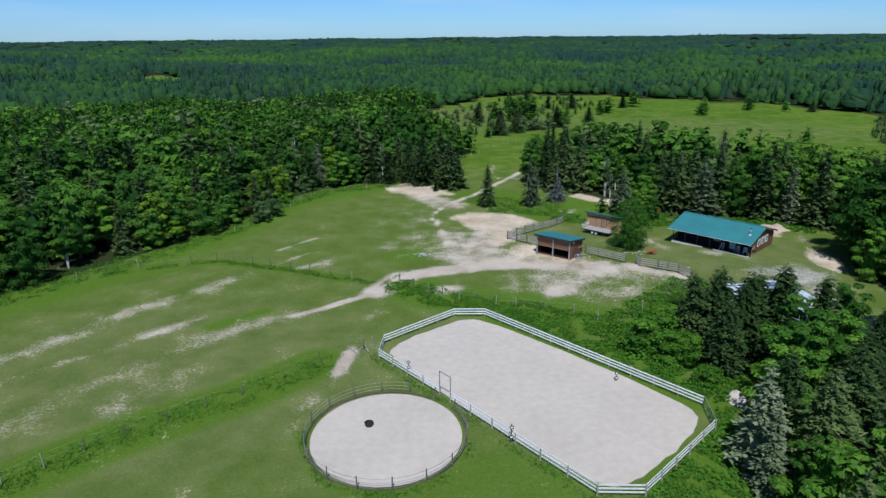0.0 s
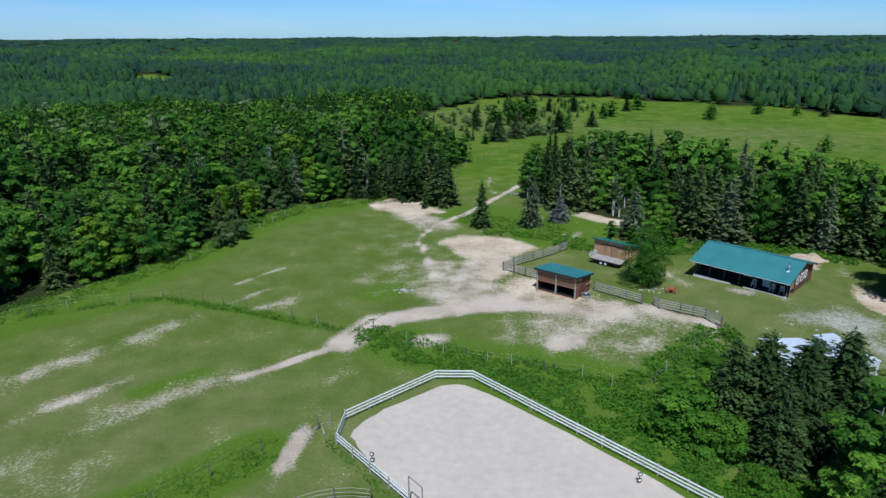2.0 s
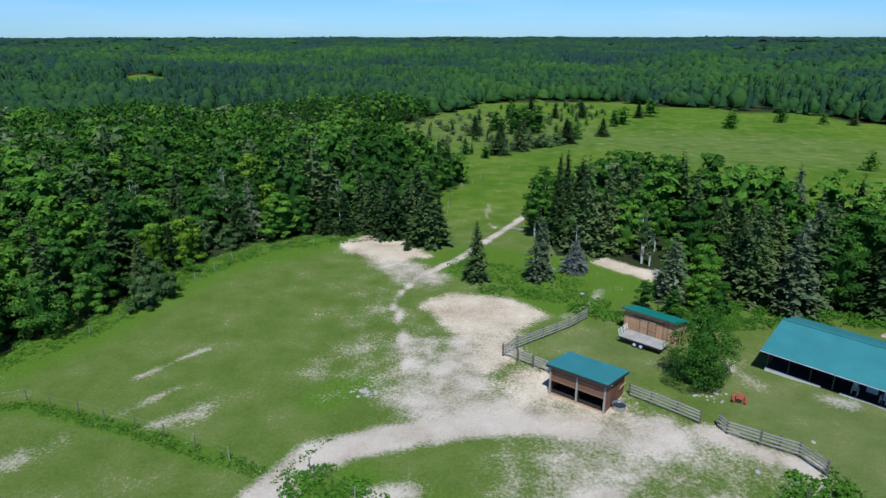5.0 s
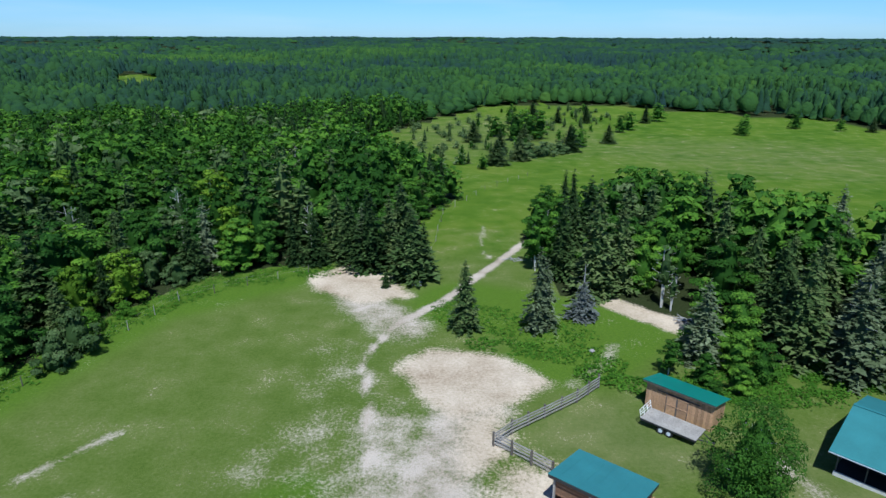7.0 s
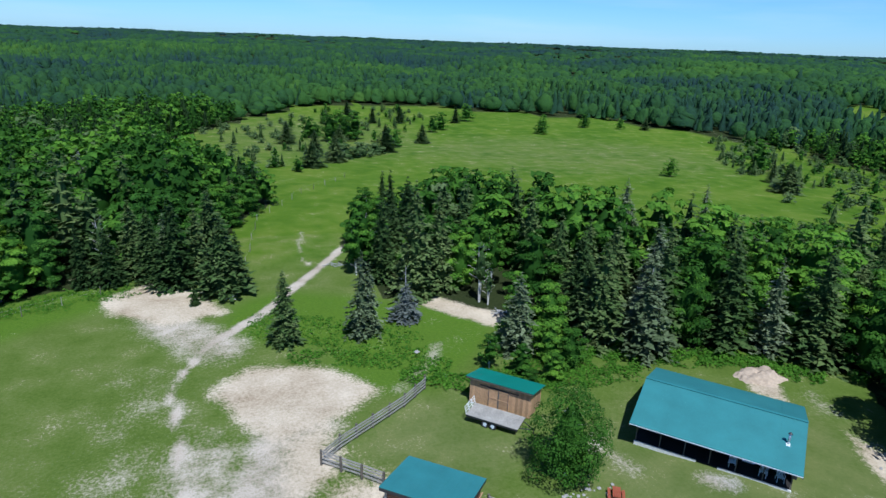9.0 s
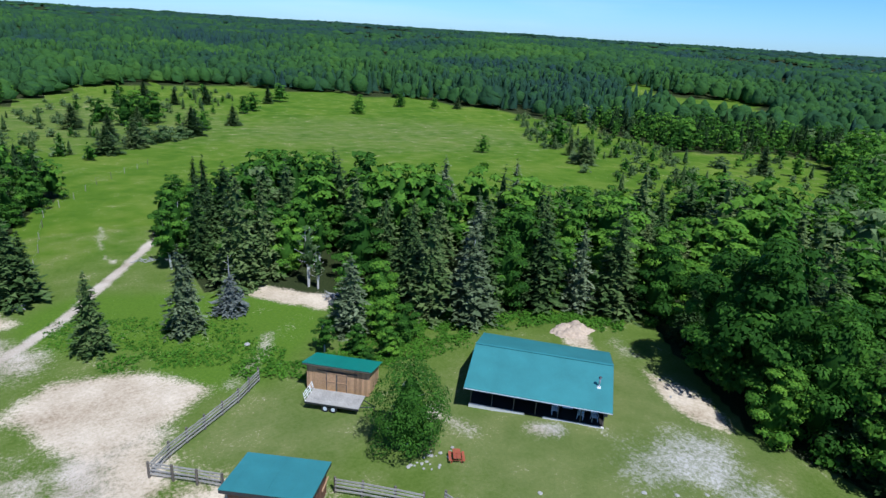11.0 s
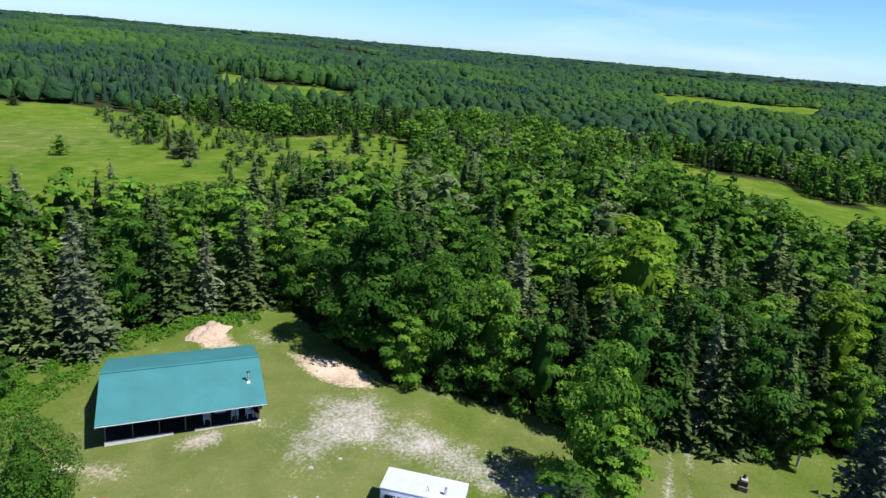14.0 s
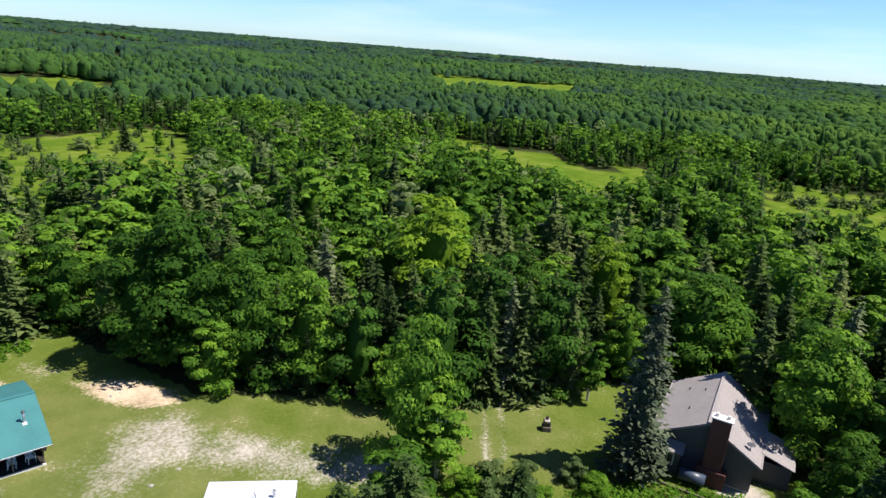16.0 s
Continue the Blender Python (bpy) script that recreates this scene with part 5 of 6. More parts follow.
for line, gap in (([(-40, 34.5), (-34.2, 40.2), (-27.5, 46.5), (-19, 52.6), (-12.4, 58.6), (-11.2, 59.6)], 3.6),
                  ([(-8.2, 61.6), (-6.6, 62.9)], 1.0),
                  ([(-52, 84.0), (-45, 88.2), (-34.5, 91.8), (-22, 87.4), (-9.0, 81.4)], 3.4),
                  ([(-5.3, 81.2), (-3.4, 79.8), (2.8, 75.2), (5.1, 74.4), (10, 72.6), (16.8, 69.9), (22.1, 66.9)], 3.0),
                  ([(22.1, 66.9), (25.5, 70.5), (32.3, 77.4), (35.7, 80.2)], 3.2),
                  ([(-36, 106), (-31, 118), (-27, 131), (-16, 139), (-8, 143.5)], 4.5),
                  ([(6, 150), (8, 176), (18, 200), (34, 225)], 6.0)):
    wire_fence(line, gap, 1.35, "thin wire fence on weathered posts in long grass")

rail_fence("paddock_fence", [[(16.4, 96.4), (14.9, 97.8), (12.0, 100.3), (13.7, 102.0), (17.0, 104.4), (20.5, 107.0), (23.2, 109.6)]],
           "weathered grey board fence round the small lawn", POST_WOOD, GREY_WOOD, (0.35, 0.68, 1.0, 1.28), 1.5, 0.15, 0.15, 2.1, wob=0.05)
rail_fence("yard_fence", [[(23.4, 92.0), (24.9, 90.6), (26.7, 88.8), (28.2, 87.2)], [(29.6, 86.6), (29.9, 85.6), (32.0, 84.0), (34.3, 82.3)], [(34.3, 82.3), (35.2, 80.0)]],
           "weathered board fence between the yard and the lawn", POST_WOOD, GREY_WOOD, (0.35, 0.7, 1.02, 1.3), 1.45, 0.16, 0.15, 1.9, wob=0.06)


# ---------------------------------------------------------------- buildings
def frame_at(x, y, z, ux, uy):
    """Pose with local x along (ux, uy) and local y to its left."""
    return pose(x, y, z, 0, 0, math.degrees(math.atan2(uy, ux)))


def boards(parent, a, b, z0, z1, mat, width=0.24, thick=0.03, top=None, name="board"):
    """Upright boards from a to b; top(s): height of the upper edge at distance s."""
    a, b = Vector((*a, 0)), Vector((*b, 0))
    d = b - a
    n = max(1, int(d.length / width))
    u = d / n
    r = random.Random(int(d.length * 100))
    nrm = Vector((d.y, -d.x, 0)).normalized()
    for i in range(n):
        p, q = a + u * (i + 0.03), a + u * (i + 0.97)
        o = nrm * (thick / 2 + r.uniform(0, 0.006))
        t0 = top((i + 0.03) * u.length) if top else z1
        t1 = top((i + 0.97) * u.length) if top else z1
        bm = bmesh.new()
        vs = [bm.verts.new(v) for v in (p - o + Vector((0, 0, z0)), q - o + Vector((0, 0, z0)), q - o + Vector((0, 0, t1)), p - o + Vector((0, 0, t0)),
                                       p + o + Vector((0, 0, z0)), q + o + Vector((0, 0, z0)), q + o + Vector((0, 0, t1)), p + o + Vector((0, 0, t0)))]
        for f in ((0, 1, 2, 3), (7, 6, 5, 4), (0, 4, 5, 1), (1, 5, 6, 2), (2, 6, 7, 3), (3, 7, 4, 0)):
            bm.faces.new([vs[k] for k in f])
        bmesh.ops.recalc_face_normals(bm, faces=bm.faces[:])
        part(name, bm, mat, parent)


def roof_sheet(name, parent, c00, c10, c11, c01, thick, mat, ribs=0.6, label=""):
    """A sloping sheet-metal roof plane between four corners (eave left, eave right, ridge right, ridge left), with raised seams."""
    c = [Vector(v) for v in (c00, c10, c11, c01)]
    bm = bmesh.new()
    up = (c[1] - c[0]).cross(c[3] - c[0]).normalized()
    lo = [bm.verts.new(v - up * thick) for v in c]
    hi = [bm.verts.new(v) for v in c]
    bm.faces.new(hi)
    bm.faces.new(lo[::-1])
    for i in range(4):
        j = (i + 1) % 4
        bm.faces.new((lo[i], lo[j], hi[j], hi[i]))
    bmesh.ops.recalc_face_normals(bm, faces=bm.faces[:])
    sheet = part(name, bm, mat, parent, label)
    n = max(1, round((c[1] - c[0]).length / ribs))
    for i in range(n + 1 if ribs < 4 else 0):
        k = i / n
        a, b = c[0].lerp(c[1], k), c[3].lerp(c[2], k)
        side = (c[1] - c[0]).normalized() * 0.02
        if k == 0:
            a, b = a + side, b + side
        if k == 1:
            a, b = a - side, b - side
        q = [a - side, a + side, b + side, b - side]
        bm = bmesh.new()
        v = [bm.verts.new(p + up * 0.001) for p in q] + [bm.verts.new(p + up * 0.008) for p in q]
        for f in ((4, 5, 6, 7), (0, 1, 5, 4), (1, 2, 6, 5), (2, 3, 7, 6), (3, 0, 4, 7)):
            bm.faces.new([v[m] for m in f])
        bmesh.ops.recalc_face_normals(bm, faces=bm.faces[:])
        part("seam", bm, mat, sheet)
    return sheet


def block(name, size, at, mat, parent, b=0.01, label="", rot=None):
    bm = bmesh.new()
    box(bm, size, at, rot)
    if b:
        bevel(bm, b)
    return part(name, bm, mat, parent, label)


def window(parent, at, w, h, axis, frame_mat=WHITE_PAINT):
    """A framed pane on a wall; axis 'x': the wall runs along local x."""
    sz = lambda a, b, c: (a, b, c) if axis == 'x' else (b, a, c)
    wnd = block("window", sz(w, 0.05, h), at, GLASS, parent, 0)
    for s in (-1, 1):
        off = sz(s * (w / 2 + 0.03), 0.0, 0)
        block("frame", sz(0.09, 0.10, h + 0.18), (at[0] + off[0], at[1] + off[1], at[2]), frame_mat, wnd, 0.008)
        block("frame", sz(w, 0.10, 0.09), (at[0], at[1], at[2] + s * (h / 2 + 0.04)), frame_mat, wnd, 0.008)
    block("frame", sz(0.04, 0.09, h), at, frame_mat, wnd, 0)


def barn():
    L, D, E, R = 13.0, 11.2, 2.3, 3.9
    t = empty("barn", frame_at(37.3, 95.6, 0.82, 0.695, -0.719), "red-brown wooden barn with a teal metal roof and shaded porch", "barn")
    roof = roof_sheet("roof", t, (0, 0, E), (L, 0, E), (L, D / 2, R), (0, D / 2, R), 0.10, TEAL, 0.9, "teal sheet-metal roof slope")
    roof_sheet("roof", t, (L, D, E), (0, D, E), (0, D / 2, R), (L, D / 2, R), 0.10, TEAL, 0.9)
    bm = bmesh.new()
    beam(bm, (0, D / 2, R + 0.02), (L, D / 2, R + 0.02), 0.30, 0.05)
    part("ridge_cap", bm, TEAL, roof)
    block("drip_edge", (L, 0.03, 0.07), (L / 2, -0.02, E - 0.06), WHITE_METAL, roof, 0)
    for xx in (0.02, L - 0.02):
        for y0, y1 in ((0, D / 2), (D, D / 2)):
            bm = bmesh.new()
            beam(bm, (xx, y0, E - 0.19), (xx, y1, R - 0.19), 0.05, 0.17)
            part("barge_board", bm, POST_WOOD, roof)
    x0, x1, y0, y1 = 0.45, L - 0.45, 3.0, D - 0.45
    slope = lambda y: E + (R - E) * (1 - abs(y - D / 2) / (D / 2)) - 0.14
    # porch wall near-black, its shade painted into the boards
    boards(t, (x0, y0), (x1, y0), 0.0, slope(y0), SHADE_IN)
    boards(t, (x1, y1), (x0, y1), 0.0, slope(y1), RED_BOARD, 0.4)
    boards(t, (x1, y0), (x1, y1), 0.0, 0, RED_BOARD, top=lambda s: slope(y0 + s))
    boards(t, (x0, y1), (x0, y0), 0.0, 0, RED_BOARD, 0.3, top=lambda s: slope(y1 - s))
    # end wall of the porch
    boards(t, (x1, 1.9), (x1, y0), 0.0, 0, TAN_BOARD, 0.2, top=lambda s: slope(1.9 + s))
    for yy in (4.4, 6.0, 7.6):
        window(t, (x1 + 0.05, yy, 1.6), 0.8, 0.95, 'y')
    # floor darkened the same way, porch shade in its colour
    porch = block("porch_floor", (x1 - x0, 2.0, 0.5), ((x0 + x1) / 2, 1.98, -0.08), SHADE_IN, t, 0.01)
    for a, b in ((0.45, 5.55), (7.2, L - 0.45)):
        block("porch_kerb", (b - a, 0.16, 0.5), ((a + b) / 2, 0.90, -0.04), CONCRETE, t, 0.015, "pale concrete kerb")
    for k in range(7):
        xx = 0.55 + k * (L - 1.1) / 6
        bm = bmesh.new()
        beam(bm, (xx, 1.06, 0.1), (xx, 1.06, slope(1.06)), 0.09, 0.09)
        part("porch_post", bm, POST_WOOD, t)
    door = block("door", (0.95, 0.06, 2.0), (9.35, y0 - 0.05, 1.12), WHITE_PAINT, t, 0.01, "white panelled porch door")
    block("door_pane", (0.55, 0.02, 0.7), (9.35, y0 - 0.085, 1.6), GLASS, door, 0)
    block("handle", (0.04, 0.06, 0.14), (9.72, y0 - 0.1, 1.05), STEEL, door, 0.005)
    window(t, (6.9, y0 - 0.04, 1.5), 0.9, 0.9, 'x')
    for xx in (1.9, 4.2):
        block("stall_door", (1.2, 0.05, 2.0), (xx, y0 - 0.05, 1.1), SHADE_IN, t, 0.01)
    bm = bmesh.new()
    rod(bm, (11.75, 2.75, slope(2.75)), (11.75, 2.75, slope(2.75) + 1.0), 0.09, None, 12)
    flue = part("flue_pipe", bm, STEEL, t, "galvanised flue pipe", smooth=True)
    bm = bmesh.new()
    rod(bm, (11.75, 2.75, slope(2.75) + 1.05), (11.75, 2.75, slope(2.75) + 1.2), 0.17, 0.03, 12)
    part("cowl", bm, DARK_STEEL, flue)
    block("flashing", (0.30, 0.32, 0.03), (11.75, 2.62, slope(2.62) + 0.155), WHITE_METAL, flue, 0, rot=Matrix.Rotation(math.atan2(R - E, D / 2), 3, 'X'))
    for k in range(2):
        block("wall_box", (0.25, 0.2, 0.35), (L - 0.3, 2.0 + k * 0.5, 0.8), DARK_STEEL, t, 0.01)
    return t


BARN = barn()


def porch_chair(x, y, turn):
    m = BARN.matrix_world @ pose(x, y, 0.17, 0, 0, turn)
    t = empty("garden_chair", m, "white plastic garden armchair on the barn porch", "chair", "chairs on the porch")
    for sx in (-0.24, 0.24):
        for sy in (-0.22, 0.22):
            bm = bmesh.new()
            beam(bm, (sx * 1.1, sy * 1.1, 0), (sx, sy, 0.42), 0.05, 0.05)
            part("leg", bm, WHITE_PLASTIC, t)
        bm = bmesh.new()
        beam(bm, (sx * 1.1, -0.24, 0.66), (sx * 1.1, 0.26, 0.66), 0.06, 0.035)
        beam(bm, (sx * 1.1, -0.22, 0.40), (sx * 1.1, -0.22, 0.65), 0.05, 0.04)
        part("armrest", bm, WHITE_PLASTIC, t)
    block("seat", (0.52, 0.5, 0.04), (0, 0, 0.43), WHITE_PLASTIC, t, 0.015)
    back = block("backrest", (0.52, 0.04, 0.12), (0, 0.30, 0.92), WHITE_PLASTIC, t, 0.015)
    for k in range(5):
        block("slat", (0.07, 0.03, 0.46), (-0.2 + 0.1 * k, 0.275, 0.66), WHITE_PLASTIC, back, 0.008, rot=Matrix.Rotation(-0.12, 3, 'X'))


for cx, turn in ((8.2, 8), (10.5, -12), (11.7, 15)):
    porch_chair(cx, 1.75, turn)


def run_in_shed():
    W, D, F, B = 5.75, 4.2, 3.15, 2.45
    z = hz(18, 92)
    t = empty("run_in_shed", frame_at(15.75, 92.75, z, 0.78, -0.626), "open-fronted brown wooden horse shelter with a teal roof", "shed")
    rz = lambda y: F + (B - F) * y / D
    roof = roof_sheet("roof", t, (-0.3, -0.45, rz(-0.45) + 0.16), (W + 0.3, -0.45, rz(-0.45) + 0.16), (W + 0.3, D + 0.35, rz(D + 0.35) + 0.16), (-0.3, D + 0.35, rz(D + 0.35) + 0.16), 0.06, TEAL, 0.75, "teal sheet-metal lean-to roof")
    block("fascia", (W + 0.6, 0.05, 0.26), (W / 2, -0.42, rz(-0.42) - 0.06), DARK_STEEL, roof, 0.005)
    for xx in (-0.27, W + 0.27):
        bm = bmesh.new()
        beam(bm, (xx, -0.42, rz(-0.42) - 0.03), (xx, D + 0.3, rz(D + 0.3) - 0.03), 0.05, 0.22)
        part("fascia", bm, DARK_STEEL, roof)
    # boarded band over the two bays
    for k in range(7):
        block("lintel_board", (W, 0.04, 0.19), (W / 2, 0.0, 1.58 + 0.2 * k), BROWN_BOARD, t, 0.006)
    boards(t, (W, 0), (W, D), 0.05, 0, RED_BOARD, 0.26, top=rz)
    boards(t, (0, D), (0, 0), 0.05, 0, RED_BOARD, 0.26, top=lambda s: rz(D - s))
    # back wall, divider and added floor sheet near-black: bay shade as colour
    boards(t, (W, D), (0, D), 0.05, rz(D), SHADE_IN, 0.35)
    block("divider", (0.06, D - 0.3, 2.0), (W / 2, D / 2 + 0.1, 1.05), SHADE_IN, t, 0.005)
    block("floor_shade", (W - 0.2, D - 0.2, 0.34), (W / 2, D / 2 + 0.05, 0.05), SHADE_IN, t, 0.01, "near-black sheet painting shade on the shelter floor")
    for xx in (0.08, W / 2, W - 0.08):
        bm = bmesh.new()
        beam(bm, (xx, -0.06, -0.2), (xx, -0.06, F - 0.1), 0.16, 0.16)
        part("post", bm, GREY_WOOD, t)
    block("wall_lamp", (0.12, 0.16, 0.2), (W + 0.12, 0.9, rz(0.9) - 0.35), WHITE_PLASTIC, t, 0.02)
    block("rear_rail", (0.08, 1.6, 0.14), (W + 0.1, D - 0.6, 1.3), TAN_BOARD, t, 0.008)
    block("sill_board", (W, 0.08, 0.16), (W / 2, 0.05, 0.06), TAN_BOARD, t, 0.008)
    return t


SHED = run_in_shed()


def water_trough():
    m = SHED.matrix_world @ pose(6.5, 1.5, 0)
    t = empty("water_trough", m, "round galvanised water trough beside the horse shelter", "trough")
    bm = bmesh.new()
    rod(bm, (0, 0, 0), (0, 0, 0.6), 0.62, 0.66, 24)
    bm.faces.ensure_lookup_table()
    top = max(bm.faces, key=lambda q: q.calc_center_median().z)
    bmesh.ops.inset_region(bm, faces=[top], thickness=0.05)
    bmesh.ops.translate(bm, verts=top.verts[:], vec=(0, 0, -0.16))
    part("tank", bm, STEEL, t)
    bm = bmesh.new()
    rod(bm, (0, 0, 0.44), (0, 0, 0.452), 0.6, None, 24)
    part("water", bm, GLASS, t)


water_trough()


def tan_shed():
    W, D, F, B = 6.15, 3.0, 2.75, 1.95
    z = hz(29, 105)
    t = empty("storage_shed", frame_at(26.75, 106.2, z, 0.73, -0.683), "tan board shed with double doors and green metal roof", "shed")
    rz = lambda y: F + (B - F) * y / D
    roof = roof_sheet("roof", t, (-0.3, -0.45, rz(-0.45) + 0.2), (W + 0.3, -0.45, rz(-0.45) + 0.2), (W + 0.3, D + 0.3, rz(D + 0.3) + 0.2), (-0.3, D + 0.3, rz(D + 0.3) + 0.2), 0.05, GREEN_ROOF, 0.62, "green sheet-metal roof")
    block("fascia", (W + 0.5, 0.05, 0.16), (W / 2, -0.40, rz(-0.4) + 0.06), POST_WOOD, roof, 0.005)
    for k in range(8):
        bm = bmesh.new()
        beam(bm, (0.1 + k * (W - 0.2) / 7, -0.38, rz(-0.38) + 0.06), (0.1 + k * (W - 0.2) / 7, D, rz(D) + 0.06), 0.07, 0.12)
        part("rafter", bm, POST_WOOD, roof)
    boards(t, (0, 0), (W, 0), 0.12, F, TAN_BOARD, 0.25)
    boards(t, (W, 0), (W, D), 0.12, 0, TAN_BOARD, 0.3, top=rz)
    boards(t, (0, D), (0, 0), 0.12, 0, TAN_BOARD, 0.3, top=lambda s: rz(D - s))
    boards(t, (W, D), (0, D), 0.12, B, TAN_BOARD, 0.4)
    block("track", (3.9, 0.06, 0.08), (3.0, -0.06, 2.25), DARK_STEEL, t, 0.005, "dark sliding-door track")
    for s in (0, 1):
        door = block("door", (1.0, 0.05, 2.0), (2.45 + s * 1.02, -0.055, 1.16), TAN_BOARD, t, 0.008)
        for zz in (0.2, 1.16, 2.1):
            block("batten", (0.98, 0.03, 0.10), (2.45 + s * 1.02, -0.095, zz), TAN_BOARD, door, 0.005)
        for xx in (-0.47, 0.47):
            block("batten", (0.07, 0.025, 2.0), (2.45 + s * 1.02 + xx, -0.092, 1.16), POST_WOOD, door, 0.004)
    for xx in (0.3, W / 2, W - 0.3):
        for yy in (0.3, D - 0.3):
            block("footing", (0.4, 0.4, 0.5), (xx, yy, -0.1), CONCRETE, t, 0.02)


tan_shed()


def flatbed():
    L, W = 5.0, 2.2
    z = hz(28, 102)
    t = empty("flatbed_trailer", frame_at(25.3, 103.1, z, 0.735, -0.678), "flatbed trailer with grey plank deck and white end rail", "trailer")
    for k in range(9):
        block("plank", (L, W / 9 - 0.015, 0.05), (L / 2, W * (k + 0.5) / 9, 0.82), GREY_WOOD, t, 0.005)
    for yy in (0.02, W - 0.02):
        block("side_rail", (L, 0.06, 0.16), (L / 2, yy, 0.71), DARK_STEEL, t, 0.006)
    for k in range(4):
        block("cross_member", (0.07, W - 0.1, 0.1), (0.3 + k * (L - 0.6) / 3, W / 2, 0.73), DARK_STEEL, t, 0.004)
    for xx in (1.9, 2.65):
        for yy in (0.14, W - 0.14):
            bm = bmesh.new()
            rod(bm, (xx, yy - 0.1, 0.34), (xx, yy + 0.1, 0.34), 0.34, None, 20)
            wheel = part("wheel", bm, RUBBER, t)
            bm = bmesh.new()
            rod(bm, (xx, yy - 0.115, 0.34), (xx, yy + 0.115, 0.34), 0.19, None, 16)
            part("rim", bm, WHITE_METAL, wheel)
    for yy in np.linspace(0.05, W - 0.05, 4):
        bm = bmesh.new()
        rod(bm, (0.05, yy, 0.84), (-0.12, yy, 1.55), 0.03)
        part("rail_post", bm, WHITE_PAINT, t)
    for q in (0.35, 0.68, 1.0):
        bm = bmesh.new()
        rod(bm, (0.05 - 0.17 * q, 0.05, 0.84 + 0.71 * q), (0.05 - 0.17 * q, W - 0.05, 0.84 + 0.71 * q), 0.028)
        part("rail", bm, WHITE_PAINT, t)
    for s in (-1, 1):
        bm = bmesh.new()
        rod(bm, (L, W / 2 + s * 0.6, 0.7), (L + 1.2, W / 2, 0.55), 0.05)
        part("drawbar", bm, DARK_STEEL, t)
    bm = bmesh.new()
    rod(bm, (L + 1.15, W / 2, 0.0), (L + 1.15, W / 2, 0.75), 0.035)
    part("jack", bm, DARK_STEEL, t)


flatbed()


def house():
    """Grey-shingled house with a brick chimney on its gable."""
    Lh, Hw, E, R = 10.3, 4.15, 3.0, 5.35
    t = empty("house", frame_at(53.7, 34.9, hz(54, 34), 0.884, -0.467), "dark grey house with pale shingle roof and brick chimney", "house")
    rz = lambda y: E + (R - E) * (1 - abs(y) / Hw)
    courses = 22
    for s in (-1, 1):
        for k in range(courses):
            a, b = k / courses, (k + 1) / courses
            y0, y1 = s * (Hw + 0.3) * (1 - a), s * (Hw + 0.3) * (1 - b)
            z0, z1 = rz(y0), rz(y1)
            bm = bmesh.new()
            nrm = Vector((0, s * (R - E), Hw)).normalized()
            q = [Vector((-0.35, y0, z0)), Vector((Lh + 0.35, y0, z0)), Vector((Lh + 0.35, y1, z1)), Vector((-0.35, y1, z1))]
            lo = [bm.verts.new(v - nrm * 0.06) for v in q]
            hi = [bm.verts.new(v + nrm * (0.014 if i < 2 else 0.004)) for i, v in enumerate(q)]
            for f in ((hi[0], hi[1], hi[2], hi[3]), (lo[3], lo[2], lo[1], lo[0]), (lo[0], lo[1], hi[1], hi[0]), (lo[1], lo[2], hi[2], hi[1]), (lo[2], lo[3], hi[3], hi[2]), (lo[3], lo[0], hi[0], hi[3])):
                bm.faces.new(f)
            bmesh.ops.recalc_face_normals(bm, faces=bm.faces[:])
            part("shingle_course", bm, SHINGLE, t)
        bm = bmesh.new()
        beam(bm, (-0.36, s * (Hw + 0.28), E - 0.20), (-0.36, 0, R - 0.03), 0.04, 0.18)
        part("barge_board", bm, SHINGLE, t)
        block("gutter", (Lh + 0.7, 0.12, 0.12), (Lh / 2, s * (Hw + 0.34), E - 0.18), SHINGLE, t, 0.02)
    bm = bmesh.new()
    beam(bm, (-0.36, 0, R + 0.04), (Lh + 0.36, 0, R + 0.04), 0.3, 0.05)
    part("ridge_cap", bm, SHINGLE, t)
    rows = 14
    for k in range(rows):
        za, zb = 0.15 + (E - 0.2) * k / rows, 0.15 + (E - 0.2) * (k + 1) / rows - 0.012
        for s in (-1, 1):
            block("siding_board", (Lh, 0.04, zb - za), (Lh / 2, s * Hw * 0.96, (za + zb) / 2), SIDING, t, 0)
        for xx in (0.0, Lh):
            block("siding_board", (0.04, Hw * 1.92, zb - za), (xx, 0, (za + zb) / 2), SIDING, t, 0)
    for xx in (0.0, Lh):
        bm = bmesh.new()
        for o in (-0.03, 0.03):
            bm.faces.new([bm.verts.new(v) for v in ((xx + o, -Hw * 0.96, E - 0.06), (xx + o, Hw * 0.96, E - 0.06), (xx + o, 0, R - 0.14))])
        part("gable", bm, SIDING, t)
    block("plinth", (Lh - 0.1, Hw * 1.9, 0.5), (Lh / 2, 0, -0.02), CONCRETE, t, 0)
    window(t, (-0.05, 2.5, 1.5), 1.0, 1.15, 'y')
    for xx in (2.5, 6.0, 8.4):
        window(t, (xx, Hw * 0.96 + 0.04, 1.5), 1.0, 1.1, 'x')
    # bay with its own small roof beside the chimney
    block("bay", (1.0, 2.0, 2.1), (-0.55, 2.6, 1.0), SIDING, t, 0.02)
    window(t, (-1.08, 2.6, 1.4), 0.9, 1.0, 'y')
    roof_sheet("bay_roof", t, (-1.3, 1.4, 2.15), (-1.3, 3.8, 2.15), (0.0, 3.8, 2.6), (0.0, 1.4, 2.6), 0.05, SHINGLE, 5.0)
    # low side wing under a continuing roof slope
    roof_sheet("wing_roof", t, (2.0, -7.0, 2.2), (6.2, -7.0, 2.2), (6.2, -Hw - 0.2, 2.95), (2.0, -Hw - 0.2, 2.95), 0.08, SHINGLE, 5.0)
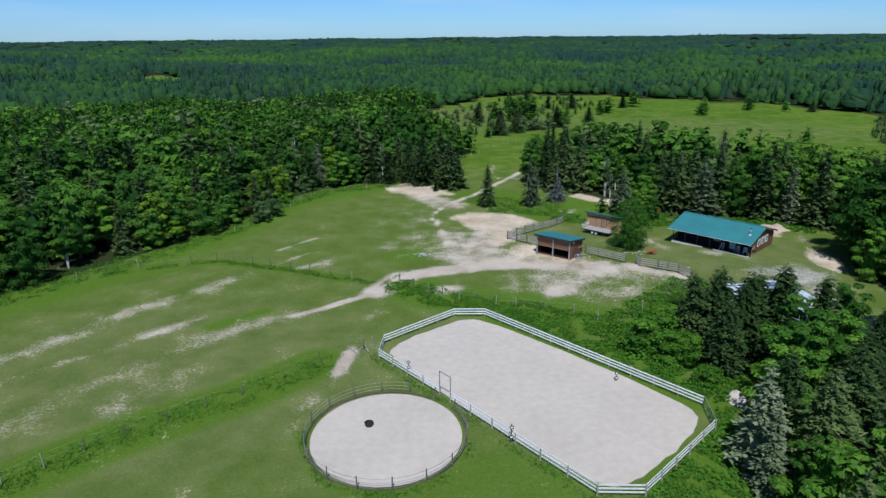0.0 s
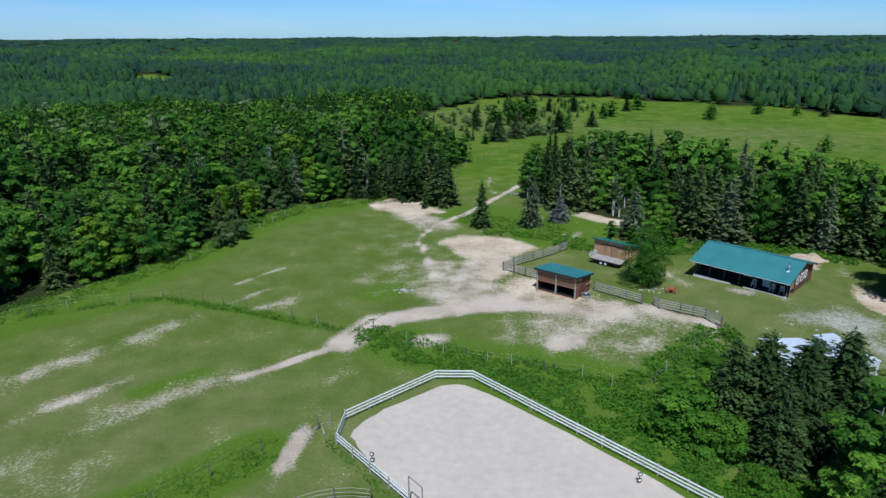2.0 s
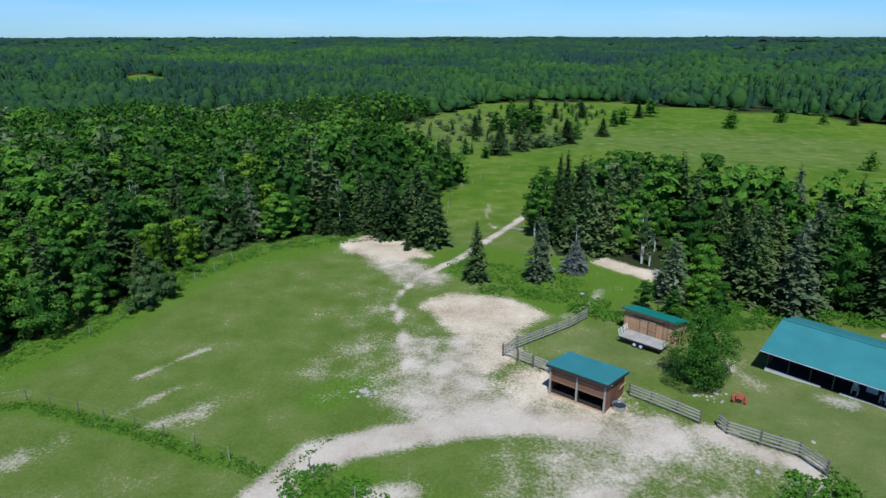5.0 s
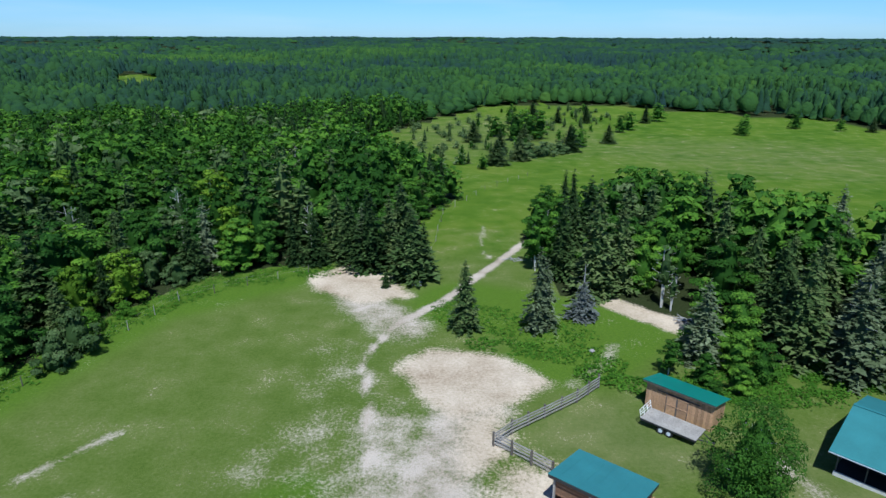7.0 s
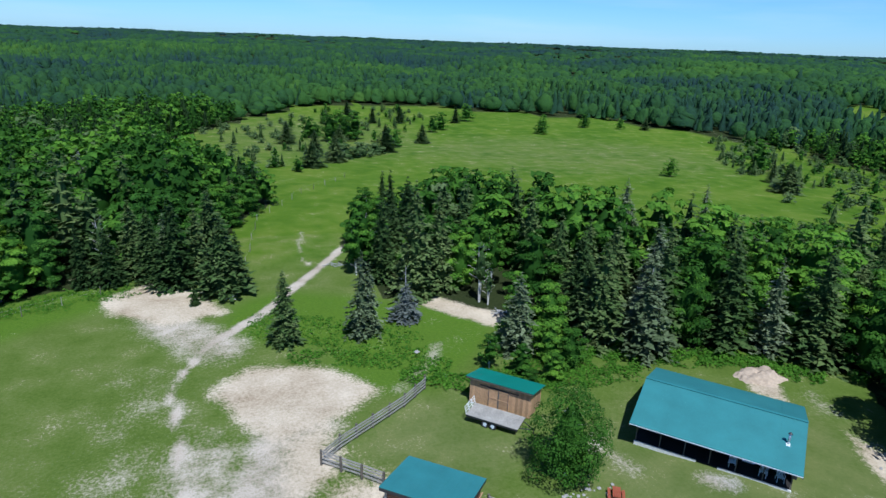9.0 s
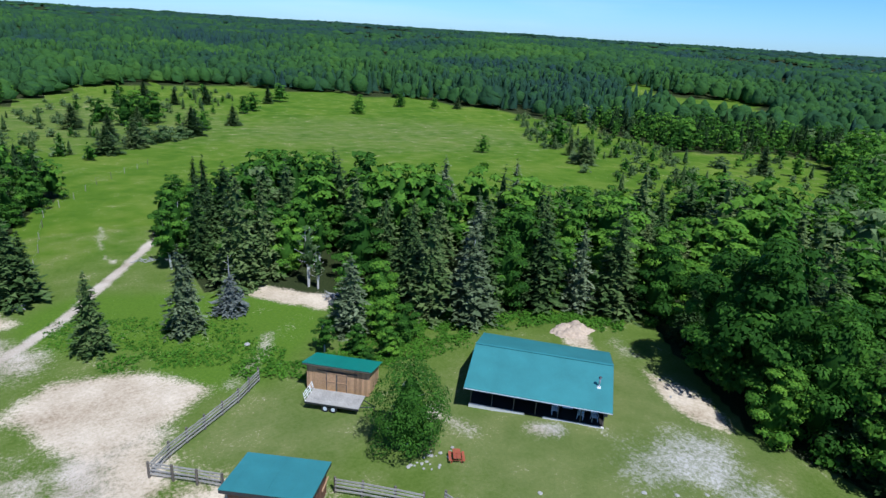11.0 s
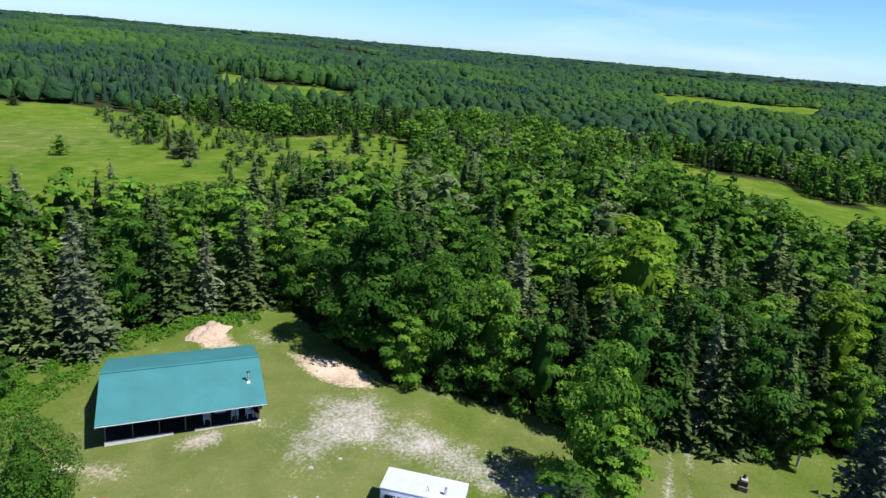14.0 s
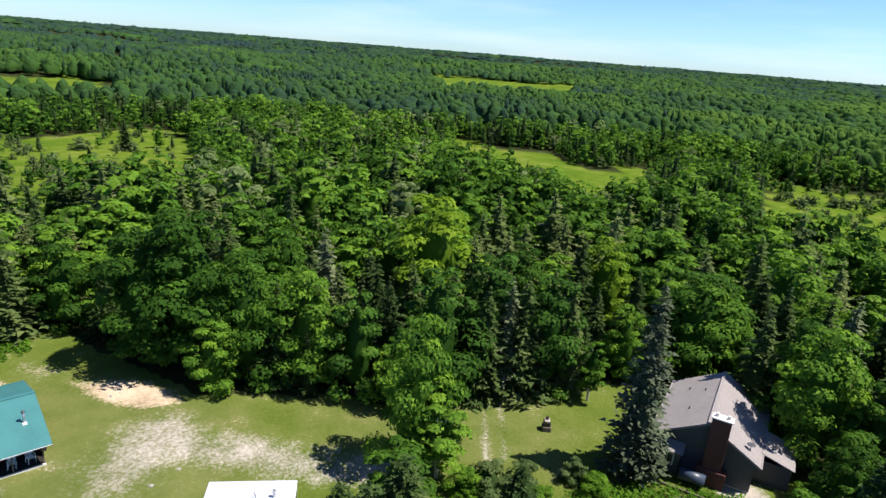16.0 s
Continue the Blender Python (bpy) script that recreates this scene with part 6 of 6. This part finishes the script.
    for xx in (2.2, 6.0):
        block("wing_wall", (0.1, 2.7, 2.2), (xx, -Hw - 1.3, 1.1), SIDING, t, 0.01)
    block("wing_wall", (3.7, 0.1, 2.1), (4.1, -6.7, 1.05), SIDING, t, 0.01)
    ch = block("chimney", (0.75, 1.5, 6.3), (-0.45, -0.9, 3.1), BRICK, t, 0.02, "dark red brick chimney")
    block("cap", (0.95, 1.7, 0.12), (-0.45, -0.9, 6.3), WHITE_PAINT, ch, 0.015, "white chimney cap")
    for yy in (-1.35, -0.45):
        bm = bmesh.new()
        rod(bm, (-0.45, yy, 6.34), (-0.45, yy, 6.65), 0.17, 0.14, 10)
        part("flue", bm, CONCRETE, ch)
    block("chimney_base", (1.0, 2.4, 1.6), (-0.5, -0.9, 0.7), BRICK, ch, 0.05)
    for xx, yy in ((3.2, 2.0), (6.8, 1.2), (7.6, 2.6)):
        bm = bmesh.new()
        rod(bm, (xx, yy, rz(yy) - 0.02), (xx, yy, rz(yy) + 0.28), 0.06, None, 8)
        part("vent_pipe", bm, DARK_STEEL, t)
    bm = bmesh.new()
    rod(bm, (1.2, -3.4, rz(3.4)), (1.2, -3.4, rz(3.4) + 0.5), 0.03)
    dish = part("dish_mast", bm, STEEL, t)
    bm = bmesh.new()
    bmesh.ops.create_cone(bm, cap_ends=True, segments=16, radius1=0.36, radius2=0.1, depth=0.12, matrix=Matrix.Translation((1.1, -3.4, rz(3.4) + 0.55)) @ Matrix.Rotation(radians(60), 4, 'Y'))
    part("dish", bm, WHITE_METAL, dish)
    return t


HOUSE = house()


def house_bits():
    m = HOUSE.matrix_world
    o = empty("oil_tank", m @ pose(-1.7, -0.5, 0.05), "blue-grey cylindrical tank by the house gable", "tank")
    bm = bmesh.new()
    rod(bm, (0, -0.2, 0.75), (0, 1.9, 0.75), 0.52, None, 20)
    part("drum", bm, TARP, o, smooth=True)
    for yy in (0.2, 1.5):
        block("cradle", (0.9, 0.1, 0.35), (0, yy, 0.15), DARK_STEEL, o, 0.01)
    p = empty("garden_edging", m @ pose(-3.0, 0.5, 0), "low dark timber edging along the path by the house", "edging")
    for k in range(4):
        block("sleeper", (0.16, 1.7, 0.22), (0, -2.4 + 1.75 * k, 0.08), POST_WOOD, p, 0.015)


house_bits()


def camper():
    L, W, H = 6.1, 2.35, 2.55
    z = hz(44, 70)
    t = empty("camper_trailer", frame_at(44.9, 67.4, z, -0.165, 0.986), "white camper trailer with a dark window band parked on the gravel", "camper")
    body = bmesh.new()
    box(body, (L, W, H - 0.55), (L / 2, W / 2, 0.55 + (H - 0.55) / 2))
    part("body", bevel(body, 0.12), WHITE_METAL, t)
    rf = bmesh.new()
    box(rf, (L + 0.06, W + 0.06, 0.08), (L / 2, W / 2, H + 0.05))
    part("roof", bevel(rf, 0.03), PALE_ROOF, t, "white sheet roof")
    for xx in (0.9, 2.6, 4.4, 5.3):
        for yy in (-0.012, W + 0.012):
            block("window", (0.8, 0.03, 0.5), (xx, yy, 1.85), GLASS, t, 0.01)
    for xx in (0.0 - 0.01, L + 0.01):
        block("window", (0.03, 1.4, 0.55), (xx, W / 2, 1.8), GLASS, t, 0.01)
    block("door", (0.7, 0.04, 1.7), (3.5, W + 0.02, 1.45), WHITE_PLASTIC, t, 0.02)
    bm = bmesh.new()
    rod(bm, (1.4, 1.7, H), (1.4, 1.7, H + 0.65), 0.11, None, 12)
    part("flue", bm, STEEL, t)
    bm = bmesh.new()
    rod(bm, (2.6, 1.7, H), (2.75, 1.75, H + 0.55), 0.02)
    part("aerial", bm, DARK_STEEL, t)
    for xx in (2.4, 3.2):
        for yy in (0.15, W - 0.15):
            bm = bmesh.new()
            rod(bm, (xx, yy - 0.1, 0.34), (xx, yy + 0.1, 0.34), 0.34, None, 18)
            part("wheel", bm, RUBBER, t)
    bm = bmesh.new()
    rod(bm, (0, W / 2, 0.5), (-1.1, W / 2, 0.45), 0.06)
    rod(bm, (-1.0, W / 2, 0.0), (-1.0, W / 2, 0.6), 0.04)
    part("drawbar", bm, DARK_STEEL, t)


camper()


def white_shed():
    """White-roofed outbuilding half hidden by the spruces."""
    z = hz(38, 69)
    t = empty("outbuilding", frame_at(34.0, 66.4, z - 0.45, 0.995, -0.10), "low outbuilding with a wide pale blue-white sheet-metal roof", "outbuilding")
    L, W, E, R = 8.4, 4.6, 2.3, 2.55
    roof_sheet("roof", t, (-0.3, -0.3, E), (L + 0.3, -0.3, E), (L + 0.3, W / 2, R), (-0.3, W / 2, R), 0.06, PALE_ROOF, 0.8, "white sheet-metal roof slope")
    roof_sheet("roof", t, (L + 0.3, W + 0.3, E), (-0.3, W + 0.3, E), (-0.3, W / 2, R), (L + 0.3, W / 2, R), 0.06, PALE_ROOF, 0.8)
    for a, b in (((0, 0), (L, 0)), ((L, W), (0, W))):
        boards(t, a, b, 0, E - 0.03, WHITE_PAINT, 0.5)
    for a, b in (((L, 0), (L, W)), ((0, W), (0, 0))):
        boards(t, a, b, 0, 0, WHITE_PAINT, 0.46, top=lambda s: E + (R - E) * (1 - abs(s - W / 2) / (W / 2)) - 0.08)
    # flat-roofed lean-to behind
    roof_sheet("lean_to_roof", t, (2.4, W + 0.1, E + 0.12), (L + 0.3, W + 0.1, E + 0.12), (5.7, W + 3.0, E + 0.35), (1.3, W + 2.6, E + 0.35), 0.06, PALE_ROOF, 0.8)
    for xx, yy in ((1.6, W + 2.4), (5.4, W + 2.6), (2.5, W + 0.6), (6.8, W + 0.7)):
        bm = bmesh.new()
        beam(bm, (xx, yy, -0.2), (xx, yy, E + 0.06 + 0.08 * (yy - W)), 0.1, 0.1)
        part("lean_to_post", bm, POST_WOOD, t)
    window(t, (2.0, -0.04, 1.4), 0.8, 0.8, 'x')


white_shed()


# ---------------------------------------------------------------- small things in the yard
def picnic_table():
    t = empty("picnic_table", pose(33.2, 90.4, hz(33.2, 90.4), 0, 0, 60) @ Matrix.Scale(0.78, 4), "small red-stained wooden picnic table on the lawn", "picnic table")
    for k in range(5):
        block("top_board", (1.6, 0.14, 0.04), (0, -0.32 + 0.16 * k, 0.74), RED_PAINT, t, 0.006)
    for s in (-1, 1):
        for k in range(2):
            block("seat_board", (1.6, 0.13, 0.04), (0, s * (0.62 + 0.15 * k), 0.44), RED_PAINT, t, 0.006)
        block("brace", (0.05, 1.6, 0.09), (s * 0.6, 0, 0.39), RED_PAINT, t, 0.005)
        for q in (-1, 1):
            bm = bmesh.new()
            beam(bm, (s * 0.6, q * 0.62, 0.0), (s * 0.6, q * 0.2, 0.72), 0.05, 0.09)
            part("leg", bm, RED_PAINT, t)


picnic_table()


def boulder(r, name="boulder", sub=2):
    bm = bmesh.new()
    bmesh.ops.create_icosphere(bm, subdivisions=sub, radius=r)
    off = Vector((random.random() * 9, random.random() * 9, 0))
    for v in bm.verts:
        v.co *= 1 + 0.45 * noise.noise(v.co / r * 1.1 + off)
        v.co.z *= 0.62
    return bm


STONES = []
for k in range(4):
    bm = boulder(1.0)
    me = bpy.data.meshes.new("stone")
    bm.to_mesh(me)
    bm.free()
    me.materials.append(STONE)
    STONES.append(me)


def stone(x, y, r, label="grey field stone lying in the grass"):
    r *= 0.62
    o = new("stone", STONES[random.randrange(4)])
    o.matrix_world = pose(x, y, hz(x, y) + r * 0.15, 0, 0, random.uniform(0, 360)) @ Matrix.Diagonal((r, r * random.uniform(0.7, 1.1), r * 0.8, 1))
    tagged(o, label, "stone", "loose stones")


for k in range(22):
    a = random.uniform(0, 6.28)
    stone(-2.5 + math.cos(a) * random.uniform(0, 1.9), 93.0 + math.sin(a) * random.uniform(0, 0.9), random.uniform(0.12, 0.45), "pale field stone in the rock heap on the pasture")
for k in range(26):
    a = random.uniform(0, 6.28)
    stone(31.6 + math.cos(a) * random.uniform(0.5, 2.6), 91.4 + math.sin(a) * random.uniform(0.2, 1.3), random.uniform(0.10, 0.30), "pale stone in the ring under the lawn tree")
for sx, sy, r in ((30.2, 80.6, 0.4), (32.6, 79.4, 0.45), (29.2, 77.5, 0.3), (24.3, 117.2, 0.55), (12.6, 93.5, 0.25), (36.5, 84.0, 0.3), (43.5, 80.0, 0.3), (40.2, 79.2, 0.25),
                  (45.6, 78.6, 0.3), (47.8, 77.5, 0.28), (41.0, 77.8, 0.2), (57.0, 88.0, 0.3), (25.9, 111.6, 0.5)):
    stone(sx, sy, r)


def heap(name, x, y, rx, ry, h, mat, label, category):
    bm = bmesh.new()
    bmesh.ops.create_grid(bm, x_segments=36, y_segments=36, size=1.0)
    for v in bm.verts:
        d = v.co.xy.length
        n = noise.fractal(Vector((v.co.x * 2.3 + x, v.co.y * 2.3 + y, 0)), 1.0, 2.0, 4)
        v.co.z = h * max(0, 1 - d ** 1.6) * (0.75 + 0.5 * n) - 0.12 - 0.3 * max(0, d - 0.9)
        v.co.x *= rx * (1 + 0.2 * n)
        v.co.y *= ry * (1 + 0.2 * n)
    o = part(name, bm, mat, smooth=True)
    o.matrix_world = Matrix.Translation((x, y, hz(x, y)))
    return tagged(o, label, category)


heap("earth_mound", 58.6, 103.4, 3.4, 2.2, 1.15, DIRT, "heap of pale soil and roots behind the barn", "soil heap")
heap("gravel_mound", 28.4, 50.6, 1.5, 1.9, 0.7, FOOTING, "small heap of white gravel among the weeds", "gravel heap")


def garden_barbecue():
    t = empty("stone_grill", Matrix.Translation((58.7, 47.4, hz(58.7, 47.4))), "small stone outdoor grill with a white cap on the lawn", "grill")
    block("base", (0.9, 0.8, 0.5), (0, 0, 0.2), POST_WOOD, t, 0.05)
    block("firebox", (0.7, 0.62, 0.5), (0, 0, 0.68), DARK_STEEL, t, 0.04)
    block("cap", (0.62, 0.55, 0.10), (0, 0, 0.99), STONE, t, 0.03)
    bm = bmesh.new()
    rod(bm, (0.1, 0, 1.05), (0.1, 0, 1.35), 0.14, 0.1, 12)
    part("flue", bm, DARK_STEEL, t)


garden_barbecue()


def scrap_tractor():
    """Derelict machine in the weeds: dark cab with a red wing."""
    t = empty("scrap_tractor", pose(43.2, 114.8, hz(43.2, 114.8) + 0.0, 0, 0, 20), "rusty red garden tractor abandoned among the weeds", "tractor")
    block("bonnet", (1.3, 0.8, 0.6), (-0.6, 0, 0.8), RED_PAINT, t, 0.08)
    block("seat", (0.5, 0.6, 0.5), (0.6, 0, 1.0), DARK_STEEL, t, 0.06)
    block("mudguard", (0.9, 1.4, 0.12), (0.6, 0, 0.85), WHITE_METAL, t, 0.03)
    for xx, r in ((-1.0, 0.35), (0.6, 0.5)):
        for yy in (-0.62, 0.62):
            bm = bmesh.new()
            rod(bm, (xx, yy - 0.12, r), (xx, yy + 0.12, r), r, None, 18)
            part("wheel", bm, RUBBER, t)


scrap_tractor()


def fallen_logs(x, y, n, label):
    t = empty("dead_branches", pose(x, y, hz(x, y)), label, "branches")
    r = random.Random(int(x * 10))
    for k in range(n):
        a = r.uniform(0, 3.14)
        ln = r.uniform(0.8, 2.4)
        c = Vector((r.uniform(-1, 1), r.uniform(-0.6, 0.6), 0.12 + 0.1 * k / n))
        d = Vector((math.cos(a), math.sin(a), r.uniform(-0.05, 0.1))) * ln / 2
        bm = bmesh.new()
        rod(bm, c - d, c + d, 0.06, 0.03, 6)
        part("branch", bm, DEADWOOD, t)


fallen_logs(19.0, 147.0, 9, "grey dead branches beside the sandy track")
fallen_logs(3.6, 137.0, 6, "grey dead branches under the spruces")
fallen_logs(37.0, 125.0, 9, "grey dead branches at the edge of the sand")
fallen_logs(-8.4, 61.8, 3, "loose fence rail leaning by the gap")


# ---------------------------------------------------------------- tall weeds and tufts
def weeds(name, regions, mat, label, seed):
    """Leafy clumps of tall weeds; regions: polyline, half width, clumps a square metre, height."""
    r = np.random.default_rng(seed)
    V, T, C, base = [], [], [], 0
    for line, half, dens, h, size in regions:
        ln = sum(math.hypot(b[0] - a[0], b[1] - a[1]) for a, b in zip(line[:-1], line[1:]))
        n = int(ln * 2 * half * dens)
        x0, x1 = min(p[0] for p in line) - half, max(p[0] for p in line) + half
        y0, y1 = min(p[1] for p in line) - half, max(p[1] for p in line) + half
        area = (x1 - x0) * (y1 - y0)
        k = int(area * dens * 4.0)
        x, y = r.uniform(x0, x1, k), r.uniform(y0, y1, k)
        d = to_line(x, y, line)
        lump = np.array([noise.noise(Vector((a * 0.45, b * 0.45, seed))) for a, b in zip(x, y)])
        ok = (d < half * (0.75 + 0.5 * r.random(k))) & (lump > -0.25 * r.random(k) - 0.1)
        ok &= ~inside(x, y, RING) & (np.hypot(x - PEN[0], y - PEN[1]) > PEN[2])
        x, y, lump = x[ok], y[ok], lump[ok]
        hh = 0.42 * h * (0.3 + 0.9 * np.clip(lump + 0.35, 0, 1)) * r.uniform(0.6, 1.2, len(x))
        z = height(x, y)
        for rep in range(3):
            f = r.uniform(0.3, 1.0, len(x))
            c = np.c_[x + r.normal(size=len(x)) * 0.14, y + r.normal(size=len(x)) * 0.14, z + hh * f]
            v, t = leaf_tris(c, r.normal(size=(len(x), 3)) * 0.4 + np.array([0, 0, 1.0]), size * 0.62, r)
            V.append(v)
            T.append(t + base)
            C.append(np.repeat(np.clip(0.45 + lump * 0.5 + r.normal(size=len(x)) * 0.15, 0, 1.1), 3))
            base += len(v)
    me = mesh_np(name, np.concatenate(V), np.concatenate(T), mat, np.concatenate(C))
    tagged(new(name, me), label, "weeds", kind="stuff")


weeds("tall_weeds", (
    ([(-4.6, 79.6), (0, 75.6), (6, 72.9), (12, 71), (20, 66)], 2.6, 4.5, 0.75, 0.34),
    ([(8.5, 70), (17, 61), (24.6, 53)], 1.7, 6, 0.8, 0.34),
    ([(20, 64), (25, 57), (28, 53)], 3.0, 6, 1.2, 0.36),
    ([(23, 68), (29, 73), (34, 78)], 2.6, 5, 1.2, 0.36),
    ([(27, 46), (22, 40), (17, 36)], 3.2, 5, 0.8, 0.36),
    ([(44, 113.5), (52, 109.5), (60, 107.5), (64, 103)], 2.2, 5, 1.2, 0.4),
    ([(33, 109), (38, 109), (44, 110)], 3.6, 5, 0.8, 0.36),
    ([(23, 112), (28, 109.5), (33, 107.5)], 1.6, 5, 1.3, 0.36),
    ([(12, 119), (18, 117), (26, 114)], 1.6, 3, 0.7, 0.34),
    ([(47, 56), (47, 48), (50, 41), (49, 33)], 2.0, 5, 1.4, 0.36)), WEED, "lush tall green weeds", 3)
weeds("grass_verge", (
    ([(-42, 33), (-34.2, 40.2), (-27.5, 46.5), (-19, 52.6), (-12.4, 58.6)], 1.7, 5, 0.3, 0.2),
    ([(-50, 85.3), (-45, 87.6), (-34.5, 91.2), (-22, 86.8), (-9.4, 81.4)], 0.7, 5, 0.45, 0.24),
    ([(-64, 70), (-56, 81), (-47, 93), (-38, 107), (-33, 124), (-24, 138), (-10, 143)], 3.2, 2.6, 0.5, 0.28),
    ([(10, 128), (16, 123), (22, 120)], 4.0, 2.0, 0.5, 0.3),
    ([(-11.8, 46), (-9, 40.5), (-4.6, 38.4), (0, 40.2), (2.6, 45)], 0.8, 6, 0.35, 0.22),
    ([(-6.8, 60), (3, 48.3), (11.6, 37.8), (16, 37.6), (24.6, 46)], 0.7, 5, 0.35, 0.22),
    ([(-8, 80.5), (-3, 88)], 0.5, 3, 0.4, 0.22)), WEED, "long green grass along fences and wood edge", 4)
